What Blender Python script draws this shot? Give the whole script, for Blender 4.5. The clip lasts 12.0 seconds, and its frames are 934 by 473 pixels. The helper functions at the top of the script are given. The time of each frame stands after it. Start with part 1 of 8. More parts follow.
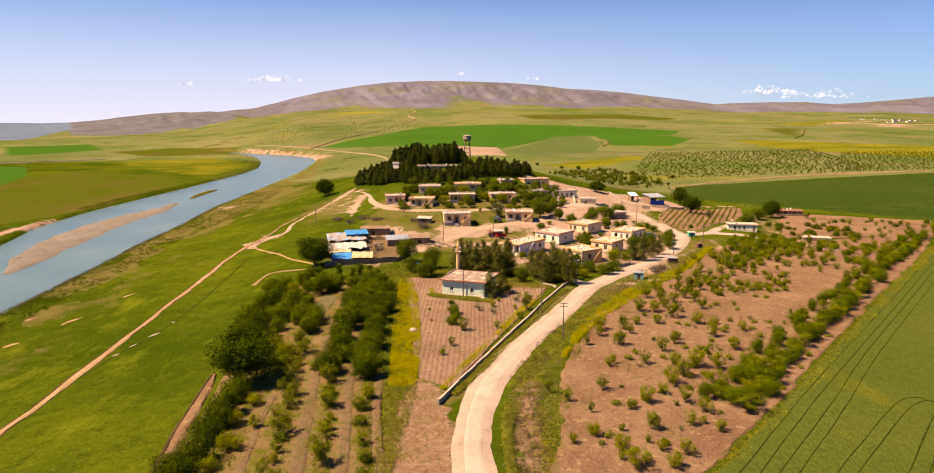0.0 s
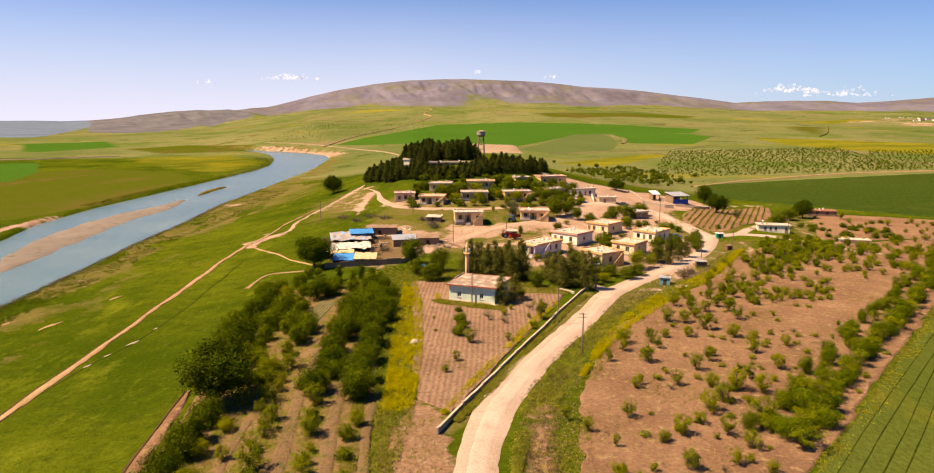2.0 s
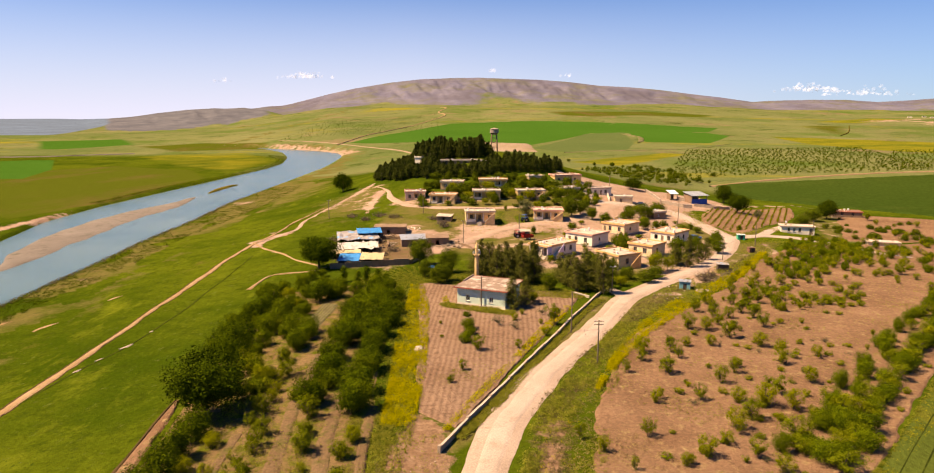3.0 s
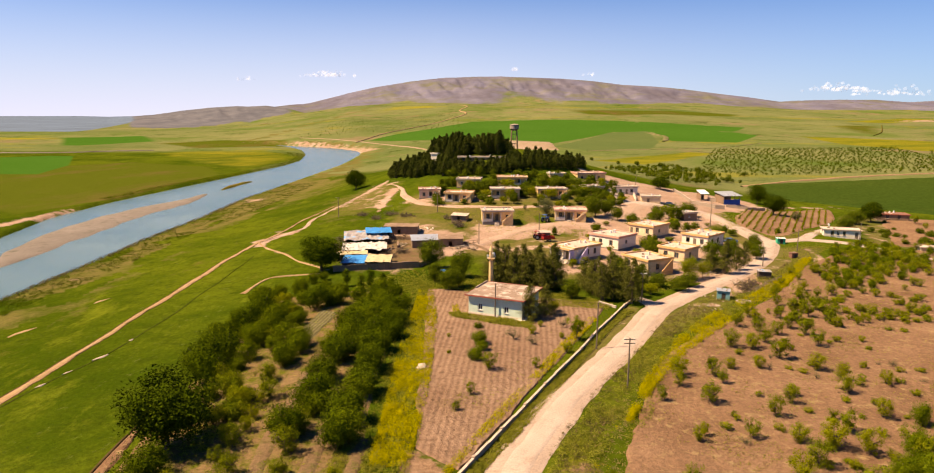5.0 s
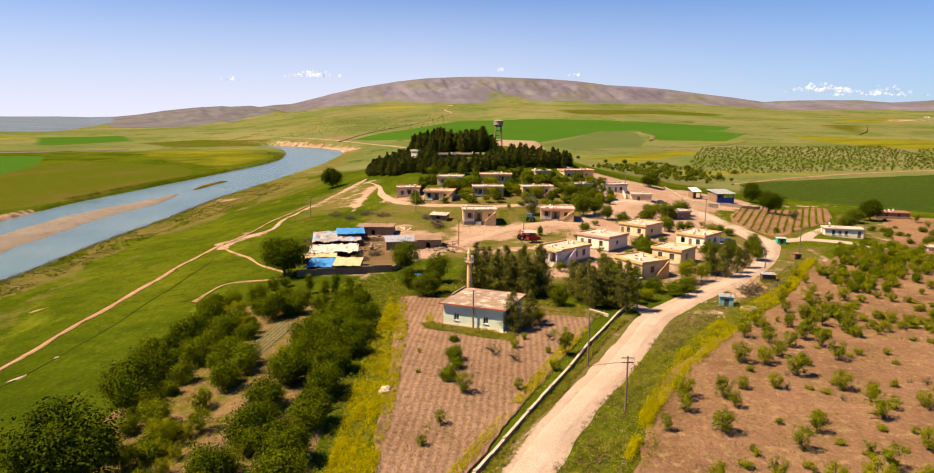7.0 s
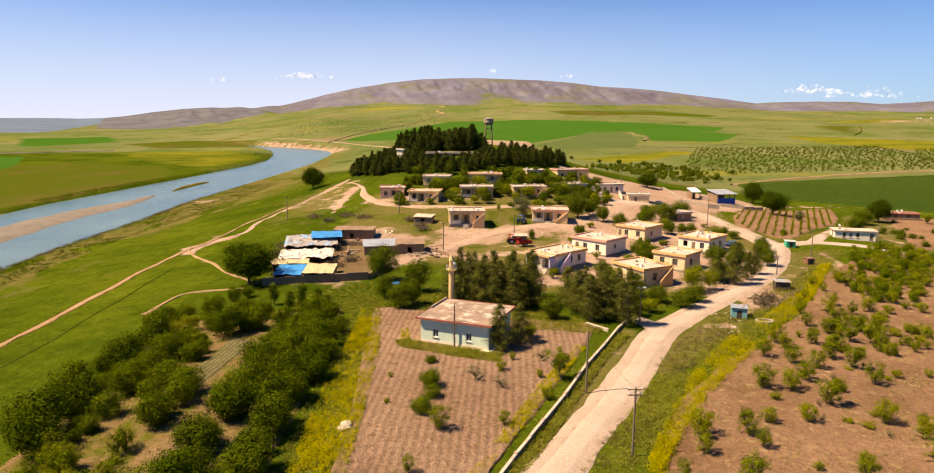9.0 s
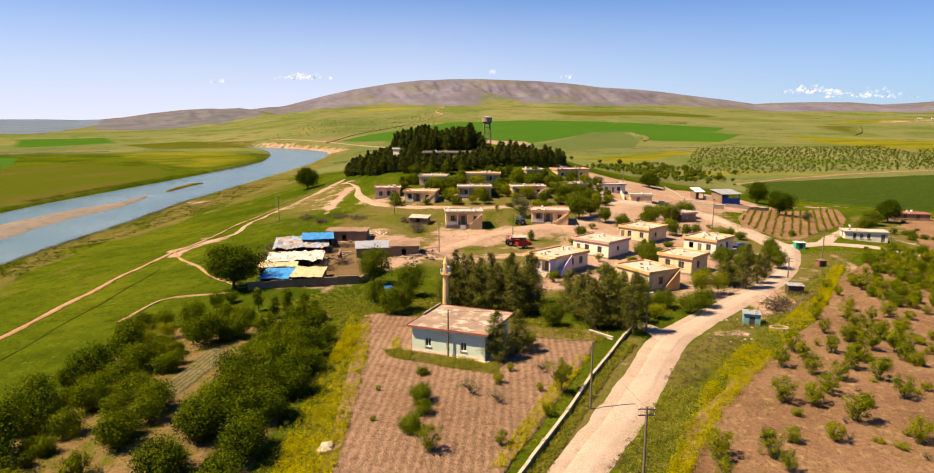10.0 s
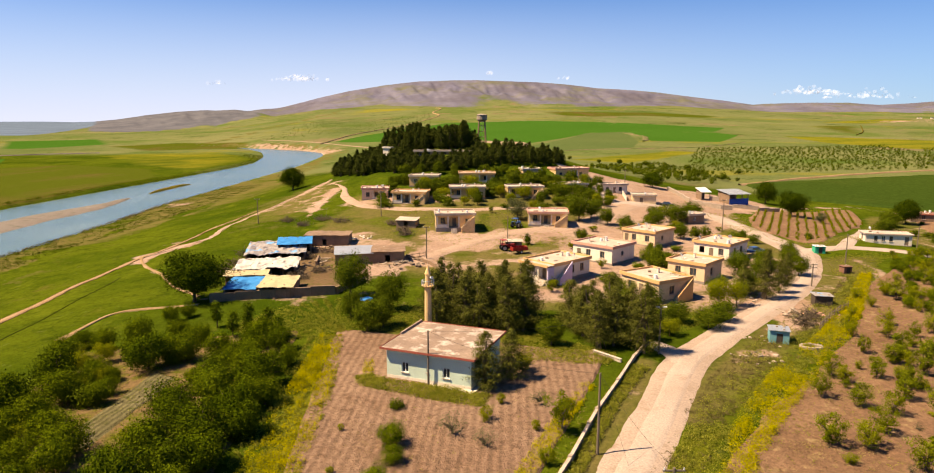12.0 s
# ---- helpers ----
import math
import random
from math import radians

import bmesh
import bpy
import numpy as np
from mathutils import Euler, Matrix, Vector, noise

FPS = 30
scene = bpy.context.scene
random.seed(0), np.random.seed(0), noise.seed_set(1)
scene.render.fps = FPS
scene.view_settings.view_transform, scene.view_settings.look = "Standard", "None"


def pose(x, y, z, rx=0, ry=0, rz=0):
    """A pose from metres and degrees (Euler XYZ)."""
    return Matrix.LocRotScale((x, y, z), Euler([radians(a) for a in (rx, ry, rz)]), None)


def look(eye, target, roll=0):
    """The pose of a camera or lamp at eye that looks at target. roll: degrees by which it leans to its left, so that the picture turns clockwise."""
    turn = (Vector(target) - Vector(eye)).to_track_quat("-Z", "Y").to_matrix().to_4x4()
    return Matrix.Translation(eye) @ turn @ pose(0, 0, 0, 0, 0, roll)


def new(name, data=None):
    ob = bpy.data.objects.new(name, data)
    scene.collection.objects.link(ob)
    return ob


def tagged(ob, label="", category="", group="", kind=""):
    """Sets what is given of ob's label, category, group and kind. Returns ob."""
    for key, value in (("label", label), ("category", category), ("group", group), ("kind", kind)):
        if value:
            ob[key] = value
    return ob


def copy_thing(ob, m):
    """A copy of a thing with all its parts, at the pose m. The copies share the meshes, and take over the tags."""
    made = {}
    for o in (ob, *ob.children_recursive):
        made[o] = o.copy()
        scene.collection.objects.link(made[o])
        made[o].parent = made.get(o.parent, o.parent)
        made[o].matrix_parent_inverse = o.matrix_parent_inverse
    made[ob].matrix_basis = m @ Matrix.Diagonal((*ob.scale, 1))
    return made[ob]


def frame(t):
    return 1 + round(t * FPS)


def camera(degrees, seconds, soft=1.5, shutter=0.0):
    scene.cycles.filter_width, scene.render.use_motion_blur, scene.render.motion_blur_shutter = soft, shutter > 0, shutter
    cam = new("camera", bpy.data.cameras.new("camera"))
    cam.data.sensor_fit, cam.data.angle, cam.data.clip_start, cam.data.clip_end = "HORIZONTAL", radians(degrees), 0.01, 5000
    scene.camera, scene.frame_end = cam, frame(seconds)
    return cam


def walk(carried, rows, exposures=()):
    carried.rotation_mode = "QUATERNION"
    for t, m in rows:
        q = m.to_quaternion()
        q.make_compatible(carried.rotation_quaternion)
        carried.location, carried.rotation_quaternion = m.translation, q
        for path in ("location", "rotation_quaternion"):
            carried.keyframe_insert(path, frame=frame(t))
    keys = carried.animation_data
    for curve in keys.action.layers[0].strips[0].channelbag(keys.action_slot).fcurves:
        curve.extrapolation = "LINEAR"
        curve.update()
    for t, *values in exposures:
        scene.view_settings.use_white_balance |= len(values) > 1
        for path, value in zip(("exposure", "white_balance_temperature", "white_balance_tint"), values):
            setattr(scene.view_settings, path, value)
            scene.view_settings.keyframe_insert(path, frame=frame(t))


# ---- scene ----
cam = camera(69.98, 12.0, 1.1)
PATH = [
    (0.0, pose(-9.90, -40.63, 41.48, 79.90, 0.17, -2.49)),
    (0.5, pose(-9.39, -37.24, 40.92, 79.87, 0.14, -1.88)),
    (1.0, pose(-8.89, -33.84, 40.40, 79.86, 0.10, -1.42)),
    (1.5, pose(-8.39, -30.42, 39.92, 79.85, 0.08, -1.22)),
    (2.0, pose(-7.90, -26.99, 39.45, 79.80, 0.10, -1.08)),
    (2.5, pose(-7.31, -23.60, 39.00, 79.76, 0.08, -1.10)),
    (3.0, pose(-6.80, -20.20, 38.58, 79.71, 0.01, 0.17)),
    (5.0, pose(-5.44, -6.22, 36.56, 79.64, -0.20, 2.01)),
    (5.5, pose(-4.99, -2.75, 35.93, 79.66, -0.23, 1.65)),
    (6.0, pose(-4.58, 0.67, 35.32, 79.67, -0.24, 1.39)),
    (6.5, pose(-4.20, 4.04, 34.72, 79.67, -0.22, 1.16)),
    (7.0, pose(-3.85, 7.41, 34.13, 79.70, -0.19, 0.86)),
    (9.0, pose(-2.25, 20.65, 32.21, 79.85, -0.19, 0.24)),
    (9.5, pose(-1.93, 23.85, 31.71, 79.91, -0.17, 0.23)),
    (10.0, pose(-1.62, 27.02, 31.19, 79.94, -0.13, 0.19)),
    (10.5, pose(-1.34, 30.20, 30.69, 79.98, -0.08, 0.15)),
    (11.0, pose(-1.00, 33.42, 30.25, 80.03, -0.03, 0.13)),
    (11.5, pose(-0.56, 36.69, 29.85, 80.05, -0.01, 0.11)),
    (12.0, pose(-0.00, 40.00, 29.50, 80.07, -0.01, 0.00)),
]
walk(cam, PATH, exposures=((0.0, 1.32, 8200, 24), (12.0, 1.31, 7600, 17)))

# ---- world, sun ----
SUN_DIR = Vector((-0.97, -0.12, 1.42)).normalized()
world = bpy.data.worlds.new("world")
scene.world = world
world.use_nodes = True
wn = world.node_tree.nodes
sky = wn.new("ShaderNodeTexSky")
sky.sky_type, sky.sun_disc = "NISHITA", False
sky.sun_elevation = math.asin(SUN_DIR.z)
sky.sun_rotation = math.atan2(SUN_DIR.x, SUN_DIR.y)
sky.air_density, sky.dust_density, sky.ozone_density = 1.0, 0.17, 5.0
wn["Background"].inputs["Strength"].default_value = 0.055
hue = wn.new("ShaderNodeMix")
hue.data_type, hue.blend_type = "RGBA", "MULTIPLY"
hue.inputs[0].default_value, hue.inputs[7].default_value = 1.0, (0.165, 0.57, 1.02, 1)
world.node_tree.links.new(sky.outputs[0], hue.inputs[6])
# pale haze low over the land, thicker towards the sun
way = wn.new("ShaderNodeTexCoord")
axes = wn.new("ShaderNodeSeparateXYZ")
world.node_tree.links.new(way.outputs["Generated"], axes.inputs[0])
low = wn.new("ShaderNodeMapRange")
low.inputs[1].default_value, low.inputs[2].default_value, low.inputs[3].default_value, low.inputs[4].default_value = 0.0, 0.205, 1.0, 0.0
world.node_tree.links.new(axes.outputs["Z"], low.inputs[0])
sunward = wn.new("ShaderNodeMapRange")
sunward.inputs[1].default_value, sunward.inputs[2].default_value, sunward.inputs[3].default_value, sunward.inputs[4].default_value = -0.08, 0.6, 1.0, 0.50
world.node_tree.links.new(axes.outputs["X"], sunward.inputs[0])
thick = wn.new("ShaderNodeMath")
thick.operation = "MULTIPLY"
world.node_tree.links.new(low.outputs[0], thick.inputs[0])
world.node_tree.links.new(sunward.outputs[0], thick.inputs[1])
veil = wn.new("ShaderNodeMix")
veil.data_type = "RGBA"
veil.inputs[7].default_value = (5.4, 6.4, 8.7, 1)
world.node_tree.links.new(thick.outputs[0], veil.inputs[0])
world.node_tree.links.new(hue.outputs[2], veil.inputs[6])
world.node_tree.links.new(veil.outputs[2], wn["Background"].inputs["Color"])
sun = new("sun", bpy.data.lights.new("sun", "SUN"))
sun.data.energy, sun.data.angle, sun.data.color = 5.0, radians(0.53), (1.0, 0.87, 0.63)
sun.matrix_world = look(SUN_DIR * 300, (0, 0, 0))


# ---- materials ----
def nodes_of(name):
    m = bpy.data.materials.new(name)
    m.use_nodes = True
    t = m.node_tree
    return m, t, t.nodes["Principled BSDF"]


def mixer(t, a, b, fac, mode="MIX"):
    n = t.nodes.new("ShaderNodeMix")
    n.data_type, n.blend_type = "RGBA", mode
    for key, v in ((6, a), (7, b), (0, fac)):
        if isinstance(v, bpy.types.NodeSocket):
            t.links.new(v, n.inputs[key])
        else:
            n.inputs[key].default_value = (*v, 1) if isinstance(v, tuple) else v
    return n.outputs[2]


def noise_of(t, coord, scale, detail=4.0, rough=0.6, low=0.3, high=0.7, stretch=None):
    if stretch:
        mp = t.nodes.new("ShaderNodeMapping")
        mp.inputs["Scale"].default_value = stretch[:3]
        if len(stretch) > 3:
            mp.inputs["Rotation"].default_value = (0, 0, stretch[3])
        t.links.new(coord, mp.inputs["Vector"])
        coord = mp.outputs[0]
    n = t.nodes.new("ShaderNodeTexNoise")
    n.inputs["Scale"].default_value, n.inputs["Detail"].default_value, n.inputs["Roughness"].default_value = scale, detail, rough
    t.links.new(coord, n.inputs["Vector"])
    r = t.nodes.new("ShaderNodeMapRange")
    r.inputs[1].default_value, r.inputs[2].default_value = low, high
    t.links.new(n.outputs["Fac"], r.inputs[0])
    return r.outputs[0]


def bumped(t, bsdf, height, strength, distance):
    b = t.nodes.new("ShaderNodeBump")
    b.inputs["Strength"].default_value, b.inputs["Distance"].default_value = strength, distance
    t.links.new(height, b.inputs["Height"])
    t.links.new(b.outputs[0], bsdf.inputs["Normal"])


def earthy(name, dark, light, spots, big=0.05, mid=0.5, fine=4.0, rough=0.95, bump=0.5, depth=0.15, stretch=None, spot_cut=(0.55, 0.75), world_space=True, metal=0.0):
    """Natural or weathered surface: two tones at a large scale, a third in patches, grain and relief."""
    m, t, b = nodes_of(name)
    if world_space:
        g = t.nodes.new("ShaderNodeNewGeometry")
        co = g.outputs["Position"]
    else:
        g = t.nodes.new("ShaderNodeTexCoord")
        co = g.outputs["Object"]
    c = mixer(t, dark, light, noise_of(t, co, big, 5, 0.6))
    c = mixer(t, c, spots, noise_of(t, co, mid, 4, 0.6, *spot_cut, stretch))
    grain = noise_of(t, co, fine, 5, 0.7, 0.2, 0.8, stretch)
    low, high = (0.31, 0.78) if world_space else (0.52, 1.02)
    c = mixer(t, c, mixer(t, (low,) * 3, (high,) * 3, grain), 1.0, "MULTIPLY")
    t.links.new(c, b.inputs["Base Color"])
    b.inputs["Roughness"].default_value, b.inputs["Metallic"].default_value = rough, metal
    b.inputs["Specular IOR Level"].default_value = 0.0 if world_space else 0.15
    bumped(t, b, grain, bump, depth)
    return m


def leafy(name, dark, light, other, rough=0.6, glow=0.25):
    """Foliage: every leaf its own shade, every plant a little different, light coming through."""
    m, t, b = nodes_of(name)
    g, o = t.nodes.new("ShaderNodeNewGeometry"), t.nodes.new("ShaderNodeObjectInfo")
    # shade varies from leaf to leaf and from clump to clump
    blend = t.nodes.new("ShaderNodeMix")
    blend.inputs[0].default_value = 0.78
    t.links.new(g.outputs["Random Per Island"], blend.inputs[2])
    t.links.new(noise_of(t, g.outputs["Position"], 1.1, 3, 0.6, 0.38, 0.62), blend.inputs[3])
    c = mixer(t, dark, light, blend.outputs[0])
    r = t.nodes.new("ShaderNodeMapRange")
    r.inputs[3].default_value, r.inputs[4].default_value = 0.0, 0.7
    t.links.new(o.outputs["Random"], r.inputs[0])
    c = mixer(t, c, other, r.outputs[0])
    c = mixer(t, c, (0.57, 0.57, 0.57), 1.0, "MULTIPLY")
    t.links.new(c, b.inputs["Base Color"])
    b.inputs["Roughness"].default_value = 0.85
    b.inputs["Specular IOR Level"].default_value = 0.0
    tr = t.nodes.new("ShaderNodeBsdfTranslucent")
    t.links.new(c, tr.inputs["Color"])
    mx = t.nodes.new("ShaderNodeMixShader")
    mx.inputs[0].default_value = glow
    t.links.new(b.outputs[0], mx.inputs[1])
    t.links.new(tr.outputs[0], mx.inputs[2])
    t.links.new(mx.outputs[0], t.nodes["Material Output"].inputs["Surface"])
    return m


def plain(name, color, rough=0.7, metal=0.0, wear=0.3, scale=1.2):
    return earthy(name, tuple(v * (1 - wear) for v in color), color, tuple(v * (1 - 1.6 * wear) for v in color), 0.3 * scale, scale, 8 * scale, rough, 0.15, 0.02, None, (0.55, 0.8), False, metal)


def glassy(name):
    m, t, b = nodes_of(name)
    b.inputs["Base Color"].default_value = (0.03, 0.04, 0.05, 1)
    b.inputs["Roughness"].default_value = 0.08
    b.inputs["Specular IOR Level"].default_value = 0.6
    return m


def thinned(m, share):
    """Let part of what lies behind show through, as through thin vapour."""
    t = m.node_tree
    out = t.nodes["Material Output"]
    clear, mx = t.nodes.new("ShaderNodeBsdfTransparent"), t.nodes.new("ShaderNodeMixShader")
    mx.inputs[0].default_value = share
    t.links.new(out.inputs["Surface"].links[0].from_socket, mx.inputs[1])
    t.links.new(clear.outputs[0], mx.inputs[2])
    t.links.new(mx.outputs[0], out.inputs["Surface"])


def ground_material():
    """Meadow, dry grass and bare earth, blended by the masks soil, dry, crop and rock of the sheet."""
    m, t, b = nodes_of("ground_cover")
    co = t.nodes.new("ShaderNodeNewGeometry").outputs["Position"]

    def mask(name, spread, cut=(0.35, 0.65), scale=0.12):
        a = t.nodes.new("ShaderNodeAttribute")
        a.attribute_name = name
        n = noise_of(t, co, scale, 9, 0.72, 0.2, 0.8)
        s = t.nodes.new("ShaderNodeMath")
        s.operation = "MULTIPLY_ADD"
        t.links.new(n, s.inputs[0])
        s.inputs[1].default_value = spread
        t.links.new(a.outputs["Fac"], s.inputs[2])
        r = t.nodes.new("ShaderNodeMapRange")
        r.inputs[1].default_value, r.inputs[2].default_value = cut[0] + spread / 2, cut[1] + spread / 2
        t.links.new(s.outputs[0], r.inputs[0])
        return r.outputs[0]

    grass = mixer(t, (0.052, 0.088, 0.005), (0.116, 0.150, 0.010), noise_of(t, co, 0.016, 7, 0.7, 0.40, 0.60))
    grass = mixer(t, grass, (0.165, 0.138, 0.028), noise_of(t, co, 0.05, 7, 0.8, 0.59, 0.74))
    grass = mixer(t, grass, (0.052, 0.078, 0.006), noise_of(t, co, 0.25, 7, 0.8, 0.50, 0.66))
    grass = mixer(t, grass, (0.150, 0.182, 0.014), noise_of(t, co, 0.09, 6, 0.75, 0.56, 0.70, (1, 0.5, 1, 0.3)))
    grass = mixer(t, grass, (0.036, 0.058, 0.006), noise_of(t, co, 0.8, 6, 0.75, 0.57, 0.68))
    grass = mixer(t, grass, (0.165, 0.190, 0.045), noise_of(t, co, 0.55, 6, 0.8, 0.60, 0.72))
    # far fields paled and greyed, some haze put into their own colour
    crop = mixer(t, (0.130, 0.172, 0.050), (0.255, 0.252, 0.100), noise_of(t, co, 0.0030, 6, 0.65, 0.35, 0.65, (1, 0.8, 1, 0.5)))
    crop = mixer(t, crop, (0.11, 0.172, 0.030), noise_of(t, co, 0.006, 6, 0.7, 0.48, 0.66, (1, 0.7, 1, -0.4)))
    crop = mixer(t, crop, (0.28, 0.205, 0.11), noise_of(t, co, 0.0045, 6, 0.8, 0.55, 0.66, (1, 0.9, 1, 0.2)))
    crop = mixer(t, crop, (0.060, 0.092, 0.016), noise_of(t, co, 0.014, 6, 0.85, 0.56, 0.64))
    crop = mixer(t, crop, (0.30, 0.265, 0.03), noise_of(t, co, 0.0024, 6, 0.8, 0.56, 0.65, (0.7, 1.4, 1, 0.05)))
    fallow = mixer(t, (0.098, 0.122, 0.012), (0.165, 0.115, 0.036), noise_of(t, co, 0.010, 5, 0.7, 0.50, 0.68, (1, 0.35, 1, 0.5)))
    fallow = mixer(t, fallow, (0.095, 0.120, 0.012), noise_of(t, co, 0.03, 6, 0.75, 0.5, 0.7))
    bloom = mixer(t, (0.26, 0.235, 0.022), (0.14, 0.165, 0.018), noise_of(t, co, 0.014, 6, 0.75, 0.42, 0.6, (1, 1.6, 1, 0.1)))
    lush = mixer(t, (0.052, 0.150, 0.016), (0.068, 0.172, 0.022), noise_of(t, co, 0.004, 5, 0.6))
    pale = mixer(t, (0.110, 0.158, 0.048), (0.135, 0.175, 0.055), noise_of(t, co, 0.01, 5, 0.6))
    dry = mixer(t, (0.215, 0.165, 0.060), (0.145, 0.150, 0.026), noise_of(t, co, 0.15, 4, 0.6))
    soil = mixer(t, (0.43, 0.268, 0.185), (0.60, 0.42, 0.312), noise_of(t, co, 0.08, 5, 0.65))
    # range and hill rock tinted mauve and blue, haze put into its colour
    hazed_rock = mixer(t, (0.256, 0.236, 0.280), (0.185, 0.178, 0.248), noise_of(t, co, 0.006, 6, 0.7, 0.36, 0.62, (1, 0.6, 2.5)))
    hazed_rock = mixer(t, hazed_rock, (0.165, 0.150, 0.185), noise_of(t, co, 0.0022, 5, 0.7, 0.44, 0.60, (1.6, 0.5, 3.5, 0.2)))
    hazed_rock = mixer(t, hazed_rock, (0.190, 0.185, 0.125), noise_of(t, co, 0.004, 6, 0.7, 0.48, 0.66))
    hazed_hill_rock = mixer(t, (0.205, 0.200, 0.215), (0.145, 0.146, 0.166), noise_of(t, co, 0.010, 6, 0.7, 0.38, 0.6))
    # far-left rise coloured blue to paint distance haze onto it
    haze_blue = mixer(t, (0.185, 0.255, 0.36), (0.15, 0.20, 0.27), noise_of(t, co, 0.006, 6, 0.7, 0.35, 0.62))
    clay = mixer(t, (0.27, 0.155, 0.088), (0.43, 0.275, 0.175), noise_of(t, co, 0.5, 6, 0.75, 0.35, 0.68))
    c = mixer(t, grass, crop, mask("crop", 0.3))
    c = mixer(t, c, fallow, mask("fallow", 0.35, (0.35, 0.65), 0.03))
    c = mixer(t, c, bloom, mask("bloom", 0.5, (0.35, 0.65), 0.03))
    c = mixer(t, c, lush, mask("lush", 0.06, (0.4, 0.6), 0.05))
    c = mixer(t, c, pale, mask("pale", 0.06, (0.4, 0.6), 0.05))
    c = mixer(t, c, dry, mask("dry", 0.7))
    c = mixer(t, c, soil, mask("soil", 1.15, (0.40, 0.60), 0.13))
    c = mixer(t, c, clay, mask("clay", 1.0, (0.36, 0.60), 0.45))
    c = mixer(t, c, hazed_rock, mask("hazed_rock", 0.7, (0.35, 0.65), 0.006))
    c = mixer(t, c, hazed_hill_rock, mask("hill", 0.35, (0.35, 0.65), 0.008))
    c = mixer(t, c, haze_blue, mask("haze_blue", 0.3, (0.35, 0.65), 0.006))
    grain = noise_of(t, co, 1.6, 6, 0.75, 0.2, 0.8)
    c = mixer(t, c, mixer(t, (0.27, 0.27, 0.27), (0.79, 0.79, 0.79), grain), 1.0, "MULTIPLY")
    t.links.new(c, b.inputs["Base Color"])
    b.inputs["Roughness"].default_value = 0.95
    b.inputs["Specular IOR Level"].default_value = 0.0
    bumped(t, b, grain, 0.6, 0.35)
    return m


def water_material():
    m, t, b = nodes_of("river_water")
    co = t.nodes.new("ShaderNodeNewGeometry").outputs["Position"]
    c = mixer(t, (0.060, 0.108, 0.112), (0.10, 0.145, 0.135), noise_of(t, co, 0.03, 4, 0.6))
    t.links.new(c, b.inputs["Base Color"])
    b.inputs["Roughness"].default_value = 0.22
    b.inputs["Specular IOR Level"].default_value = 0.26
    bumped(t, b, noise_of(t, co, 0.35, 6, 0.75), 0.5, 0.2)
    return m


def furrowed(m, spacing, turn, depth):
    """Adds wavering plough lines to an earthy material."""
    t = m.node_tree
    b = t.nodes["Principled BSDF"]
    co = t.nodes.new("ShaderNodeNewGeometry").outputs["Position"]
    mp = t.nodes.new("ShaderNodeMapping")
    mp.inputs["Rotation"].default_value = (0, 0, turn)
    t.links.new(co, mp.inputs["Vector"])
    w = t.nodes.new("ShaderNodeTexWave")
    w.inputs["Scale"].default_value = 2 * math.pi / (20 * spacing)
    w.inputs["Distortion"].default_value, w.inputs["Detail"].default_value, w.inputs["Detail Scale"].default_value = 1.6, 3.0, 1.6
    t.links.new(mp.outputs[0], w.inputs["Vector"])
    old = b.inputs["Base Color"].links[0].from_socket
    t.links.new(mixer(t, old, mixer(t, (1 - depth,) * 3, (1.12,) * 3, w.outputs["Fac"]), 1.0, "MULTIPLY"), b.inputs["Base Color"])
    return m


GROUND = ground_material()
WATER = water_material()
GRAVEL = earthy("pale_gravel", (0.53, 0.405, 0.32), (0.63, 0.50, 0.41), (0.48, 0.345, 0.26), 0.12, 0.35, 6.0, 0.95, 0.4, 0.05)
SHOULDER = earthy("stony_roadbed", (0.49, 0.36, 0.275), (0.59, 0.45, 0.355), (0.40, 0.285, 0.20), 0.12, 0.5, 5.0, 0.95, 0.6, 0.08)
DARK_LINE_GRASS = earthy("dark_line_grass", (0.045, 0.066, 0.008), (0.075, 0.095, 0.012), (0.11, 0.09, 0.03), 0.3, 0.8, 4.0, 0.95, 0.8, 0.1)
EARTH_EDGE = earthy("dark_edge_earth", (0.075, 0.050, 0.022), (0.13, 0.085, 0.04), (0.05, 0.06, 0.012), 0.3, 0.8, 4.0, 0.95, 0.8, 0.1)
LANE = earthy("dusty_lane", (0.50, 0.335, 0.24), (0.60, 0.43, 0.32), (0.38, 0.27, 0.17), 0.15, 0.5, 5.0)
TRACK = earthy("trodden_earth", (0.40, 0.245, 0.125), (0.53, 0.36, 0.205), (0.30, 0.24, 0.08), 0.15, 0.5, 5.0)
PLOUGH = earthy("ploughed_soil", (0.32, 0.192, 0.122), (0.45, 0.290, 0.195), (0.24, 0.14, 0.085), 0.06, 0.9, 2.0, 0.95, 1.0, 0.3)
ORCHARD_SOIL = earthy("orchard_soil", (0.235, 0.130, 0.074), (0.385, 0.228, 0.135), (0.46, 0.32, 0.16), 0.09, 0.7, 2.2, 0.95, 0.9, 0.25, None, (0.55, 0.74))
STRIP_SOIL = earthy("strip_soil", (0.22, 0.142, 0.062), (0.31, 0.205, 0.10), (0.13, 0.145, 0.016), 0.09, 0.5, 2.6, 0.95, 0.8, 0.2, None, (0.45, 0.65))
furrowed(PLOUGH, 0.9, 0.06, 0.17)
STRIP_BARE = earthy("bare_strip_soil", (0.200, 0.126, 0.066), (0.285, 0.186, 0.105), (0.15, 0.14, 0.04), 0.09, 0.6, 2.8, 0.95, 0.8, 0.2, None, (0.5, 0.7))
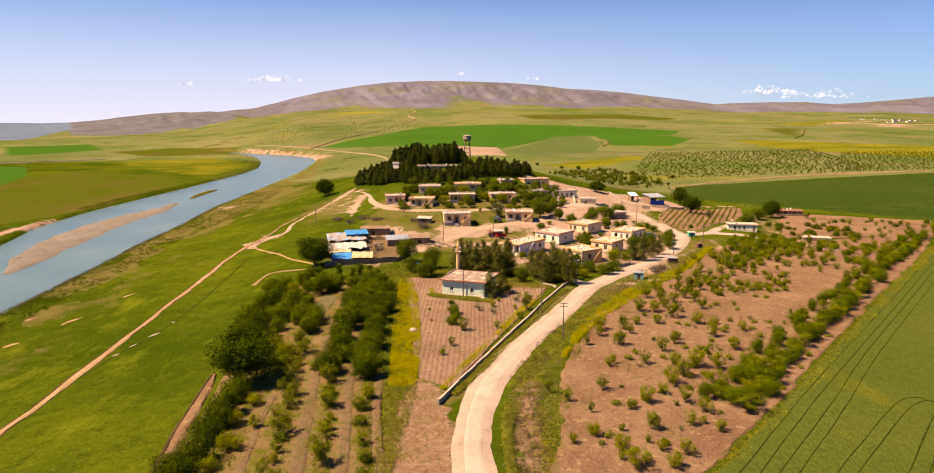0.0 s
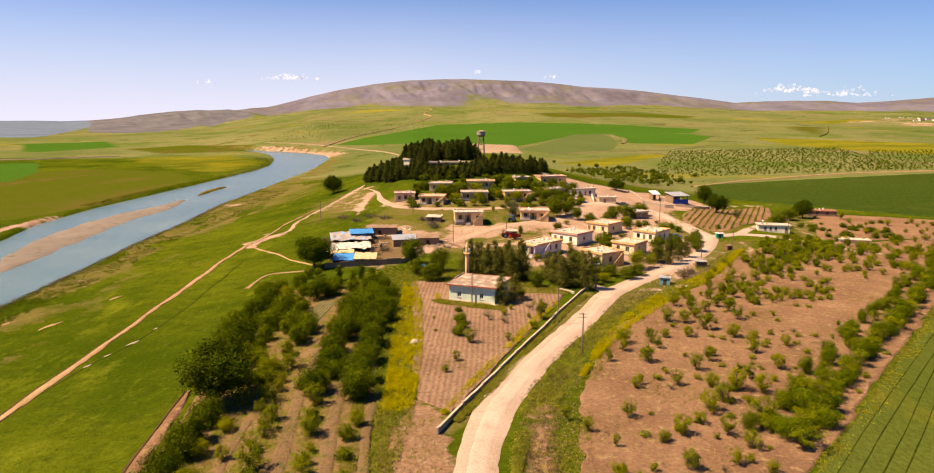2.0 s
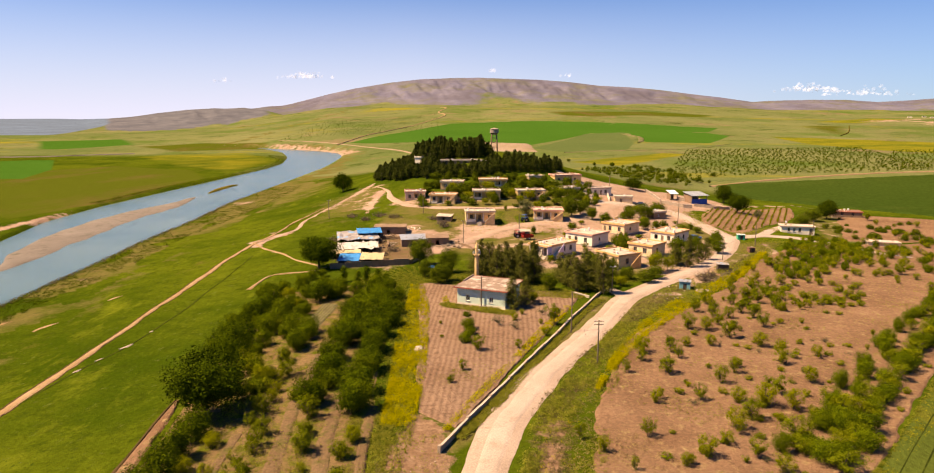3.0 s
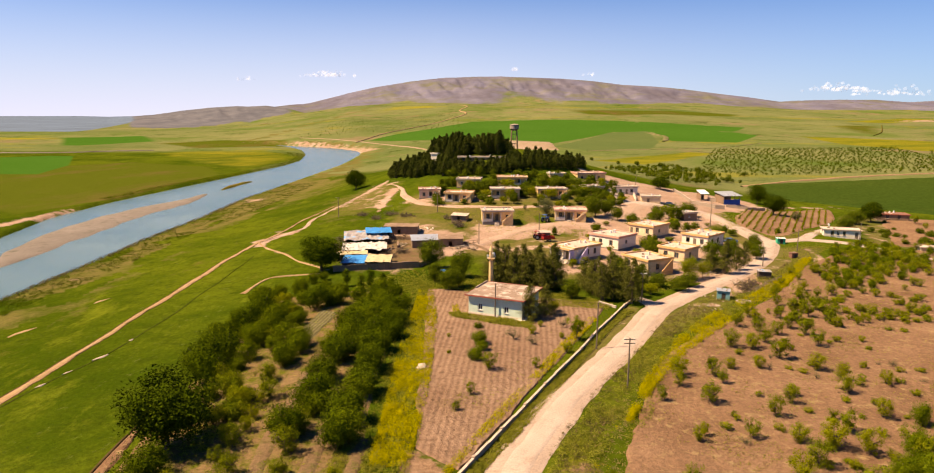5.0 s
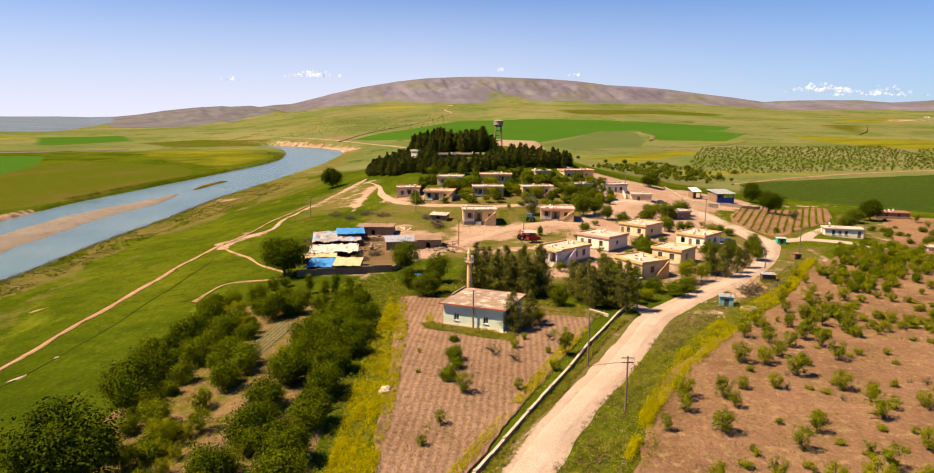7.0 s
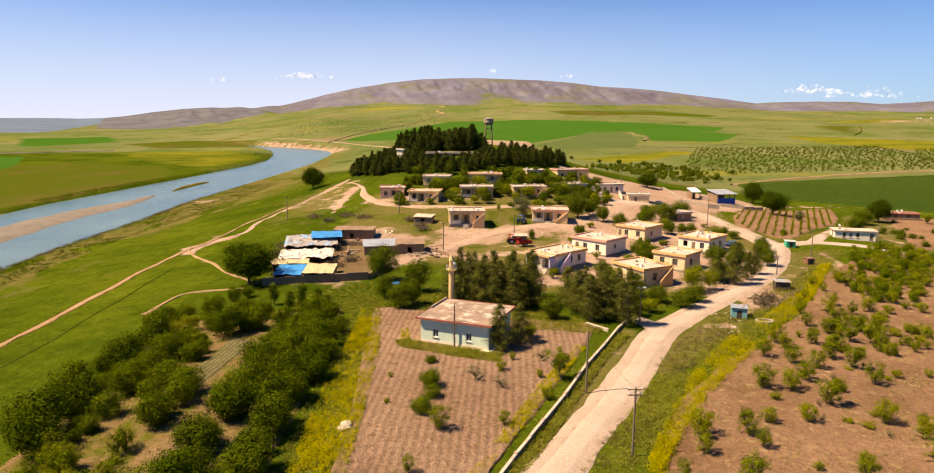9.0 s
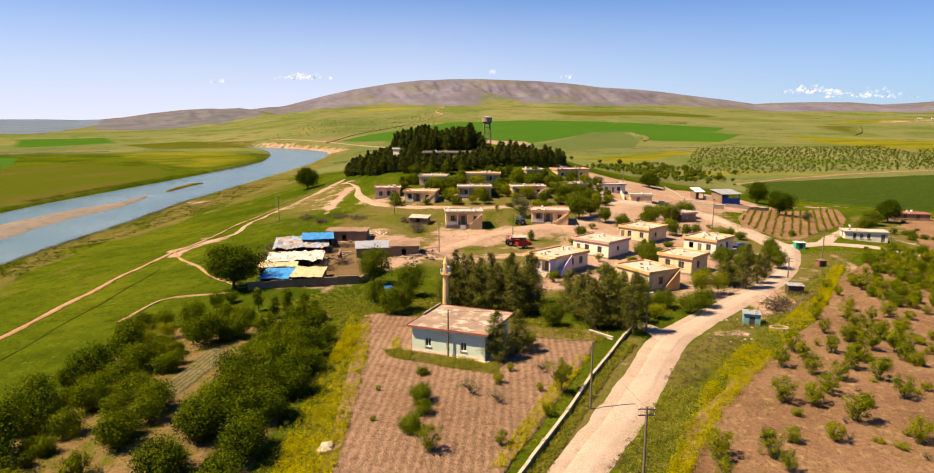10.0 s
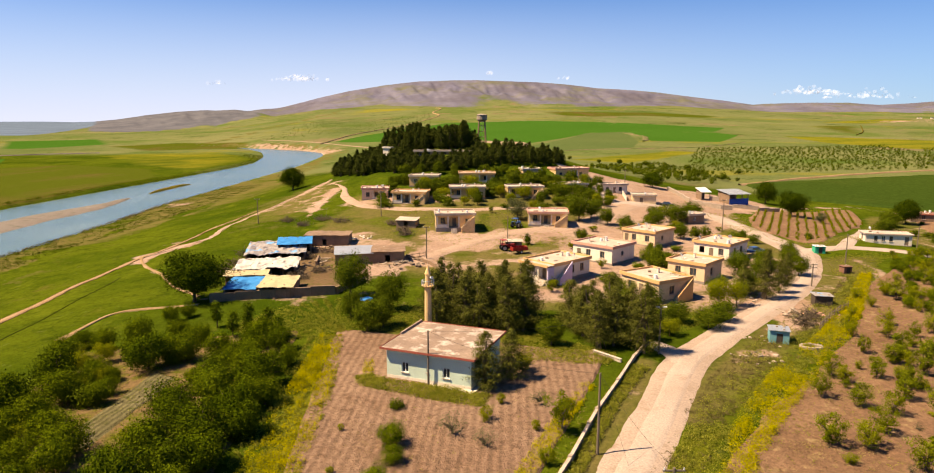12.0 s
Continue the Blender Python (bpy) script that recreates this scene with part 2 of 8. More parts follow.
BED = furrowed(earthy("vegetable_bed", (0.19, 0.165, 0.075), (0.27, 0.235, 0.12), (0.13, 0.14, 0.035), 0.2, 0.9, 3.0, 0.95, 0.9, 0.25), 0.7, 0.1, 0.3)
WHEAT = earthy("young_wheat", (0.088, 0.124, 0.020), (0.120, 0.150, 0.028), (0.22, 0.19, 0.02), 0.02, 0.06, 3.0, 0.85, 0.7, 0.3, (1.0, 0.35, 1.0, 0.78), (0.6, 0.8))
OLIVE_FIELD = earthy("olive_green_crop", (0.042, 0.076, 0.011), (0.055, 0.090, 0.014), (0.068, 0.098, 0.016), 0.006, 0.02, 0.6, 0.9, 0.4, 0.4)
BROWN_FIELD = earthy("reddish_fallow", (0.13, 0.122, 0.014), (0.17, 0.11, 0.022), (0.10, 0.125, 0.010), 0.012, 0.03, 0.6, 0.95, 0.4, 0.3, (1, 0.4, 1, 0.2))
FAR_BARE = earthy("thin_eroded_crop", (0.20, 0.175, 0.085), (0.27, 0.20, 0.12), (0.12, 0.16, 0.04), 0.02, 0.06, 0.6, 0.95, 0.4, 0.3, None, (0.45, 0.6))
SAND = earthy("river_gravel", (0.225, 0.188, 0.160), (0.31, 0.265, 0.230), (0.13, 0.125, 0.09), 0.06, 0.3, 2.5)
SCRAPED = earthy("bare_bank", (0.37, 0.25, 0.165), (0.46, 0.34, 0.24), (0.30, 0.24, 0.10), 0.02, 0.06, 0.8)
BARK = earthy("bark", (0.10, 0.07, 0.045), (0.16, 0.12, 0.08), (0.06, 0.045, 0.03), 1.0, 3.0, 12.0, 0.95, 0.6, 0.05, None, (0.5, 0.7), False)
LEAF = leafy("orchard_leaves", (0.052, 0.090, 0.004), (0.212, 0.262, 0.010), (0.120, 0.158, 0.006), 0.6, 0.16)
LEAF_DARK = leafy("dark_leaves", (0.026, 0.048, 0.003), (0.150, 0.198, 0.008), (0.062, 0.095, 0.003), 0.6, 0.08)
LEAF_DEEP = leafy("deep_green_leaves", (0.018, 0.036, 0.002), (0.090, 0.128, 0.006), (0.042, 0.066, 0.003), 0.6, 0.06)
LEAF_MID = leafy("garden_leaves", (0.048, 0.078, 0.005), (0.200, 0.240, 0.014), (0.100, 0.135, 0.008), 0.6, 0.18)
LEAF_LIGHT = leafy("fresh_leaves", (0.19, 0.235, 0.008), (0.41, 0.43, 0.018), (0.34, 0.34, 0.012), 0.6, 0.45)
LEAF_YOUNG = leafy("young_orchard_leaves", (0.075, 0.112, 0.005), (0.315, 0.345, 0.016), (0.190, 0.215, 0.009), 0.6, 0.25)
LEAF_GREY = leafy("grey_willow_leaves", (0.12, 0.14, 0.055), (0.21, 0.22, 0.10), (0.16, 0.17, 0.06), 0.6, 0.4)
NEEDLE_OLIVE = leafy("olive_pine_needles", (0.038, 0.047, 0.008), (0.270, 0.268, 0.046), (0.112, 0.116, 0.020), 0.7, 0.08)
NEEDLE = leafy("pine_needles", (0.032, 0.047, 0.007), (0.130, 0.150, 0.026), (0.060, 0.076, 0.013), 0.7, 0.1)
WEED = leafy("green_weeds", (0.20, 0.23, 0.022), (0.50, 0.47, 0.070), (0.33, 0.33, 0.032), 0.8, 0.45)
PALE_STRAW = leafy("dry_straw", (0.30, 0.20, 0.08), (0.46, 0.34, 0.15), (0.38, 0.26, 0.11), 0.8, 0.1)
DRY_REED = leafy("dry_reed_blades", (0.14, 0.10, 0.045), (0.26, 0.20, 0.08), (0.16, 0.14, 0.04), 0.8, 0.3)
BLOOM = leafy("yellow_blossom", (0.42, 0.40, 0.006), (0.78, 0.66, 0.010), (0.58, 0.51, 0.008), 0.7, 0.4)
CONCRETE = plain("pale_concrete", (0.60, 0.49, 0.385))
OLD_CONCRETE = plain("stained_concrete", (0.42, 0.33, 0.25))
ROOF_PINK = earthy("mosque_roof_concrete", (0.215, 0.150, 0.112), (0.33, 0.235, 0.175), (0.53, 0.44, 0.365), 0.35, 0.6, 4.0, 0.9, 0.3, 0.03, None, (0.52, 0.66), False)
ROOF_SLAB = earthy("roof_screed", (0.47, 0.345, 0.27), (0.60, 0.465, 0.375), (0.33, 0.22, 0.16), 0.3, 0.6, 4.0, 0.9, 0.3, 0.03, None, (0.55, 0.75), False)
WALL_CREAM = plain("cream_render", (0.87, 0.65, 0.40))
WALL_OCHRE = plain("ochre_render", (0.88, 0.58, 0.27))
WALL_WHITE = plain("white_render", (0.90, 0.78, 0.62), wear=0.15)
WALL_PINK = plain("pink_render", (0.86, 0.58, 0.40), wear=0.15)
WALL_LILAC = plain("lilac_render", (0.68, 0.56, 0.72), wear=0.12)
WALL_BLUE = plain("pale_blue_render", (0.68, 0.80, 0.64), wear=0.15)
WALL_MUD = plain("mud_brick_wall", (0.30, 0.195, 0.125))
BAND_ORANGE = plain("orange_painted_band", (0.76, 0.44, 0.19), wear=0.15)
BAND_PINK = plain("salmon_painted_band", (0.70, 0.37, 0.27), wear=0.15)
BAND_RED = plain("red_painted_eave", (0.42, 0.12, 0.08), wear=0.2)
PLINTH = plain("grey_plinth", (0.34, 0.28, 0.23))
# dark timber and dung tone; ceilings and hut doorways use it as painted shade
DARK_AND_SHADE = plain("dark_timber_and_shade", (0.10, 0.075, 0.055))
WOOD = plain("weathered_timber", (0.26, 0.19, 0.13))
POLE_WOOD = plain("grey_pole_timber", (0.22, 0.17, 0.12))
STEEL = plain("galvanised_sheet", (0.52, 0.54, 0.56), 0.45, 0.5, 0.15)
WHITE_PAINT = plain("white_paint", (0.80, 0.80, 0.78), 0.5, 0.0, 0.1)
TARP_BLUE = plain("blue_tarpaulin", (0.04, 0.26, 0.60), 0.5, 0.0, 0.2, 0.8)
TARP_GREY = earthy("grey_blue_tarpaulin", (0.28, 0.24, 0.22), (0.40, 0.365, 0.34), (0.16, 0.38, 0.66), 0.4, 0.35, 5.0, 0.6, 0.4, 0.06, None, (0.55, 0.61), False)
TARP_WHITE = plain("white_tarpaulin", (0.60, 0.55, 0.48), 0.6, 0.0, 0.12, 0.7)
TARP_CREAM = plain("cream_tarpaulin", (0.56, 0.44, 0.25), 0.6, 0.0, 0.15, 0.8)
CLOTH_BLUE = plain("deep_blue_cladding", (0.02, 0.09, 0.42), 0.5, 0.0, 0.15)
RED_PAINT = plain("red_machine_paint", (0.34, 0.03, 0.02), 0.4, 0.0, 0.2)
BLUE_PAINT = plain("blue_machine_paint", (0.03, 0.11, 0.36), 0.4, 0.0, 0.2)
GREEN_PAINT = plain("bright_green_paint", (0.02, 0.42, 0.24), 0.5, 0.0, 0.12)
TEAL_PAINT = plain("faded_teal_paint", (0.20, 0.44, 0.46), 0.6, 0.0, 0.25)
TILE_RED = plain("red_roof_tiles", (0.27, 0.135, 0.09), 0.85, 0.0, 0.25, 2.0)
RUBBER = plain("black_rubber", (0.02, 0.02, 0.02), 0.8)
GLASS = glassy("window_glass")
TRACK_DARK = earthy("pressed_wheat", (0.030, 0.042, 0.008), (0.05, 0.066, 0.012), (0.085, 0.11, 0.016), 0.1, 0.6, 3.0)
CLOUD, cloud_tree, cloud_bsdf = nodes_of("cloud_white")
cloud_bsdf.inputs["Base Color"].default_value, cloud_bsdf.inputs["Roughness"].default_value = (0.92, 0.92, 0.92, 1), 1.0
cloud_bsdf.inputs["Specular IOR Level"].default_value = 0.0
thinned(CLOUD, 0.91)
STONE = plain("field_stone", (0.46, 0.36, 0.27))

# ---- lie of the land ----
def lattice(i, j, seed):
    h = np.sin(i * 127.1 + j * 311.7 + seed * 74.7) * 43758.5453
    return h - np.floor(h)


def patchy(x, y, seed=0):
    """Smooth value noise from 0 to 1, one cell a unit."""
    x, y = np.asarray(x, float), np.asarray(y, float)
    i, j = np.floor(x), np.floor(y)
    u, v = x - i, y - j
    u, v = u * u * (3 - 2 * u), v * v * (3 - 2 * v)
    a, b = lattice(i, j, seed), lattice(i + 1, j, seed)
    c, d = lattice(i, j + 1, seed), lattice(i + 1, j + 1, seed)
    return (a + (b - a) * u) * (1 - v) + (c + (d - c) * u) * v


def rough_noise(x, y, seed=0, octaves=4):
    return sum(patchy(x * 2 ** k, y * 2 ** k, seed + k) / 2 ** (k + 1) for k in range(octaves))


def smooth(a, b, v):
    v = np.clip((v - a) / (b - a), 0.0, 1.0)
    return v * v * (3 - 2 * v)


BANK_Y = (-400, 60, 137, 180, 226, 282, 337, 419, 500, 594, 660, 750, 790, 840, 902, 940, 985, 1040)
BANK_E = (-150, -122, -127, -129, -133, -135, -140, -141, -142, -143, -148, -156, -162, -175, -213, -257, -318, -400)
BANK_W = (-190, -172, -178, -184, -188, -203, -206, -202, -198, -194, -198, -217, -229, -246, -277, -302, -340, -420)


RIDGE_A = (-40, -31.7, -28.3, -27.0, -25.0, -22.9, -20.8, -18.6, -17.3, -15.0, -12.6, -9.7, -6.8, -4.3, -1.8, 0.7, 3.2, 5.7, 8.3, 10.7, 13.2, 15.6, 18.0, 20.4, 22.6, 24.8, 26.9, 29.0, 31.0, 32.9, 34.8, 36.9, 42)
RIDGE_H = (10, 10, 0, 10, 43, 57, 64, 51, 47, 64, 96, 140, 168, 185, 197, 203, 195, 184, 165, 142, 134, 121, 98, 75, 51, 70, 84, 88, 75, 85, 103, 128, 130)

HILL_A = (-30, -28.3, -27, -25, -22.9, -20.8, -18.6, -17, -15.6)
HILL_H = (0, 15, 25, 48, 58, 61, 52, 30, 0)


def ground_z(x, y):
    """Height of the land: village mound, slope to the river, river bed, far plain and mountain range."""
    x, y = np.asarray(x, float), np.asarray(y, float)
    e, w = np.interp(y, BANK_Y, BANK_E), np.interp(y, BANK_Y, BANK_W)
    z = -8.2 * (1 - smooth(0, 1, (x - e) / (-20 - e))) * (1 - smooth(920, 1400, y))
    z = z + 1.2 * smooth(90, 160, y) * np.exp(-((x + 75) / 35) ** 2)
    z = z + 20 * np.exp(-((x - 0) / 60) ** 2 - ((y - 330) / 85) ** 2)
    z = z - 3.2 * smooth(85, 135, x) * (1 - smooth(300, 430, y)) * smooth(120, 190, y)
    bed = smooth(-1, 4, x - w) * smooth(-4, 1, e - x) * (1 - smooth(990, 1040, y))
    z = z - 3.0 * bed
    # far plain climbs toward the mountain in the middle, stays low on the far left
    ahead = np.maximum(y, 1)
    az = np.degrees(np.arctan2(x, ahead))
    lift = np.interp(az, (-40, -30, -25, -20, -16, -12, -4, 4, 14, 24, 32, 40), (-0.06, -0.06, 0.0, 0.12, 0.48, 0.8, 1.0, 1.0, 1.0, 0.8, 0.62, 0.5))
    by_river = (1 - smooth(2, 26, x - e)) * (1 - smooth(4, 60, w - x)) * (1 - smooth(985, 1050, y))
    z = z + 78 * lift * smooth(450, 2800, y) * (1 - by_river)
    far = smooth(450, 1500, y)
    z = z + (1 - by_river) * far * (5 * np.sin(x / 170 + 0.8) * np.cos(y / 260) + 4 * np.sin((x + 1.7 * y) / 420)) * smooth(-14, -4, az)
    # low rise on the far left, shaped to fit the camera's view of hazy ridges
    z = z + 11 * smooth(1400, 2500, y) * smooth(24.5, 28.5, -az) * (0.75 + 0.5 * rough_noise(az / 2.5, y / 700.0, 4))
    # dark hill before the range
    hill = np.interp(az, HILL_A, HILL_H) * smooth(1750, 2900, y) * (1 - 0.55 * smooth(3000, 3500, y))
    z = z + hill * (1 - 0.42 * np.abs(2 * rough_noise(az / 1.3 + y / 900, y / 420.0, 12) - 1) * (1 - smooth(2450, 2880, y)))
    # mountain range
    top = np.interp(az, RIDGE_A, RIDGE_H) * (1 - 0.35 * smooth(16.5, 19, -az) * smooth(-28, -26, az))
    climb = smooth(3150, 4350, y)
    gully = np.abs(2 * rough_noise(az / 1.9 + 7 + climb, y / 900.0, 3) - 1)
    z = z + top * climb ** 0.8 * (1 - 0.34 * (0.4 - gully).clip(0, 1) * (4 * climb * (1 - climb)) - 0.26 * rough_noise(az * 1.3, y / 170.0, 9, 3) * (4 * climb * (1 - climb)))
    z = z + 30 * smooth(1250, 2400, y) * (1 - climb) * (rough_noise(x / 420, y / 300, 5) - 0.5) * smooth(-22, -10, az)
    return z


# ---- helpers for meshes ----
def link(name, me, mats, parent=None, label=""):
    for m in mats if isinstance(mats, (list, tuple)) else (mats,):
        me.materials.append(m)
    ob = new(name, me)
    if parent:
        ob.parent = parent
    if label:
        tagged(ob, label)
    return ob


def part(name, bm, material, parent=None, label=""):
    """A bmesh as one mesh object under a thing or under a part."""
    me = bpy.data.meshes.new(name)
    bm.to_mesh(me)
    bm.free()
    return link(name, me, material, parent, label)


def raw(name, verts, faces, material, parent=None, label="", shade=False):
    me = bpy.data.meshes.new(name)
    me.from_pydata(verts, [], faces)
    if shade:
        me.shade_smooth()
    me.update()
    return link(name, me, material, parent, label)


def thing(name, m, label, category, group="", kind=""):
    ob = new(name)
    ob.empty_display_size = 0.3
    ob.matrix_basis = m
    return tagged(ob, label, category, group, kind)


def add_box(bm, x0, x1, y0, y1, z0, z1, bevel=0.0):
    m = Matrix.LocRotScale(((x0 + x1) / 2, (y0 + y1) / 2, (z0 + z1) / 2), None, (x1 - x0, y1 - y0, z1 - z0))
    made = bmesh.ops.create_cube(bm, size=1, matrix=m)
    if bevel:
        edges = {e for v in made["verts"] for e in v.link_edges}
        bmesh.ops.bevel(bm, geom=list(edges), offset=bevel, segments=1, affect="EDGES")
    return bm


def box(x0, x1, y0, y1, z0, z1, bevel=0.0):
    return add_box(bmesh.new(), x0, x1, y0, y1, z0, z1, bevel)


def add_rod(bm, a, b, r0, r1, sides=8):
    a, b = Vector(a), Vector(b)
    m = Matrix.Translation((a + b) / 2) @ (b - a).to_track_quat("Z", "Y").to_matrix().to_4x4()
    bmesh.ops.create_cone(bm, cap_ends=True, segments=sides, radius1=r0, radius2=r1, depth=(b - a).length, matrix=m)
    return bm


def rod(a, b, r0, r1, sides=8):
    return add_rod(bmesh.new(), a, b, r0, r1, sides)


def gz(x, y):
    return float(ground_z(x, y))


# ---- ground sheet ----
def near_line(x, y, pts):
    """Distance to a polyline."""
    d = np.full(np.shape(x), 1e9)
    for (ax, ay), (bx, by) in zip(pts[:-1], pts[1:]):
        ux, uy = bx - ax, by - ay
        s = np.clip(((x - ax) * ux + (y - ay) * uy) / (ux * ux + uy * uy), 0, 1)
        d = np.minimum(d, np.hypot(x - ax - s * ux, y - ay - s * uy))
    return d


def blob(x, y, cx, cy, rx, ry):
    return np.exp(-((x - cx) / rx) ** 2 - ((y - cy) / ry) ** 2)


def region(x, y, pts, soft=8.0):
    """1 inside a convex plot of land, 0 outside, with an edge of that softness."""
    cx, cy = sum(p[0] for p in pts) / len(pts), sum(p[1] for p in pts) / len(pts)
    d = np.full(np.shape(x), 1e9)
    for (ax, ay), (bx, by) in zip(pts, pts[1:] + pts[:1]):
        l = math.hypot(bx - ax, by - ay)
        side = ((bx - ax) * (y - ay) - (by - ay) * (x - ax)) / l
        if (bx - ax) * (cy - ay) - (by - ay) * (cx - ax) < 0:
            side = -side
        d = np.minimum(d, side)
    return smooth(-soft, soft, d)


def build_ground():
    az = np.radians(np.concatenate([np.linspace(-180, -46, 34), np.linspace(-45, 45, 560), np.linspace(46, 180, 34)]))
    rad = np.concatenate([[0.5, 15, 35], np.geomspace(50, 3200, 390), np.linspace(3220, 5600, 90)])
    A, R = np.meshgrid(az, rad)
    # the sheet is square at its far end, so that the range keeps its distance
    X, Y = R * np.sin(A), -55 + R * np.cos(A)
    Z = ground_z(X, Y)
    Z = Z + 0.12 * np.sin(X * 0.31 + 1) * np.sin(Y * 0.27)
    n, k = X.shape
    idx = np.arange(n * k).reshape(n, k)
    faces = np.stack([idx[:-1, :-1], idx[:-1, 1:], idx[1:, 1:], idx[1:, :-1]], -1).reshape(-1, 4)[:, ::-1]
    me = bpy.data.meshes.new("ground")
    me.from_pydata(np.stack([X, Y, Z], -1).reshape(-1, 3).tolist(), [], faces.tolist())
    me.shade_smooth()
    e, w = np.interp(Y, BANK_Y, BANK_E), np.interp(Y, BANK_Y, BANK_W)
    soil = 0.46 * blob(X, Y, 32, 185, 36, 30) + 0.8 * region(X, Y, [(46, 250), (44, 300), (70, 304), (108, 290), (104, 258), (80, 246), (62, 244)], 6) + 0.75 * region(X, Y, [(34, 205), (44, 252), (80, 250), (77, 225), (60, 204)], 5) + 0.8 * blob(X, Y, 78, 262, 26, 18) + 1.1 * blob(X, Y, -32, 170, 14, 22) + 0.5 * blob(X, Y, 12, 150, 20, 10) + 0.6 * blob(X, Y, 38, 255, 12, 30)
    soil += 0.18 * blob(X, Y, -43, 256, 6, 10) + 0.55 * blob(X, Y, -20, 240, 24, 6) + 0.6 * blob(X, Y, 5, 196, 16, 8)
    soil += 0.6 * np.exp(-(near_line(X, Y, VILLAGE_LANES) / 5) ** 2)
    soil += 0.5 * blob(X, Y, 52, 142, 9, 9) + 0.3 * blob(X, Y, -50, 284, 5, 8)
    soil += 0.8 * smooth(-7, -1, -(X - e)) * smooth(-14, -2, X - e + 12) * 0.3
    soil += 0.5 * blob(X, Y, 20, 390, 40, 25) + 0.1 * blob(X, Y, -92, 199, 9, 4)
    dry = 0.3 * np.exp(-((X - e - 11) / 11) ** 2) + 0.3 * np.exp(-((w - X - 8) / 8) ** 2) + 0.3 * blob(X, Y, -15, 215, 30, 14) + 0.4 * blob(X, Y, -100, 330, 40, 60)
    crop = smooth(380, 560, Y) * smooth(-260, -120, X) + smooth(650, 900, Y) + smooth(290, 380, Y) * smooth(55, 90, X)
    soil += 0.25 * smooth(1500, 1700, Y) * smooth(18, 24, np.degrees(A)) * patchy(X / 160, Y / 120, 3)
    fallow = region(X, Y, [(-218, 282), (-206, 341), (-208, 486), (-246, 556), (-338, 605), (-371, 567), (-400, 420)], 9)
    fallow += 0.9 * region(X, Y, [(-513, 1000), (-427, 1068), (-318, 1023), (-286, 909), (-389, 862)], 30) + 0.6 * region(X, Y, [(210, 1546), (380, 1672), (425, 1608), (272, 1461)], 40) + 0.7 * region(X, Y, [(636, 1320), (598, 1168), (535, 966), (619, 1085), (751, 1335)], 40)
    bloom = 0.55 * region(X, Y, [(-421, 731), (-368, 810), (-284, 837), (-205, 691), (-194, 578), (-208, 498), (-277, 592)], 25)
    bloom += region(X, Y, [(446, 1005), (498, 955), (594, 889), (700, 770), (488, 618), (439, 703), (418, 812)], 12) + 0.8 * region(X, Y, [(75, 538), (188, 655), (205, 640), (110, 500)], 12) + 0.7 * region(X, Y, [(750, 1500), (1000, 1700), (1080, 1640), (820, 1420)], 30)
    bloom += 0.22 * region(X, Y, [(75, 440), (143, 374), (310, 457), (480, 600), (430, 690), (188, 660)], 12)
    lush = region(X, Y, [(-175, 925), (66, 762), (185, 1074), (287, 1316), (123, 1374), (-40, 1330)], 6) + region(X, Y, [(182, 1068), (257, 1081), (381, 1086), (445, 1206), (284, 1318)], 6) + region(X, Y, [(255, 1088), (227, 867), (302, 844), (392, 1013), (381, 1090)], 6)
    lush += 0.75 * region(X, Y, [(-757, 1143), (-634, 1210), (-533, 1052), (-586, 921), (-619, 923)], 30) + region(X, Y, [(-475, 692), (-448, 691), (-374, 567), (-342, 479), (-430, 470), (-560, 620)], 8)
    pale = region(X, Y, [(63, 732), (181, 1070), (251, 1101), (206, 848), (167, 717), (92, 670)], 7)
    soil += 0.5 * region(X, Y, [(1048, 1599), (1401, 2041), (1441, 1886), (1007, 1324), (901, 1349)], 60) * (patchy(X / 90, Y / 70, 6) > 0.45) + 0.35 * region(X, Y, [(-306, 982), (-285, 1001), (-202, 906), (-106, 759), (-163, 781), (-247, 887)], 14)
    soil += 0.30 * blob(X, Y, -6, 238, 36, 9) + 0.34 * blob(X, Y, -26, 200, 24, 12)
    soil += 0.2 * blob(X, Y, -42, 266, 8, 4)
    dry += 0.75 * region(X, Y, [(2, 140), (40, 138), (74, 168), (78, 246), (40, 262), (-36, 250), (-34, 200)], 8)
    dry += 0.3 * blob(X, Y, -24, 212, 36, 18)
    soil += 0.8 * blob(X, Y, -203, 270, 5, 40) + 0.12 * blob(X, Y, -87, 196, 9, 5) + 0.3 * blob(X, Y, -77, 212, 4, 9) + 0.5 * blob(X, Y, -118, 165, 3, 2) + 0.55 * blob(X, Y, -128, 335, 9, 12)
    for wash, reach, much in (([(-52, 288), (-57, 275), (-62, 257), (-65, 248), (-68.7, 230), (-68, 212), (-76, 197)], 1.4, 0.46), ([(-44.7, 267), (-45.5, 251), (-45.4, 227)], 1.3, 0.46), ([(-76, 188), (-75, 199), (-69, 208)], 3.2, 0.62), ([(-75, 200), (-80, 199), (-85, 199.5)], 1.6, 0.4), ([(-78, 196), (-70, 182), (-62, 172)], 1.6, 0.45), ([(-60, 133), (-58, 142), (-52, 146)], 1.6, 0.5)):
        soil += much * np.exp(-(near_line(X, Y, wash) / reach) ** 2)
    dry += 0.4 * smooth(0, 8, X - e) * (1 - smooth(26, 46, X - e)) * smooth(40, 90, Y) * (patchy(X / 9, Y / 16, 31) > 0.45)
    dry += 0.6 * blob(X, Y, -11, 128, 6, 7)
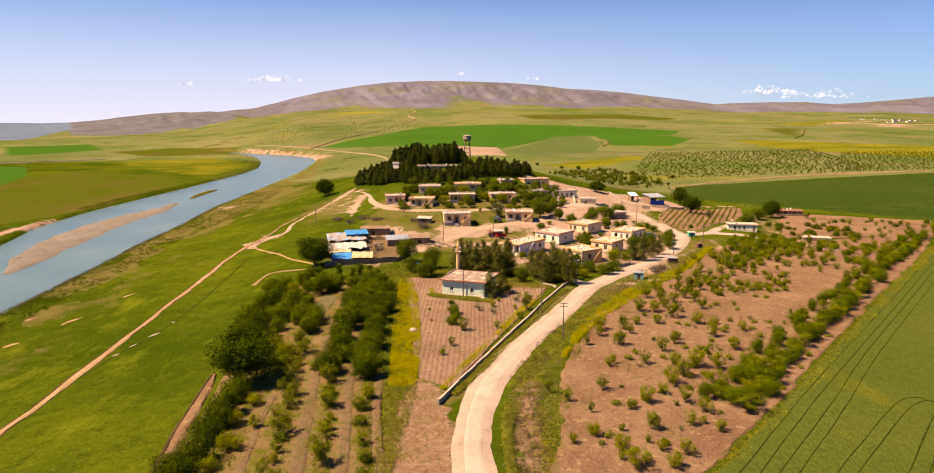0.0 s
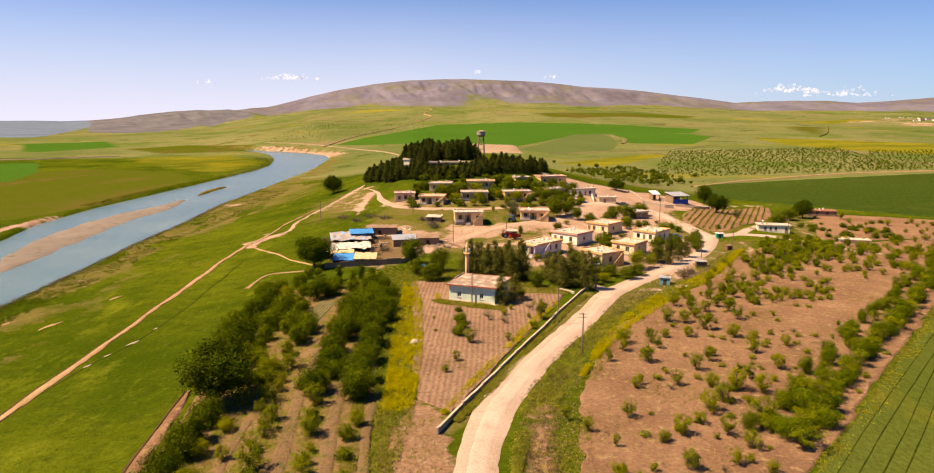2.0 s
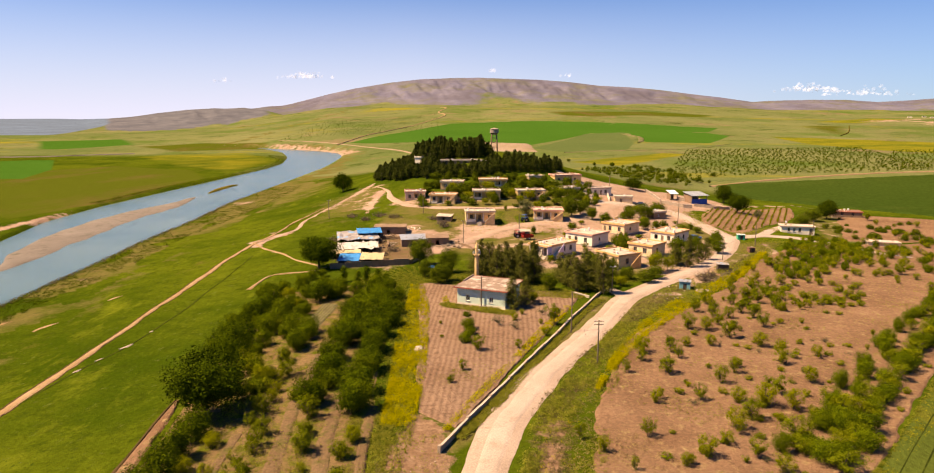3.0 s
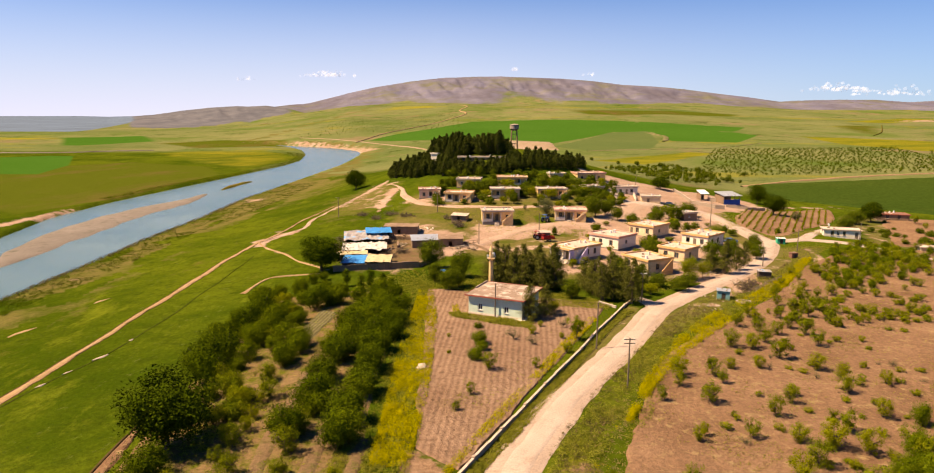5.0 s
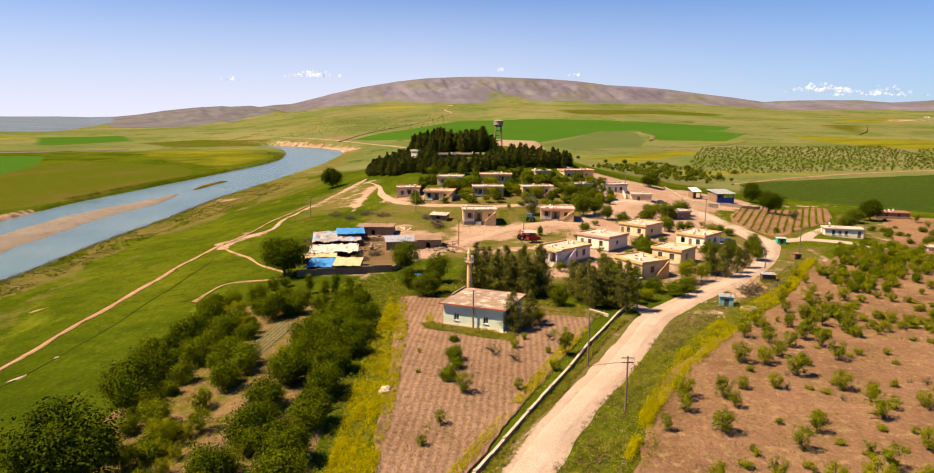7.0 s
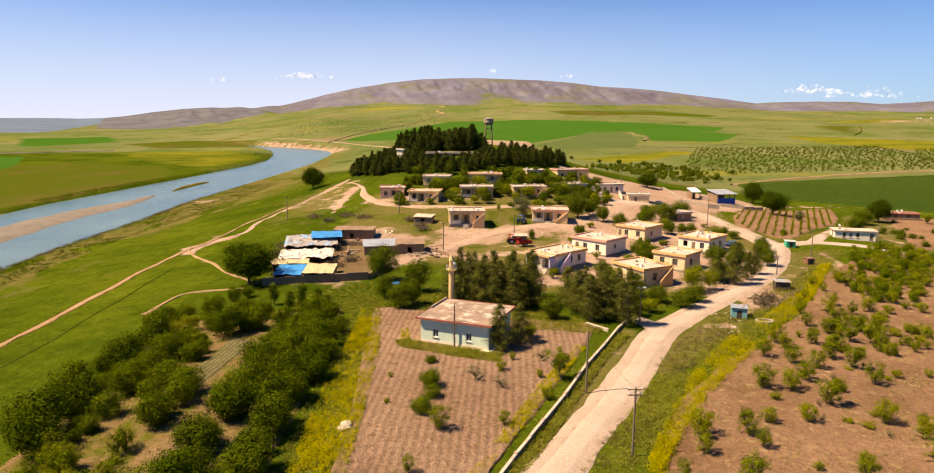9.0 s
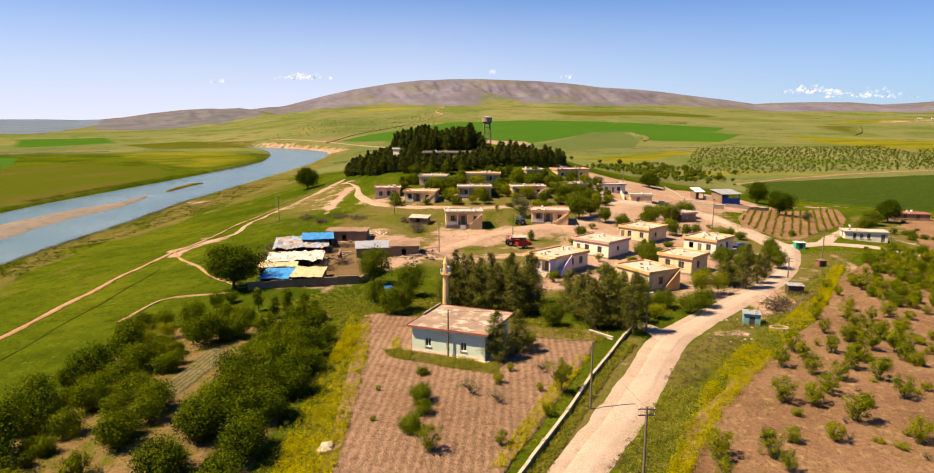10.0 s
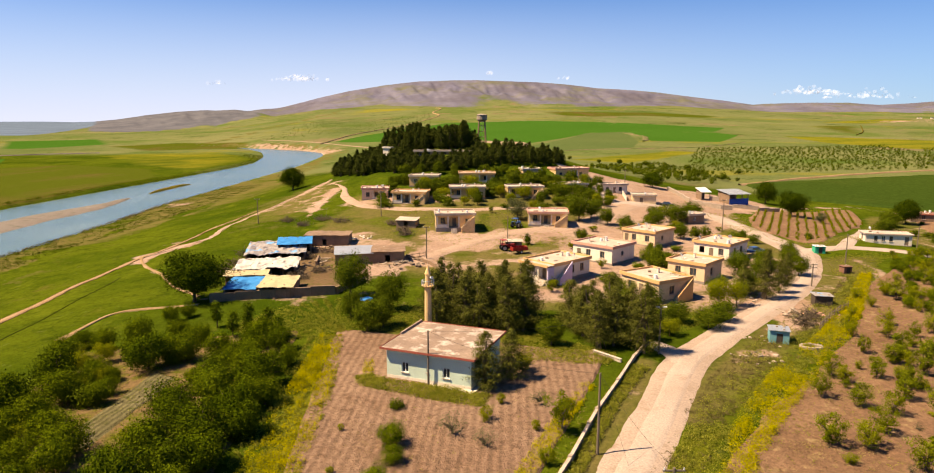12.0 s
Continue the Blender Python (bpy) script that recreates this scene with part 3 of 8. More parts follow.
    dry += 0.5 * blob(X, Y, -62, 250, 16, 30) + 0.6 * blob(X, Y, -50, 262, 10, 26) + 0.4 * blob(X, Y, -110, 420, 30, 80)
    # bare eroded bank on the outer side of the river bend
    soil += 0.24 * np.exp(-((X - e - 11) / 10) ** 2) * smooth(745, 800, Y) * (1 - smooth(985, 1060, Y))
    # trodden yards among the lower houses, and grass left between the lanes
    soil += 0.42 * region(X, Y, [(26, 144), (44, 137), (62, 158), (68, 184), (52, 204), (30, 194), (12, 174)], 5)
    soil += 0.34 * region(X, Y, [(26, 206), (40, 232), (66, 240), (70, 222), (56, 200), (40, 200)], 5) + 0.5 * region(X, Y, [(-8, 172), (10, 176), (24, 190), (14, 172), (0, 160)], 4)
    soil += 0.3 * region(X, Y, [(-64, 250), (-56, 290), (-44, 280), (-41, 264), (-46, 238), (-56, 234)], 5)
    soil += 0.36 * region(X, Y, [(113, 218), (126, 240), (142, 262), (156, 258), (156, 240), (124, 190), (112, 199)], 6) + 0.5 * np.exp(-(near_line(X, Y, [(68.6, 149), (75, 158), (81, 168), (83, 181)]) / 1.6) ** 2) + 0.4 * blob(X, Y, 69.6, 165, 4, 6)
    dry += 0.6 * region(X, Y, [(108, 196), (116, 216), (142, 262), (160, 258), (160, 236), (126, 188)], 6)
    soil += 0.5 * np.exp(-(near_line(X, Y, [(94, 258), (106, 266), (124, 284), (145, 292), (152, 272)]) / 3.5) ** 2)
    dry += 0.7 * np.exp(-(near_line(X, Y, [(74, 214), (76, 196), (86, 197), (104, 214), (124, 238), (138, 264)]) / 4.0) ** 2) + 0.6 * region(X, Y, [(70, 156), (72, 176), (80, 183), (92, 186), (84, 172), (74, 158)], 3)
    green = region(X, Y, [(-39, 240), (-29, 230), (-19, 224), (-9, 226), (-8, 213), (-12, 199), (-14, 188), (-23, 201), (-31, 214), (-40, 224)], 3)
    green += region(X, Y, [(2.5, 224), (7, 224), (7, 205), (3.6, 198), (1.8, 204)], 1.5) + region(X, Y, [(8, 217), (12, 220), (18, 206), (10, 204)], 1.5) + 0.9 * blob(X, Y, 0, 181.6, 5, 1.8) + 0.9 * blob(X, Y, 13.6, 191, 5, 2.6)
    soil *= 1 - 0.62 * np.clip(green, 0, 1)
    dry *= 1 - 0.6 * np.clip(green, 0, 1)
    # worn, stony side of the road where the tin huts stand
    verge = near_line(X, Y, [(22, 104), (31, 116), (39, 124.5), (47, 133), (57, 145), (66, 158)])
    dry += 0.75 * np.exp(-(verge / 4.2) ** 2)
    wall_foot = near_line(X, Y, [(-9, 53), (-4.6, 61), (4, 80), (11, 94), (17, 107), (22, 118)])
    dry += 0.7 * np.exp(-(wall_foot / 2.0) ** 2)
    soil += 0.2 * np.exp(-(wall_foot / 1.6) ** 2)
    soil += 0.22 * np.exp(-(verge / 3.0) ** 2) + 0.4 * blob(X, Y, 37.5, 121, 3.4, 2.6) + 0.5 * blob(X, Y, 50.5, 135.5, 4, 4.5) + 0.3 * blob(X, Y, 45, 130, 4, 3)
    deg = np.degrees(np.arctan2(X, np.maximum(Y, 1)))
    # bare rock in its haze tint above the green foot of the range, with green tongues climbing between
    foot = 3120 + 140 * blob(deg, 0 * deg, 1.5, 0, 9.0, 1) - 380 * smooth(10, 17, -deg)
    hazed_rock = smooth(-350, 450, Y - foot + 900 * (rough_noise(deg / 2.6 + 9, Y / 600) - 0.5)) * smooth(-19, -16, deg)
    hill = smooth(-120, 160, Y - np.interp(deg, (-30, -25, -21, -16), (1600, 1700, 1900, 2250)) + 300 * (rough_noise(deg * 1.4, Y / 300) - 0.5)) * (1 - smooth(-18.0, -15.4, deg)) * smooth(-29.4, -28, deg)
    # where the painted haze colour lies on the far left
    haze_blue = smooth(27.6, 29.2, -deg) * smooth(1250, 1500, Y - 900 * (1 - smooth(27, 33, -deg)))
    fallow += 0.75 * region(X, Y, [(170, 1640), (470, 1800), (640, 1760), (560, 1600), (220, 1520)], 40)
    soil += 0.55 * region(X, Y, [(860, 1530), (1020, 1330), (1250, 1480), (1100, 1700)], 60) * (patchy(X / 60, Y / 34, 16) > 0.52)
    # worn ground beside the bend of the road
    clay = 0.95 * region(X, Y, [(-17.6, 18), (-17.0, 48), (-14, 62), (-9.6, 58), (-8.0, 40), (-8.0, 18)], 3.0)
    clay += 0.56 * np.exp(-(near_line(X, Y, [(4.2, 58), (2.0, 47), (1.2, 40), (1.0, 20)]) / 3.0) ** 2) + 0.3 * np.exp(-(near_line(X, Y, [(2.4, 53), (3.0, 43), (3.4, 20)]) / 0.6) ** 2)
    bloom += 0.5 * np.exp(-(near_line(X, Y, [(3.4, 58), (8, 70), (16, 88), (24, 101), (34, 113), (43, 124), (63, 150), (76, 166)]) / 5) ** 2) + 0.6 * np.exp(-(near_line(X, Y, [(-16.2, 60), (-16.4, 95), (-18.5, 120)]) / 2.6) ** 2)
    for name, v in (("soil", soil), ("dry", dry), ("crop", crop), ("hazed_rock", hazed_rock), ("fallow", fallow), ("bloom", bloom), ("lush", lush), ("pale", pale), ("haze_blue", haze_blue), ("hill", hill), ("clay", clay)):
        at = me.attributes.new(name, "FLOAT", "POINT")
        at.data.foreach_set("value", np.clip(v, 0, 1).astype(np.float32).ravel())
    return tagged(link("ground", me, GROUND), "rolling green meadow and earth of a river valley", "ground", kind="structure")


def drape(name, pts, lift, step, material, label, ragged=0.0, category="field", clod=0.0):
    """A four-sided patch of land laid on the ground; pts run round it."""
    a, b, c, d = (np.array(p, float) for p in pts)
    nu = max(4, int(max(np.linalg.norm(b - a), np.linalg.norm(c - d)) / step))
    nv = max(4, int(max(np.linalg.norm(d - a), np.linalg.norm(c - b)) / step))
    u, v = np.meshgrid(np.linspace(0, 1, nu + 1), np.linspace(0, 1, nv + 1))
    P = (1 - u)[..., None] * (1 - v)[..., None] * a + u[..., None] * (1 - v)[..., None] * b + u[..., None] * v[..., None] * c + (1 - u)[..., None] * v[..., None] * d
    X, Y = P[..., 0], P[..., 1]
    if ragged:
        edge = (np.abs(2 * u - 1) ** 6 + np.abs(2 * v - 1) ** 6).clip(0, 1)
        X = X + edge * ragged * 5 * (rough_noise(X / 5 + 40, Y / 5) - 0.5)
        Y = Y + edge * ragged * 5 * (rough_noise(X / 5, Y / 5 + 70, 4) - 0.5)
    rim = np.ones(u.shape)
    rim[0, :] = rim[-1, :] = rim[:, 0] = rim[:, -1] = 0
    Z = ground_z(X, Y) + np.where(rim > 0, lift + clod * (rough_noise(X * 0.83 + Y * 0.57, Y * 0.83 - X * 0.57, 2, 3) - 0.3), -0.15 - 0.4 * lift)
    return sheet(name, X, Y, Z, material, label, category)


def strip_field(name, left, right, lift, along_n, across_n, material, label, clod=0.0):
    """A field between two winding edges."""
    edges = []
    for side in (left, right):
        p = ribbon_points(side, 1.0)
        s = np.concatenate([[0], np.cumsum(np.hypot(*np.diff(p, axis=0).T))])
        f = np.linspace(0, s[-1], along_n)
        edges.append(np.stack([np.interp(f, s, p[:, 0]), np.interp(f, s, p[:, 1])], -1))
    u = np.linspace(0, 1, across_n)[None, :, None]
    P = edges[0][:, None, :] * (1 - u) + edges[1][:, None, :] * u
    X, Y = P[..., 0], P[..., 1]
    edge = np.abs(2 * u[..., 0] - 1) ** 8 * np.ones(X.shape)
    X = X + edge * 3.4 * (rough_noise(X / 5 + 40, Y / 5) - 0.5)
    rim = np.ones(X.shape)
    rim[0, :] = rim[-1, :] = rim[:, 0] = rim[:, -1] = 0
    Z = ground_z(X, Y) + np.where(rim > 0, lift + clod * (rough_noise(X * 0.83 + Y * 0.57, Y * 0.83 - X * 0.57, 2, 3) - 0.3), -0.2)
    return sheet(name, X, Y, Z, material, label, "field")


def sheet(name, X, Y, Z, material, label, category):
    Z = Z + 0.12 * np.sin(X * 0.31 + 1) * np.sin(Y * 0.27)
    n, k = X.shape
    idx = np.arange(n * k).reshape(n, k)
    f = np.stack([idx[:-1, :-1], idx[:-1, 1:], idx[1:, 1:], idx[1:, :-1]], -1).reshape(-1, 4)
    p = np.stack([X, Y, Z], -1)
    if np.cross(p[0, 1] - p[0, 0], p[1, 0] - p[0, 0])[2] < 0:
        f = f[:, ::-1]
    ob = raw(name, p.reshape(-1, 3).tolist(), f.tolist(), material, shade=True)
    return tagged(ob, label, category, kind="structure")


def ribbon_points(pts, step):
    p = np.array(pts, float)
    # Catmull-Rom through the points
    q = np.vstack([2 * p[0] - p[1], p, 2 * p[-1] - p[-2]])
    out = []
    for i in range(1, len(q) - 2):
        n = max(2, int(np.linalg.norm(q[i + 1][:2] - q[i][:2]) / step))
        for s in np.arange(n) / n:
            out.append(0.5 * (2 * q[i] + (q[i + 1] - q[i - 1]) * s + (2 * q[i - 1] - 5 * q[i] + 4 * q[i + 1] - q[i + 2]) * s ** 2 + (3 * q[i] - q[i - 1] - 3 * q[i + 1] + q[i + 2]) * s ** 3))
    out.append(q[-2])
    return np.array(out)


def ribbon(name, pts, lift, step, material, label, ragged=0.3, category="road", across=6):
    """A road or path: (x, y, width) along its middle, laid on the ground with a slight crown and ragged edges."""
    p = ribbon_points(pts, step)
    d = np.gradient(p[:, :2], axis=0)
    d /= np.linalg.norm(d, axis=1)[:, None]
    side = np.stack([d[:, 1], -d[:, 0]], -1)
    s = np.linspace(-1, 1, across + 1)
    k = np.arange(len(p))
    wob_l = 5 * ragged * (rough_noise(k / 5, k * 0 + p[0, 0], 1) - 0.5)
    wob_r = 5 * ragged * (rough_noise(k / 5 + 30, k * 0 + p[0, 1], 2) - 0.5)
    half = p[:, 2][:, None] / 2 * s[None, :] + np.where(s < 0, wob_l[:, None], wob_r[:, None]) * np.abs(s)[None, :] ** 3
    X = p[:, 0][:, None] + side[:, 0][:, None] * half
    Y = p[:, 1][:, None] + side[:, 1][:, None] * half
    return sheet(name, X, Y, ground_z(X, Y) + lift * (1.2 - 1.9 * np.abs(s)[None, :] ** 6), material, label, category)


VILLAGE_LANES = [(70, 250), (50, 246), (34, 216), (22, 208), (9, 201), (-4, 186), (-17, 170), (-30, 172)]
ground = build_ground()

# river
ry = np.linspace(-300, 985, 260)
X = np.stack([np.interp(ry, BANK_Y, BANK_W) - 3 + s * (np.interp(ry, BANK_Y, BANK_E) - np.interp(ry, BANK_Y, BANK_W) + 6) for s in np.linspace(0, 1, 5)], -1)
Y = np.repeat(ry[:, None], 5, 1)
sheet("water", X, Y, np.full(X.shape, -9.6) - 0.12 * np.sin(X * 0.31 + 1) * np.sin(Y * 0.27), WATER, "calm grey-blue river with a slight ripple", "river")


def mound(name, pts, height, material, label, category):
    """A low bank of gravel or earth along a line of (x, y, width)."""
    p = ribbon_points(pts, 2.5)
    d = np.gradient(p[:, :2], axis=0)
    d /= np.linalg.norm(d, axis=1)[:, None]
    s = np.linspace(-1, 1, 9)
    end = np.sqrt(np.clip(1 - np.abs(np.linspace(-1, 1, len(p))) ** 8, 0, 1))[:, None]
    half = p[:, 2][:, None] / 2 * s * (0.85 + 0.4 * (rough_noise(np.arange(len(p)) / 6.0, 0.0 * p[:, 0], 3) - 0.4))[:, None]
    X, Y = p[:, 0][:, None] + d[:, 1][:, None] * half, p[:, 1][:, None] - d[:, 0][:, None] * half
    Z = -10.0 + height * (1 - s[None, :] ** 2) ** 0.6 * end
    return sheet(name, X, Y, Z, material, label, category)


mound("gravel_bank", [(-154, 180, 3), (-157, 194, 11), (-163.5, 217, 20), (-169, 250, 24), (-172.5, 285, 24), (-171.5, 315, 23), (-168.5, 342, 14), (-170, 366, 6), (-171, 380, 2)], 1.0, SAND, "bare gravel bar in the middle of the river", "gravel bar")
mound("gravel_bank", [(-170, 395, 3), (-172, 425, 7), (-170, 450, 3)], 1.2, BROWN_FIELD, "small grassy island in the river", "island")

# tracks and fields
ROAD = [(-3, -400, 6), (-4.5, -200, 6), (-5.5, -60, 6), (-6, 0, 6), (-6, 32, 5.6), (-5.8, 41, 5.4), (-4.8, 49, 5.6), (-1.9, 60, 6.2), (3.6, 73, 6.0), (8.6, 83, 5.5), (14, 92.7, 5.5), (19.3, 102.7, 5.6), (22.4, 109.4, 5.7), (25.8, 116, 5.8), (30.2, 122.6, 5.4), (37.4, 130.6, 5.0), (45.8, 140, 5.0), (52.4, 147, 4.8), (60.4, 157, 4.8), (68.6, 170.9, 5.2), (74.4, 186, 7), (74.8, 204, 7), (74, 222, 7), (71, 240, 8), (58, 248, 9), (47, 246, 8), (43, 258, 7), (42, 280, 6), (36, 300, 5)]
ribbon("road", [(x, y, w + 0.5) for x, y, w in ROAD], 0.16, 0.8, SHOULDER, "pinkish gravel roadbed with ragged stony edges", 0.2)
ribbon("road", [(x + 0.25, y, w * 0.66) for x, y, w in ROAD], 0.21, 0.8, GRAVEL, "pale unpaved gravel road, worn smooth by wheels", 0.3)
ribbon("road", [(71, 186, 5), (82, 190, 4.6), (92, 193, 4.6), (103, 190, 5), (112, 178, 5), (121, 168, 4)], 0.2, 1.6, GRAVEL, "pale gravel side road past the long house")
ribbon("road", [(88, 193, 4), (95, 203, 3.6), (106, 217, 3.4), (112, 226, 3)], 0.17, 1.6, GRAVEL, "narrow gravel drive up to the long house")
ribbon("road", [(25.6, 117.4, 1.6), (26.6, 121, 4.2), (24.6, 125.4, 3)], 0.18, 1.2, GRAVEL, "gravel turning by the lamp post")
ribbon("road", [(50, 244, 7), (34, 218, 8), (22, 208, 7), (9.6, 200.6, 5), (-3.2, 186, 4.5), (-10.3, 175, 4), (-18, 170, 4)], 0.2, 1.6, LANE, "dusty lane through the village")
ribbon("road", [(34, 232, 4), (11.3, 228, 3.4), (-7.5, 226.5, 3.4), (-28, 233, 4), (-38, 250, 3.4), (-41, 263, 2.0), (-44, 271, 1.0), (-48, 279, 0.4)], 0.2, 1.6, LANE, "earth lane below the houses on the mound")
ribbon("path", [(-51, 291, 0.8), (-52.5, 288, 1.2), (-57, 275, 1.0), (-62, 257.4, 1.1), (-65.3, 247.6, 1.0), (-68.7, 230, 1.0), (-68.2, 213, 1.3), (-72, 204, 1.8), (-77, 194, 1.4)], 0.12, 0.9, LANE, "eroded earth path down to the meadow", 0.5, "path")
FOOTPATH = [(-75.2, 20, 1.7), (-75.4, 55, 1.8), (-75.2, 67, 1.7), (-76.2, 82.4, 2.0), (-76.5, 98, 1.6), (-76.9, 121, 1.5), (-76.6, 145, 1.8), (-77.6, 168, 1.7), (-77.6, 184, 1.6), (-76.2, 198, 1.5), (-74, 212, 1.0), (-73.1, 229, 0.9), (-69.8, 243, 0.7), (-66.6, 252, 0.4)]
ribbon("path", [(x - 0.2, y, w + 0.7) for x, y, w in FOOTPATH], 0.09, 0.8, EARTH_EDGE, "dark trodden edge of the footpath", 0.3, "path")
ribbon("path", FOOTPATH, 0.15, 0.8, TRACK, "bare earth footpath across the meadow", 0.3, "path")
# flat dark green strip laid on the meadow, not dug into it
ribbon("path", [(-75, 74, 0.5), (-73.6, 86, 0.5), (-70.6, 99, 0.5), (-69, 117, 0.45), (-69.4, 152, 0.3), (-71, 173, 0.3)], 0.07, 0.8, DARK_LINE_GRASS, "narrow dark green strip across the meadow", 0.12, "ditch")
for x, y, l in ((-70.8, 98.4, 2.6), (-72.3, 92, 1.6), (-73.4, 87, 1.4), (-69.6, 106, 0.8)):
    ribbon("path", [(x - 0.25 * l, y - 0.5 * l, 0.2), (x, y, 0.8), (x + 0.25 * l, y + 0.5 * l, 0.2)], 0.13, 0.4, GRAVEL, "small bare pale patch in the grass", 0.1, "bare patch")
for x, y, l in ((-99, 118, 4), (-94, 138, 3), (-104, 103, 2.4), (-112, 124, 2.5)):
    ribbon("path", [(x - 0.2 * l, y - 0.6 * l, 0.4), (x, y, 1.6), (x + 0.5 * l, y + 0.6 * l, 0.4)], 0.06, 0.5, TRACK, "patch of bare sandy ground in the meadow", 0.5, "bare patch")
ribbon("path", [(-78, 196, 0.8), (-70, 182, 0.8), (-62, 172, 0.7), (-55, 161, 0.7), (-46, 151, 0.9)], 0.14, 1.6, TRACK, "thin earth path to the sheds", 0.25, "path")
ribbon("path", [(-59, 132, 1.2), (-57, 143, 1.0), (-52, 145.5, 0.9), (-44, 146, 0.9)], 0.14, 1.2, TRACK, "thin earth path round the orchard", 0.2, "path")
ribbon("path", [(-43.6, 20, 2.6), (-44.2, 37, 2.6), (-46.0, 48.7, 2.4), (-47.2, 61.4, 1.9), (-48.2, 69, 0.7)], 0.2, 0.8, ORCHARD_SOIL, "bare strip beside the orchard hedge", 0.25, "path")
ribbon("ditch", [(-44.5, 20, 0.8), (-45.3, 37, 0.8), (-47.0, 48.7, 0.7), (-48.1, 61.4, 0.6), (-48.6, 69, 0.3)], 0.24, 0.8, EARTH_EDGE, "dark strip along the edge between meadow and orchard", 0.15, "ditch")


drape("field", [(-13.6, 62), (-18.5, 131), (18.4, 121.8), (-8.3, 57.6)], 0.2, 0.32, PLOUGH, "brown ploughed plot with fine furrows", 0.25, clod=0.10)
drape("field", [(-17.5, 25), (-23, 131), (-52, 126), (-43, 25)], 0.15, 0.9, STRIP_SOIL, "weedy brown orchard ground in strips", 0.3, clod=0.25)
for line in ([(-35.4, 56.6, 1.6), (-35.1, 46.5, 1.6), (-34.3, 36.3, 1.7), (-33, 22, 1.7)], [(-31.6, 84, 2.0), (-30.6, 68, 2.4), (-29.2, 52, 2.6), (-27.6, 38, 2.6), (-26, 22, 2.6)], [(-24.6, 66, 2.2), (-24, 54, 2.8), (-22.6, 42, 2.6), (-21, 24, 2.4)], [(-19.6, 64, 1.6), (-19.2, 52, 1.8), (-18.2, 42, 1.8), (-17, 28, 1.8)]):
    ribbon("path", line, 0.22, 1.0, STRIP_BARE, "bare brown strip between the orchard rows", 0.3, "bare strip")
drape("field", [(-38.8, 97), (-34.6, 96.4), (-33.2, 114), (-37.8, 117)], 0.24, 0.6, BED, "grey-green vegetable bed between the orchard rows", 0.3, clod=0.3)
drape("field", [(-37, 151.5), (-36.5, 190), (-20.5, 186), (-20.5, 153.5)], 0.13, 0.9, STRIP_BARE, "trodden brown earth of the farmyard", 0.6, "yard", 0.2)
strip_field("field", [(2.6, 14), (2.8, 24), (3.1, 31.7), (6.1, 43.8), (11.1, 64.9), (18.4, 84.9), (25.7, 97.8), (33.7, 107), (44.4, 119), (56.5, 133.3), (75, 160), (100, 181), (124, 192)],
            [(6, 14), (14, 22.6), (21.7, 30.9), (42.6, 52.4), (63.3, 74.8), (84.1, 97.3), (104, 118), (125.7, 140.1), (154, 173), (182, 206)], 0.16, 300, 110, ORCHARD_SOIL, "reddish-brown orchard soil with dry straw and young trees", 0.25)
drape("field", [(116, 196), (150, 264), (204, 236), (180, 203)], 0.25, 1.6, ORCHARD_SOIL, "brown orchard soil beside the dark field", 0.4)
drape("field", [(12, 20.5), (176, 195.5), (330, 150), (150, -60)], 0.22, 1.6, WHEAT, "green young wheat with tractor lines", 0.2)
strip_field("field", [(82, 197), (78.3, 208), (78.2, 221), (90, 248), (103, 257), (136, 284)], [(83, 197), (90.4, 203.8), (105, 222), (120.7, 240.6), (132, 262), (140, 282)], 0.22, 60, 30, ORCHARD_SOIL, "small brown vineyard plot", 0.2)
drape("field", [(133, 316), (133, 365), (460, 470), (258, 180)], 0.6, 3.0, OLIVE_FIELD, "broad dark green crop field", 0.3)
ribbon("water_arm", [(-640, 735, 7), (-508, 745, 6), (-462, 784, 4), (-420, 808, 2)], 0.8, 8.0, SAND, "pale dry side arm of the river", 0.4, "river bed")
drape("field", [(-30, 690), (-8, 850), (70, 800), (66, 668)], 1.6, 8.0, SCRAPED, "bare pale levelled ground with low walls", 2)
ribbon("road", [(-188, 905, 2.4), (-149, 1134, 2.6), (-101, 1353, 3), (-63, 1568, 3.6), (-84, 1700, 4), (-70, 1870, 4), (-95, 2050, 4)], 0.9, 15.0, TRACK, "far pale track climbing over the plain", 0.4)
ribbon("road", [(-306, 1040, 3), (-236, 975, 4), (-160, 880, 4.5), (-104, 780, 4), (-66, 665, 3.5), (-60, 600, 2), (-58, 540, 0.6)], 0.3, 8.0, SCRAPED, "earth track along the river bank", 0.5)
ribbon("ditch", [(90, 660, 3), (144, 688, 3), (195, 706, 3), (245, 734, 3), (326, 832, 3)], 0.4, 8.0, FAR_BARE, "dark field ditch across the far plain", 0.3, "ditch")
ribbon("path", [(560, 1010, 1.6), (625, 1106, 1.8), (754, 1335, 2)], 0.9, 12.0, BROWN_FIELD, "far pale field path on the plain", 0.3, "path")
ribbon("path", [(236, 1062, 2), (245, 980, 7), (228, 900, 9), (212, 850, 4)], 0.95, 6.0, FAR_BARE, "far pale path between two fields", 0.3, "path")
ribbon("path", [(131, 360, 2.5), (174, 387, 2.5), (241, 419, 2.5), (297, 439, 2.5), (368, 455, 2.5)], 0.6, 6.0, TRACK, "brown earth path along the olive field", 0.2, "path")


# ---- plants ----
rng = np.random.default_rng(7)


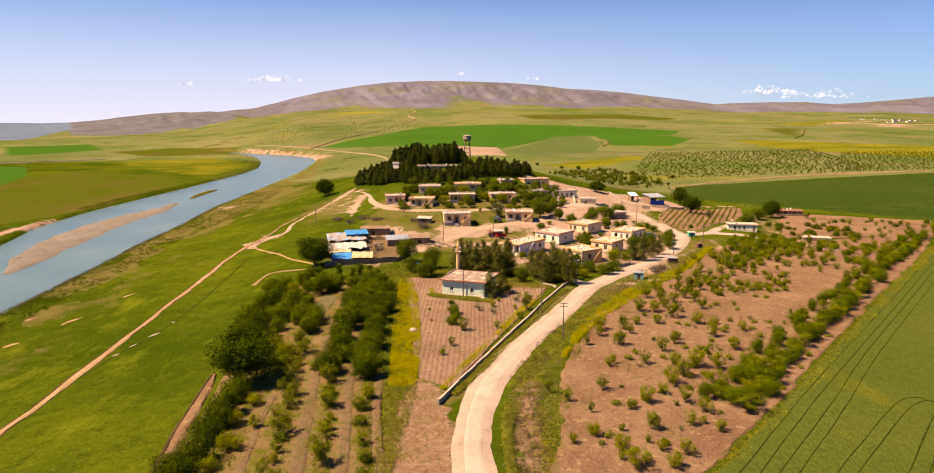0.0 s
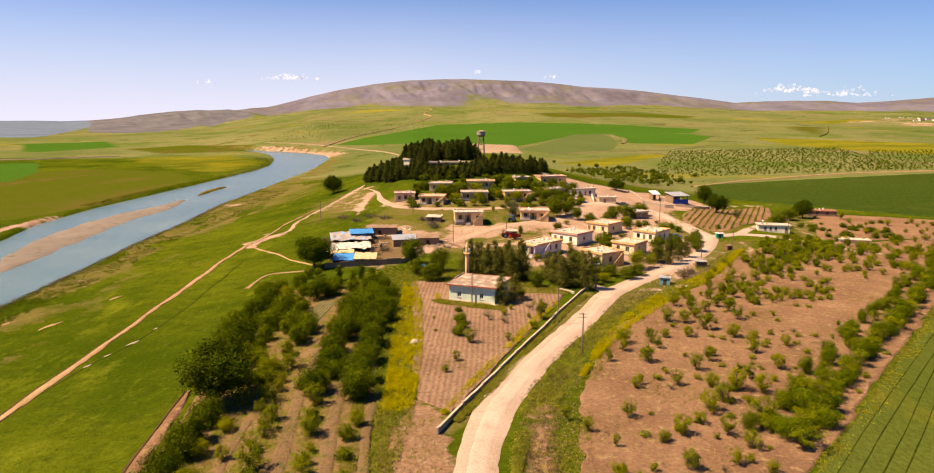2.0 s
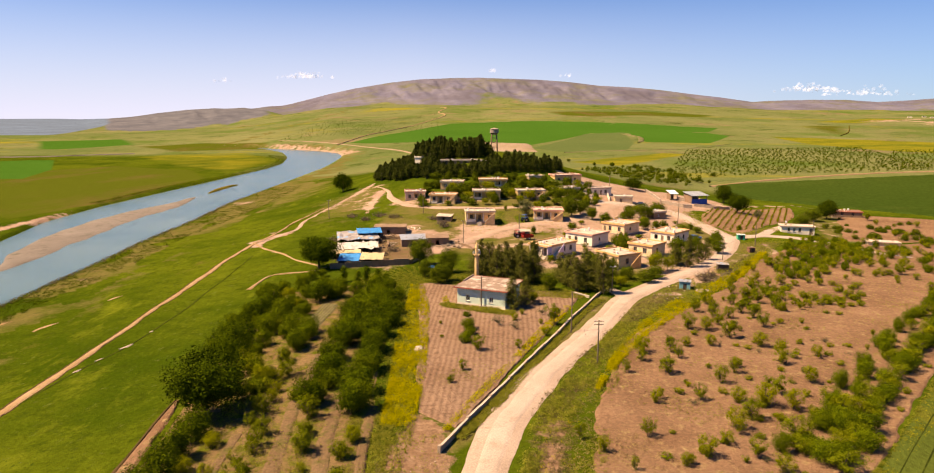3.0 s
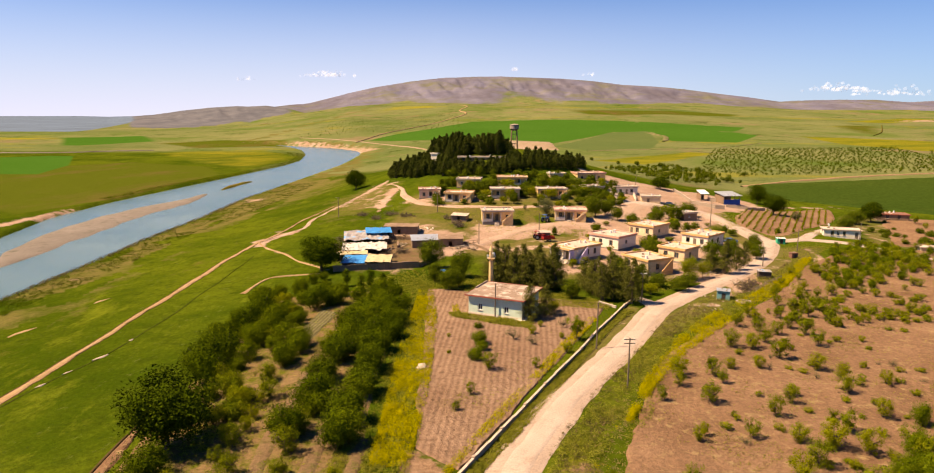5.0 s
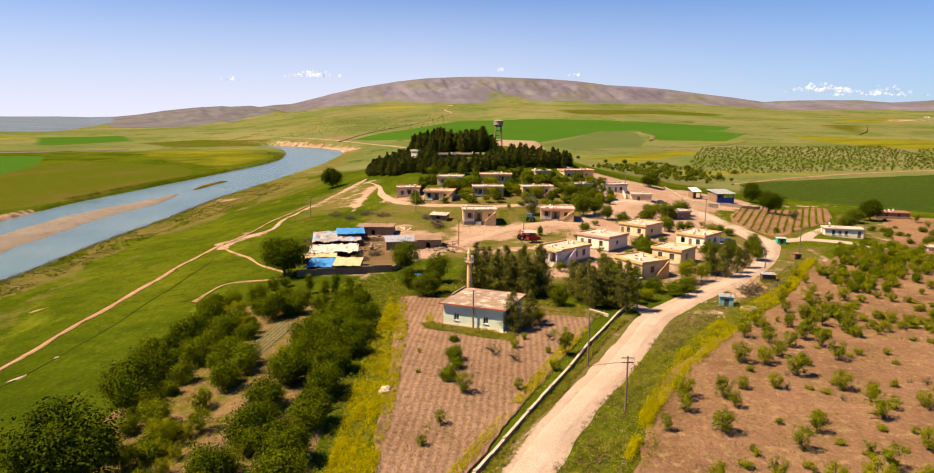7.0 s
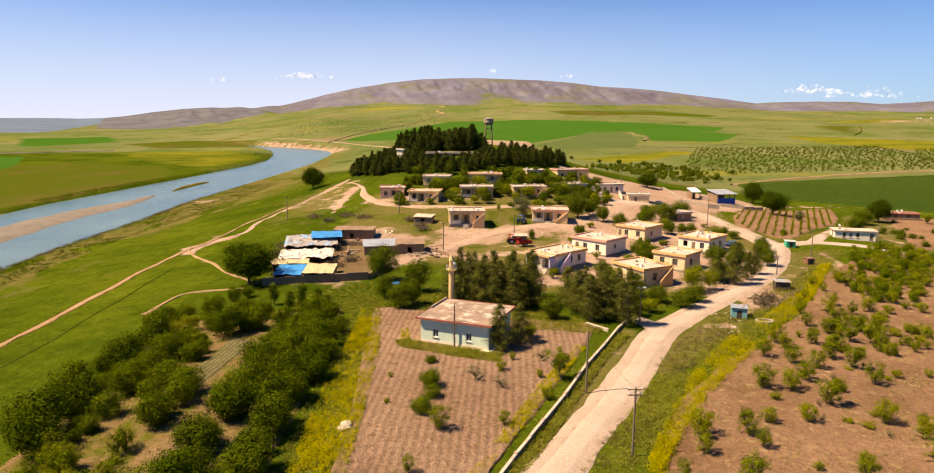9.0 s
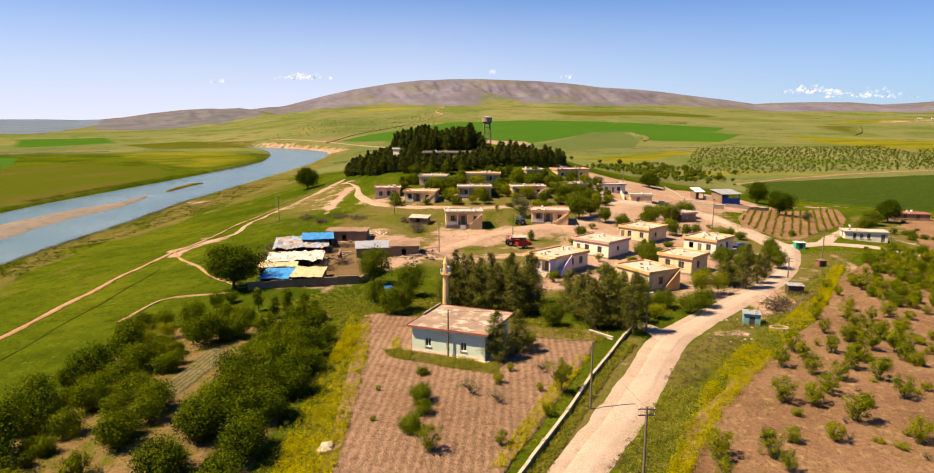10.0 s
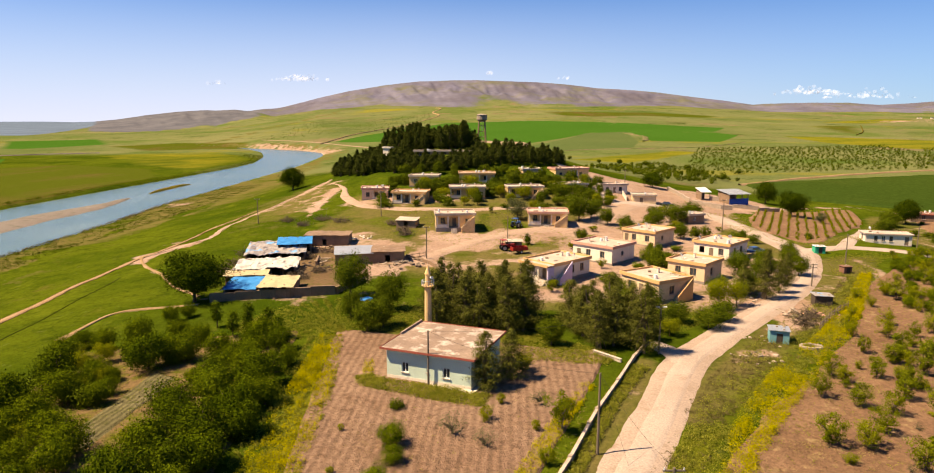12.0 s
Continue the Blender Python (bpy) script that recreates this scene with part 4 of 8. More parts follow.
def leaf_mesh(points, size, slender, up=0.0, seed=0, out=None):
    """One quad for each leaf, turned at random; up keeps leaves upright."""
    r = np.random.default_rng(seed)
    n = len(points)
    a = r.normal(size=(n, 3))
    a[:, 2] = a[:, 2] * (1 - up) + up * 1.5
    if out is not None:
        o = out / np.linalg.norm(out, axis=1)[:, None] + 0.55 * r.normal(size=(n, 3))
        a = np.cross(o, a)
    a /= np.linalg.norm(a, axis=1)[:, None]
    b = np.cross(a, r.normal(size=(n, 3)) if out is None else o)
    b /= np.linalg.norm(b, axis=1)[:, None]
    s = (np.asarray(size) * r.uniform(0.6, 1.3, n))[:, None] / 2
    a, b = a * s, b * s * slender
    v = np.stack([points - a, points + b * 0.9, points + a, points - b * 0.9], 1).reshape(-1, 3)
    return v, np.arange(4 * n).reshape(n, 4)


def crown_points(r, clumps, per, rx, rz, cz, clump, cone=0.0, hollow=0.45):
    """Leaves in clumps spread through an uneven crown; cone narrows it upwards."""
    d = r.normal(size=(clumps, 3))
    d /= np.linalg.norm(d, axis=1)[:, None]
    c = d * (hollow + (1 - hollow) * r.uniform(0, 1, clumps) ** 0.6)[:, None]
    c *= r.uniform(0.75, 1.12, clumps)[:, None]
    # lobes and hollows in the outline
    lobe = r.normal(size=(6, 3))
    lobe /= np.linalg.norm(lobe, axis=1)[:, None]
    c *= (0.74 + 0.42 * ((d @ lobe.T).max(axis=1).clip(0, 1) ** 2))[:, None]
    shrink = 1 - cone * (c[:, 2] * 0.5 + 0.5)
    c[:, 0] *= rx * shrink
    c[:, 1] *= rx * shrink
    c[:, 2] = cz + c[:, 2] * rz
    size = clump * r.uniform(0.6, 1.3, clumps)
    p = r.normal(size=(clumps, per, 3))
    p *= 0.95 * r.uniform(0.1, 1, (clumps, per, 1)) ** 0.5 / np.linalg.norm(p, axis=2)[..., None]
    p = c[:, None, :] + p * size[:, None, None]
    away = p - c[:, None, :] + 0.35 * (c - np.array([0, 0, cz * 0.8]))[:, None, :]
    p, away = p.reshape(-1, 3), away.reshape(-1, 3)
    p[:, 2] = np.maximum(p[:, 2], 0.06)
    return p, c, away


def whorls(r, width, height, dense=1.0):
    """Needles along rising branches, whorl over whorl, for a spiky conical crown."""
    pts, away = [], []
    for z in np.linspace(0.1, 0.99, 19):
        reach = width * (1 - z) ** 0.7 * (0.8 + 0.3 * r.random()) * min(1.0, 0.55 + z * 2.2)
        for k in range(8 if z < 0.7 else 5):
            a = r.uniform(0, 2 * math.pi)
            l = reach * r.uniform(0.5, 1.3) + 0.12
            n = int((22 + 28 * l / width) * dense)
            s = r.uniform(0.2, 1.0, n) ** 0.7
            rise = 0.28 * l * s ** 1.6
            p = np.stack([math.cos(a) * l * s, math.sin(a) * l * s, z * height + rise], -1)
            jit = r.normal(size=(n, 3)) * (0.15 + 0.11 * (1 - z)) * width / 2.2
            pts.append(p + jit)
            away.append(jit + np.array([math.cos(a), math.sin(a), 0.7]) * 0.12)
    return np.concatenate(pts), np.concatenate(away)


def build_plant(name, label, category, group, leaf, clumps, per, rx, rz, cz, clump, leaf_size, seed, cone=0.0, slender=0.6, trunk=0.12, limbs=5, pine=False):
    r = np.random.default_rng(seed)
    ob = thing(name, pose(0, 0, 0), label, category, group)
    pts, cen, away = crown_points(r, clumps, int(per * 1.55), rx, rz, cz, clump, cone)
    bm = bmesh.new()
    top = cz + (rz * 0.75 if cone > 0 else 0)
    lean = Vector((r.normal() * 0.04 * top, r.normal() * 0.04 * top, top))
    add_rod(bm, (0, 0, -0.25), lean * 0.55, trunk, trunk * 0.7, 7)
    add_rod(bm, lean * 0.55, lean, trunk * 0.7, trunk * 0.3, 6)
    for k in r.permutation(len(cen))[:limbs]:
        f = r.uniform(0.3, 0.8)
        add_rod(bm, lean * f, Vector(cen[k]) * 0.95, trunk * 0.4, trunk * 0.12, 5)
    bm.verts.ensure_lookup_table()
    stem = [v.co.copy() for v in bm.verts[:14]]
    seen = set()
    for v in bm.verts[14:]:
        if v.index in seen:
            continue
        # join the root of each limb to the stem
        stack, island = [v], []
        while stack:
            q = stack.pop()
            if q.index in seen:
                continue
            seen.add(q.index)
            island.append(q)
            stack.extend(e.other_vert(q) for e in q.link_edges)
        root, to = min(((a, b) for a in island for b in stem), key=lambda ab: (ab[0].co - ab[1]).length_squared)
        root.co = to
    bmesh.ops.remove_doubles(bm, verts=bm.verts, dist=0.0001)
    part("trunk", bm, BARK, ob)
    if pine:
        pts, away = whorls(r, rx, cz + rz, 0.44 / leaf_size)
    v, f = leaf_mesh(pts, leaf_size if pine else leaf_size * 0.72, slender, 0.0, seed + 50, away)
    raw("crown", v.tolist(), f.tolist(), leaf, ob)
    return ob


PROTO, USED = {}, set()


def plant(kind, x, y, w, h=None, turn=None):
    """Sets a plant of that kind at x, y with crown width w and height h."""
    variants = PROTO[kind]
    k = int(patchy(x * 3.1, y * 2.7, 11) * 997) % len(variants)
    ob, w0, h0 = variants[k]
    h = h or h0 * w / w0 * (0.9 + 0.25 * float(patchy(x, y, 5)))
    turn = turn if turn is not None else float(patchy(x * 1.7, y * 1.3, 8)) * 720
    m = pose(x, y, gz(x, y), 0, 0, turn)
    s = Matrix.Diagonal((w / w0, w / w0, h / h0, 1))
    if ob.name not in USED:
        USED.add(ob.name)
        ob.matrix_basis = m @ s
        ob["made"] = (w / w0, h / h0)
        return ob
    a, b = ob["made"]
    made = copy_thing(ob, m @ s @ Matrix.Diagonal((1 / a, 1 / a, 1 / b, 1)))
    return made


def kinds():
    P = PROTO
    P["orchard"] = [(build_plant("fruit_tree", "leafy green fruit tree with a low spreading crown", "tree", "orchard trees", LEAF, 70, 60, 2.3, 1.7, 2.2, 1.1, 0.30, s, trunk=0.13), 5.2, 4.3) for s in (1, 2, 3, 4)]
    P["darkorchard"] = [(build_plant("fruit_tree", "dark green dense fruit tree in the orchard", "tree", "orchard trees", LEAF_DARK, 76, 64, 2.3, 1.8, 2.3, 1.1, 0.30, s, trunk=0.14), 5.2, 4.6) for s in (5, 6, 7)]
    P["big"] = [(build_plant("broadleaf_tree", "big dark green broadleaf tree with a dense round crown", "tree", "broadleaf trees", LEAF_DEEP, 130, 80, 3.5, 3.0, 4.1, 1.4, 0.36, s, trunk=0.24, limbs=8), 7.8, 7.6) for s in (8, 9)]
    P["village"] = [(build_plant("garden_tree", "green broadleaf garden tree beside the houses", "tree", "garden trees", LEAF_MID, 84, 64, 2.4, 2.1, 2.9, 1.1, 0.30, s, trunk=0.15, limbs=6), 5.4, 5.3) for s in (10, 11, 12)]
    P["bright"] = [(build_plant("garden_tree", "bright fresh green garden tree", "tree", "garden trees", LEAF_LIGHT, 66, 60, 2.2, 2.0, 2.7, 1.0, 0.28, s, trunk=0.13), 5.0, 4.9) for s in (13,)]
    P["willow"] = [(build_plant("willow_tree", "grey-green willow with a loose crown", "tree", "garden trees", LEAF_GREY, 50, 50, 2.6, 2.3, 3.0, 1.2, 0.36, s, trunk=0.16), 5.8, 5.5) for s in (14,)]
    # pines in two needle tones: darker on the mound, olive in the village
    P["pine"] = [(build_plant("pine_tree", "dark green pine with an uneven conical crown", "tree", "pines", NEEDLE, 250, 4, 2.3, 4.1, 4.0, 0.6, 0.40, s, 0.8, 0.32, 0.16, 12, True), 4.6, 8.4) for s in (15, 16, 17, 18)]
    P["olivepine"] = [(build_plant("pine_tree", "olive green pine with a loose conical crown", "tree", "pines", NEEDLE_OLIVE, 250, 4, 2.3, 4.1, 4.0, 0.6, 0.20, s, 0.8, 0.34, 0.16, 12, True), 4.6, 8.4) for s in (41, 42, 43, 44)]
    P["poplar"] = [(build_plant("poplar_sapling", "slim upright dark green young poplar", "tree", "orchard trees", LEAF_DARK, 34, 34, 0.8, 2.3, 2.6, 0.7, 0.3, s, 0.4, 0.6, 0.08), 2.0, 5.1) for s in (19,)]
    P["sapling"] = [(build_plant("fruit_sapling", "young green fruit tree with a thin trunk", "tree", "young fruit trees", LEAF_YOUNG, 44, 42, 0.84, 1.05, 1.40, 0.34, 0.155, s, -0.5, 0.6, 0.05, 11), 2.2, 2.5) for s in (20, 21, 22, 23, 35, 36)]
    P["yellow"] = [(build_plant("fruit_bush", "young yellow-green fruit bush with sparse leaves", "bush", "young fruit bushes", LEAF_LIGHT, 40, 46, 0.80, 0.95, 1.30, 0.36, 0.15, s, -0.45, 0.6, 0.05, 9), 2.2, 2.4) for s in (24, 25, 26, 37)]
    P["vine"] = [(build_plant("vine", "low yellow-green vine in a vineyard row", "vine", "vineyard vines", LEAF_LIGHT, 14, 26, 0.6, 0.4, 0.6, 0.4, 0.18, s, 0, 0.6, 0.04, 5), 1.5, 1.1) for s in (31, 32, 33)]
    P["sparse"] = [(build_plant("sparse_shrub", "thin-leaved shrub with bare grey twigs", "shrub", "shrubs", LEAF_GREY, 30, 15, 1.2, 0.9, 1.3, 0.6, 0.16, s, 0, 0.6, 0.05, 18), 2.8, 2.4) for s in (27, 28)]
    P["shrub"] = [(build_plant("low_shrub", "low rounded green shrub", "shrub", "shrubs", LEAF_MID, 26, 40, 0.95, 0.6, 0.6, 0.7, 0.26, s, 0, 0.6, 0.05, 5), 2.2, 1.4) for s in (29, 30)]


kinds()

# orchard left of the ploughed plot: big hedge trees, then rows
plant("big", -41.8, 62.6, 11.0, 9.2)
for x, y, w in ((-40.6, 56, 5), (-40.6, 51, 4.6), (-40.8, 47, 4.6), (-40.6, 42.5, 4.6), (-40.4, 37.5, 4.8), (-40, 32, 4.6), (-39.6, 27, 4.6)):
    plant("darkorchard", x, y, w, 4.4)
for x, y, w in ((-37.4, 53.7, 2.6), (-38.4, 47.6, 2.8), (-37.5, 40.5, 3), (-40.2, 78, 3.4), (-38.6, 68, 3.2), (-38, 35, 2.6), (-37.2, 73, 3)):
    plant("bright", x, y, w, 0.8 * w)
for x, y, w in ((-45, 82, 6), (-47.6, 86, 6.5), (-46.5, 92, 5), (-47.6, 105.1, 5.8), (-48, 113.8, 5.4), (-38.6, 117, 5.6), (-43.5, 70, 4.6), (-41.5, 33, 4.5)):
    plant("darkorchard", x, y, w)
for x, y, w in ((-48.7, 126, 3.6), (-35, 119, 4.4), (-31, 120, 4.2), (-26.1, 117, 4.4), (-23.1, 115, 3.2), (-36.3, 118, 2.6), (-42.9, 139, 2.8), (-44.7, 137, 3.1), (-39.0, 98.6, 4.4), (-39.5, 94, 3.8), (-35.2, 92.5, 4), (-31.1, 93.6, 2.8), (-39.7, 109.8, 2.6), (-48.5, 107.7, 2.8), (-36, 87, 4.6), (-40, 77, 3.6), (-44, 99, 4), (-37, 126, 3), (-40, 129, 3.4), (-31, 112, 2.6)):
    plant("orchard", x, y, w)
for x, y, w in ((-29.7, 102.8, 4.8), (-27.4, 107, 4.6), (-23.5, 108.5, 4.2), (-21.2, 106, 3.6), (-24.6, 96.7, 4.8), (-21.3, 98.5, 4.2), (-28.2, 95.7, 4.4), (-24.7, 91, 4.4), (-23.5, 102.5, 4.4), (-28, 88, 5), (-28.6, 80, 5), (-27.6, 72, 5.4), (-22.5, 84, 4.8), (-22, 76.5, 5), (-22, 68.5, 4.6), (-22.2, 62, 4.6), (-25.5, 112.5, 4.2), (-29, 114, 3.6)):
    plant("orchard" if int(3 * x + y) % 3 == 0 else "darkorchard", x, y, w)
for x, y, h in ((-30.4, 129.2, 5.2), (-32.2, 128.2, 4.2), (-36.3, 133.3, 4.2), (-28, 130, 4), (-25.5, 127, 3.6)):
    plant("poplar", x, y, 2.2, h)
for x, y, w in ((-35.2, 63.7, 2.3), (-32.2, 53.5, 2.5), (-30.9, 43.3, 3.4), (-30.5, 38.2, 1.8), (-27.5, 60.5, 3), (-26.1, 51.2, 2.9), (-25.3, 44.1, 2), (-20.6, 44.9, 1.4), (-19.2, 34.7, 1.8), (-24.4, 34.9, 3.2), (-34.2, 58.5, 2), (-32.8, 48.3, 2), (-26.9, 55.6, 2.2), (-35.8, 70, 2.4), (-34, 75.5, 3), (-27.2, 65, 2.6), (-36.5, 81, 2.6), (-31, 33, 2.2), (-26, 39.5, 1.6)):
    plant("sapling", x, y, w)
for x, y, w in ((-20.8, 50, 2.4), (-20.5, 54, 2), (-20, 40, 1.8), (-36, 40, 2), (-35.5, 46, 2.2), (-31, 66, 2), (-31.1, 97, 2.4)):
    plant("yellow", x, y, w)

# young trees along the weedy rows
for line in ([(-36.1, 84), (-34.1, 68.8), (-32.2, 53.5), (-31, 43.3), (-29, 28)], [(-28.1, 70.7), (-27.1, 59.4), (-25.9, 48.2), (-23.4, 28)], [(-21.5, 59.2), (-21.1, 52.1), (-20.2, 42.8), (-18.2, 28)]):
    ys = np.array([p[1] for p in line][::-1])
    xs = np.array([p[0] for p in line][::-1])
    y = 30.0
    while y < ys[-1]:
        plant(("sapling", "yellow", "sapling", "shrub")[int(y * 7) % 4], float(np.interp(y, ys, xs)) + rng.normal() * 0.4, y, 1.2 + 1.4 * rng.random())
        y += 3.2 + 3.2 * rng.random()
# fill between those trees, row by row
for k in range(68):
    row = k % 5
    y = 62 + 66 * ((k * 0.618) % 1)
    x = (-46.5, -40.5, -34, -27, -22.3)[row] - 0.1 * (y - 62) * (0.75, 0.6, 0.35, 0.1, 0.02)[row] + rng.normal() * 0.8
    if y < 85 and row in (0, 1, 2) or -40 < x < -32.4 and 96 < y < 117:
        continue
    plant("darkorchard" if row in (0, 3, 4) and k % 2 else "orchard", x, y, 3.2 + 2.0 * rng.random())

for k in range(46):
    y = 64 + 60 * rng.random()
    x = -38.5 - 0.14 * (y - 64) + rng.uniform(-4.5, 5)
    if -39.2 < x < -32.8 and 96 < y < 117:
        continue
    plant(("orchard", "bright", "shrub", "orchard", "sapling")[k % 5], x, y, 1.6 + 1.8 * rng.random())
# ploughed plot by the mosque
for k, x, y, w in (("orchard", -6.8, 97, 3.0), ("orchard", -6.5, 93.7, 2.4), ("orchard", -7.3, 89.3, 2.8), ("shrub", -7.3, 104.8, 1.8), ("sparse", -1.4, 98.8, 3.2), ("sparse", 1.6, 96.5, 2.6), ("yellow", 3.6, 105.9, 1.3), ("yellow", 1.9, 101.8, 1.9), ("sapling", 9.1, 99.8, 3.4), ("yellow", 6.9, 93.7, 2), ("yellow", 6.6, 99.8, 1.2), ("bright", 6.6, 115, 2.6), ("sapling", -7.8, 77, 1.5), ("sapling", -9.5, 72, 1.4), ("sapling", -5.4, 85.5, 2.6), ("sparse", 7.5, 105.5, 2.4), ("yellow", -12.1, 99.8, 0.8), ("yellow", -11.6, 92, 0.9), ("sapling", 1.5, 87, 1.6)):
    plant(k, x, y, w)

# young orchard on the other side of the road
GREEN_A = ((23, 75.5, 2.8), (20.6, 80.7, 2), (17.1, 75.8, 1.5), (19.6, 66.5, 1.2), (15, 55.6, 1.9), (6.6, 54.9, 1.4), (8.8, 51.7, 1.6), (11.5, 47.6, 0.9), (20.4, 50.3, 2.6), (18.8, 42.2, 2.2), (29.5, 60, 2.6), (33, 63.9, 3.4), (36.6, 67.9, 2.4), (36.2, 62.8, 2.8), (26, 50, 2), (32, 53.8, 3.6), (41.8, 60.5, 3.4), (33.5, 75.9, 1.8), (42.1, 79.2, 2.4))
GREEN_B = ((30, 72, 2.2), (25, 66, 1.8), (43, 72, 2.4), (27, 82, 1.6), (44, 84, 2))
YELLOW_A = ((17.4, 48.4, 1.4), (10.3, 40.5, 2), (12.8, 36.3, 2.4), (7.1, 38.6, 1.3), (17.8, 36.2, 1.6), (20.7, 35, 2), (17.9, 32, 2.3), (13.4, 32.3, 2.8), (24.2, 43, 1.7), (27.7, 46.8, 2.3), (27.4, 40.8, 1.6), (26.5, 57.1, 3.2), (29.8, 65.1, 2.4), (23.7, 53.2, 1.8), (49.4, 82.5, 2), (34.7, 78.1, 1.5), (61, 133.3, 2.1), (18.6, 65.2, 1.6))
YELLOW_B = ((54.9, 132.3, 1.5), (64.1, 142.4, 1.7), (71, 149.6, 2.4), (64.2, 146.5, 2), (58, 137, 1.6), (72, 134, 1.8), (74, 118, 1.8))
GREEN_ROWS = ((38, 107.7, 3.4), (42.1, 113.5, 3.6), (50.8, 121.6, 2.8), (40.6, 105, 3.7), (33.3, 97.2, 4.3), (47.1, 112.8, 3.1), (52, 117.7, 3.8), (55.5, 121.7, 3.9), (39, 92.3, 5), (39.5, 99.1, 3.5), (42.9, 103.1, 3.6), (46.5, 107, 3.8), (49, 109.5, 3.8), (53, 113.6, 4), (56.7, 118.5, 3.5), (55.6, 112.9, 5.2), (48.1, 103.5, 4.6), (55.1, 109.6, 4.2), (47.5, 98, 3.7), (26.4, 84.8, 3.8), (61.3, 127.6, 2.6))
YELLOW_ROWS = ((42.8, 111.6, 3.2), (36.4, 96.3, 4.2), (34, 87.7, 3.2), (21.6, 84.7, 4.6), (29.8, 87.3, 2.7), (42.5, 87.8, 4), (57.3, 127.5, 4), (64.9, 129.2, 4.2), (57.5, 119, 3.4), (52.8, 128.1, 2.8), (69.9, 139.8, 2.7), (55.5, 107.9, 3), (71, 150.2, 3.8))
for x, y, w in GREEN_ROWS:
    plant("sapling", x, y, w * 0.7, 1.0 + 0.6 * w)
for x, y, w in YELLOW_ROWS:
    plant("yellow", x, y, w * 0.74, 0.9 + 0.54 * w)
for k, (x, y, w) in enumerate(GREEN_A + GREEN_B):
    plant("yellow" if k % 5 in (1, 3) else "sapling", x, y, w * 1.1, 1.1 + 0.85 * w)
for x, y, w in YELLOW_A + YELLOW_B:
    plant("yellow", x, y, w * 1.15, 1.0 + 0.75 * w)
for k in range(210):
    x, y = 6 + 60 * rng.random(), 26 + 90 * rng.random()
    if near_line(np.array(x), np.array(y), [(3, 32), (11, 65), (21.6, 93), (45, 119)]) > 3 and 4.5 + 0.45 * (y - 30) < x < y - 10:
        plant(("sparse", "yellow", "yellow", "sapling")[k % 4], x, y, 0.9 + 1.0 * rng.random(), 0.7 + 0.9 * rng.random())
# double row along the wheat
for k in range(66):
    s = (k / 65) ** 1.2
    x, y = 33 + 137 * s, 47.5 + 148 * s
    plant(("sapling", "orchard", "darkorchard", "yellow", "orchard")[k % 5], x + rng.normal() * 0.7, y + rng.normal() * 0.7, 2.8 + 1.8 * rng.random(), 2.4 + 1.3 * rng.random())
    if k % 4 != 3:
        plant("sapling" if k % 2 else "orchard", x - 2.6 + rng.normal() * 0.9, y + 2.8 + rng.normal() * 0.9, 2.2 + 1.8 * rng.random(), 2.2 + 1.0 * rng.random())
# thicker block of trees and the loose orchard behind it
for i in range(34):
    for j in range(34):
        x, y = 62 + 1.7 * i + 0.75 * j, 122 + 2.0 * j - 0.5 * i + 0.8 * math.sin(3 * i + j)
        if region(np.array(x), np.array(y), [(69, 143), (87, 173), (99, 183.5), (109, 178.5), (107, 164), (76, 133), (70, 130)], 1.0) < 0.5 or near_line(np.array(x), np.array(y), [(71, 186), (92, 192), (112, 178)]) < 4.5:
            continue
        if rng.random() < 0.46:
            plant(("orchard", "yellow", "sapling")[int(3 * rng.random())], x + 0.4 * rng.normal(), y + 0.4 * rng.normal(), 1.7 + 1.3 * rng.random(), 1.6 + 1.1 * rng.random())
kept = 0
while kept < 64:
    x, y = rng.uniform(46, 93), rng.uniform(108, 144)
    if region(np.array(x), np.array(y), [(58, 140), (67, 140), (75, 133), (92, 142), (73, 110), (47, 109), (50, 121)], 1.0) > 0.5:
        plant(("yellow", "sapling", "yellow")[kept % 3], x, y, 1.0 + 1.4 * rng.random(), 0.9 + 1.2 * rng.random())
        kept += 1
for k in range(190):
    s, t = rng.random(), rng.random()
    x, y = 92 + 76 * s, 124 + 66 * t + 10 * s
    if y < 47.5 + 148 * (x - 33) / 137 + 9:
        continue
    plant(("yellow", "sapling", "yellow", "orchard")[k % 4], x, y, 1.8 + 1.6 * rng.random(), 1.8 + 1.2 * rng.random())
for k in range(34):
    x, y = 72 + 40 * rng.random(), 112 + 36 * rng.random()
    if y > 47.5 + 148 * (x - 33) / 137 + 8:
        plant(("yellow", "sapling")[k % 2], x, y, 1.3 + 1.0 * rng.random())
# vineyard plot and gardens beyond
for k in range(44):
    y = 198.0
    while y < 282:
        x = 44 + 2.5 * k + 0.49 * (y - 197)
        inside = region(np.array(x), np.array(y), [(82, 197), (78.2, 205), (78.2, 221), (90, 248), (136, 284), (140, 281), (121, 241), (92, 205)], 0.6)
        if inside > 0.9 and rng.random() < 0.8:
            plant("vine", x + 0.15 * rng.normal(), y, 0.6 + 0.4 * rng.random(), 0.7 + 0.6 * rng.random())
        y += 1.5
plant("willow", 104.5, 234.8, 3.6, 3.4)
plant("village", 130.6, 243.3, 6.4, 5.2)
plant("shrub", 84.8, 202.8, 2.0, 1.6)
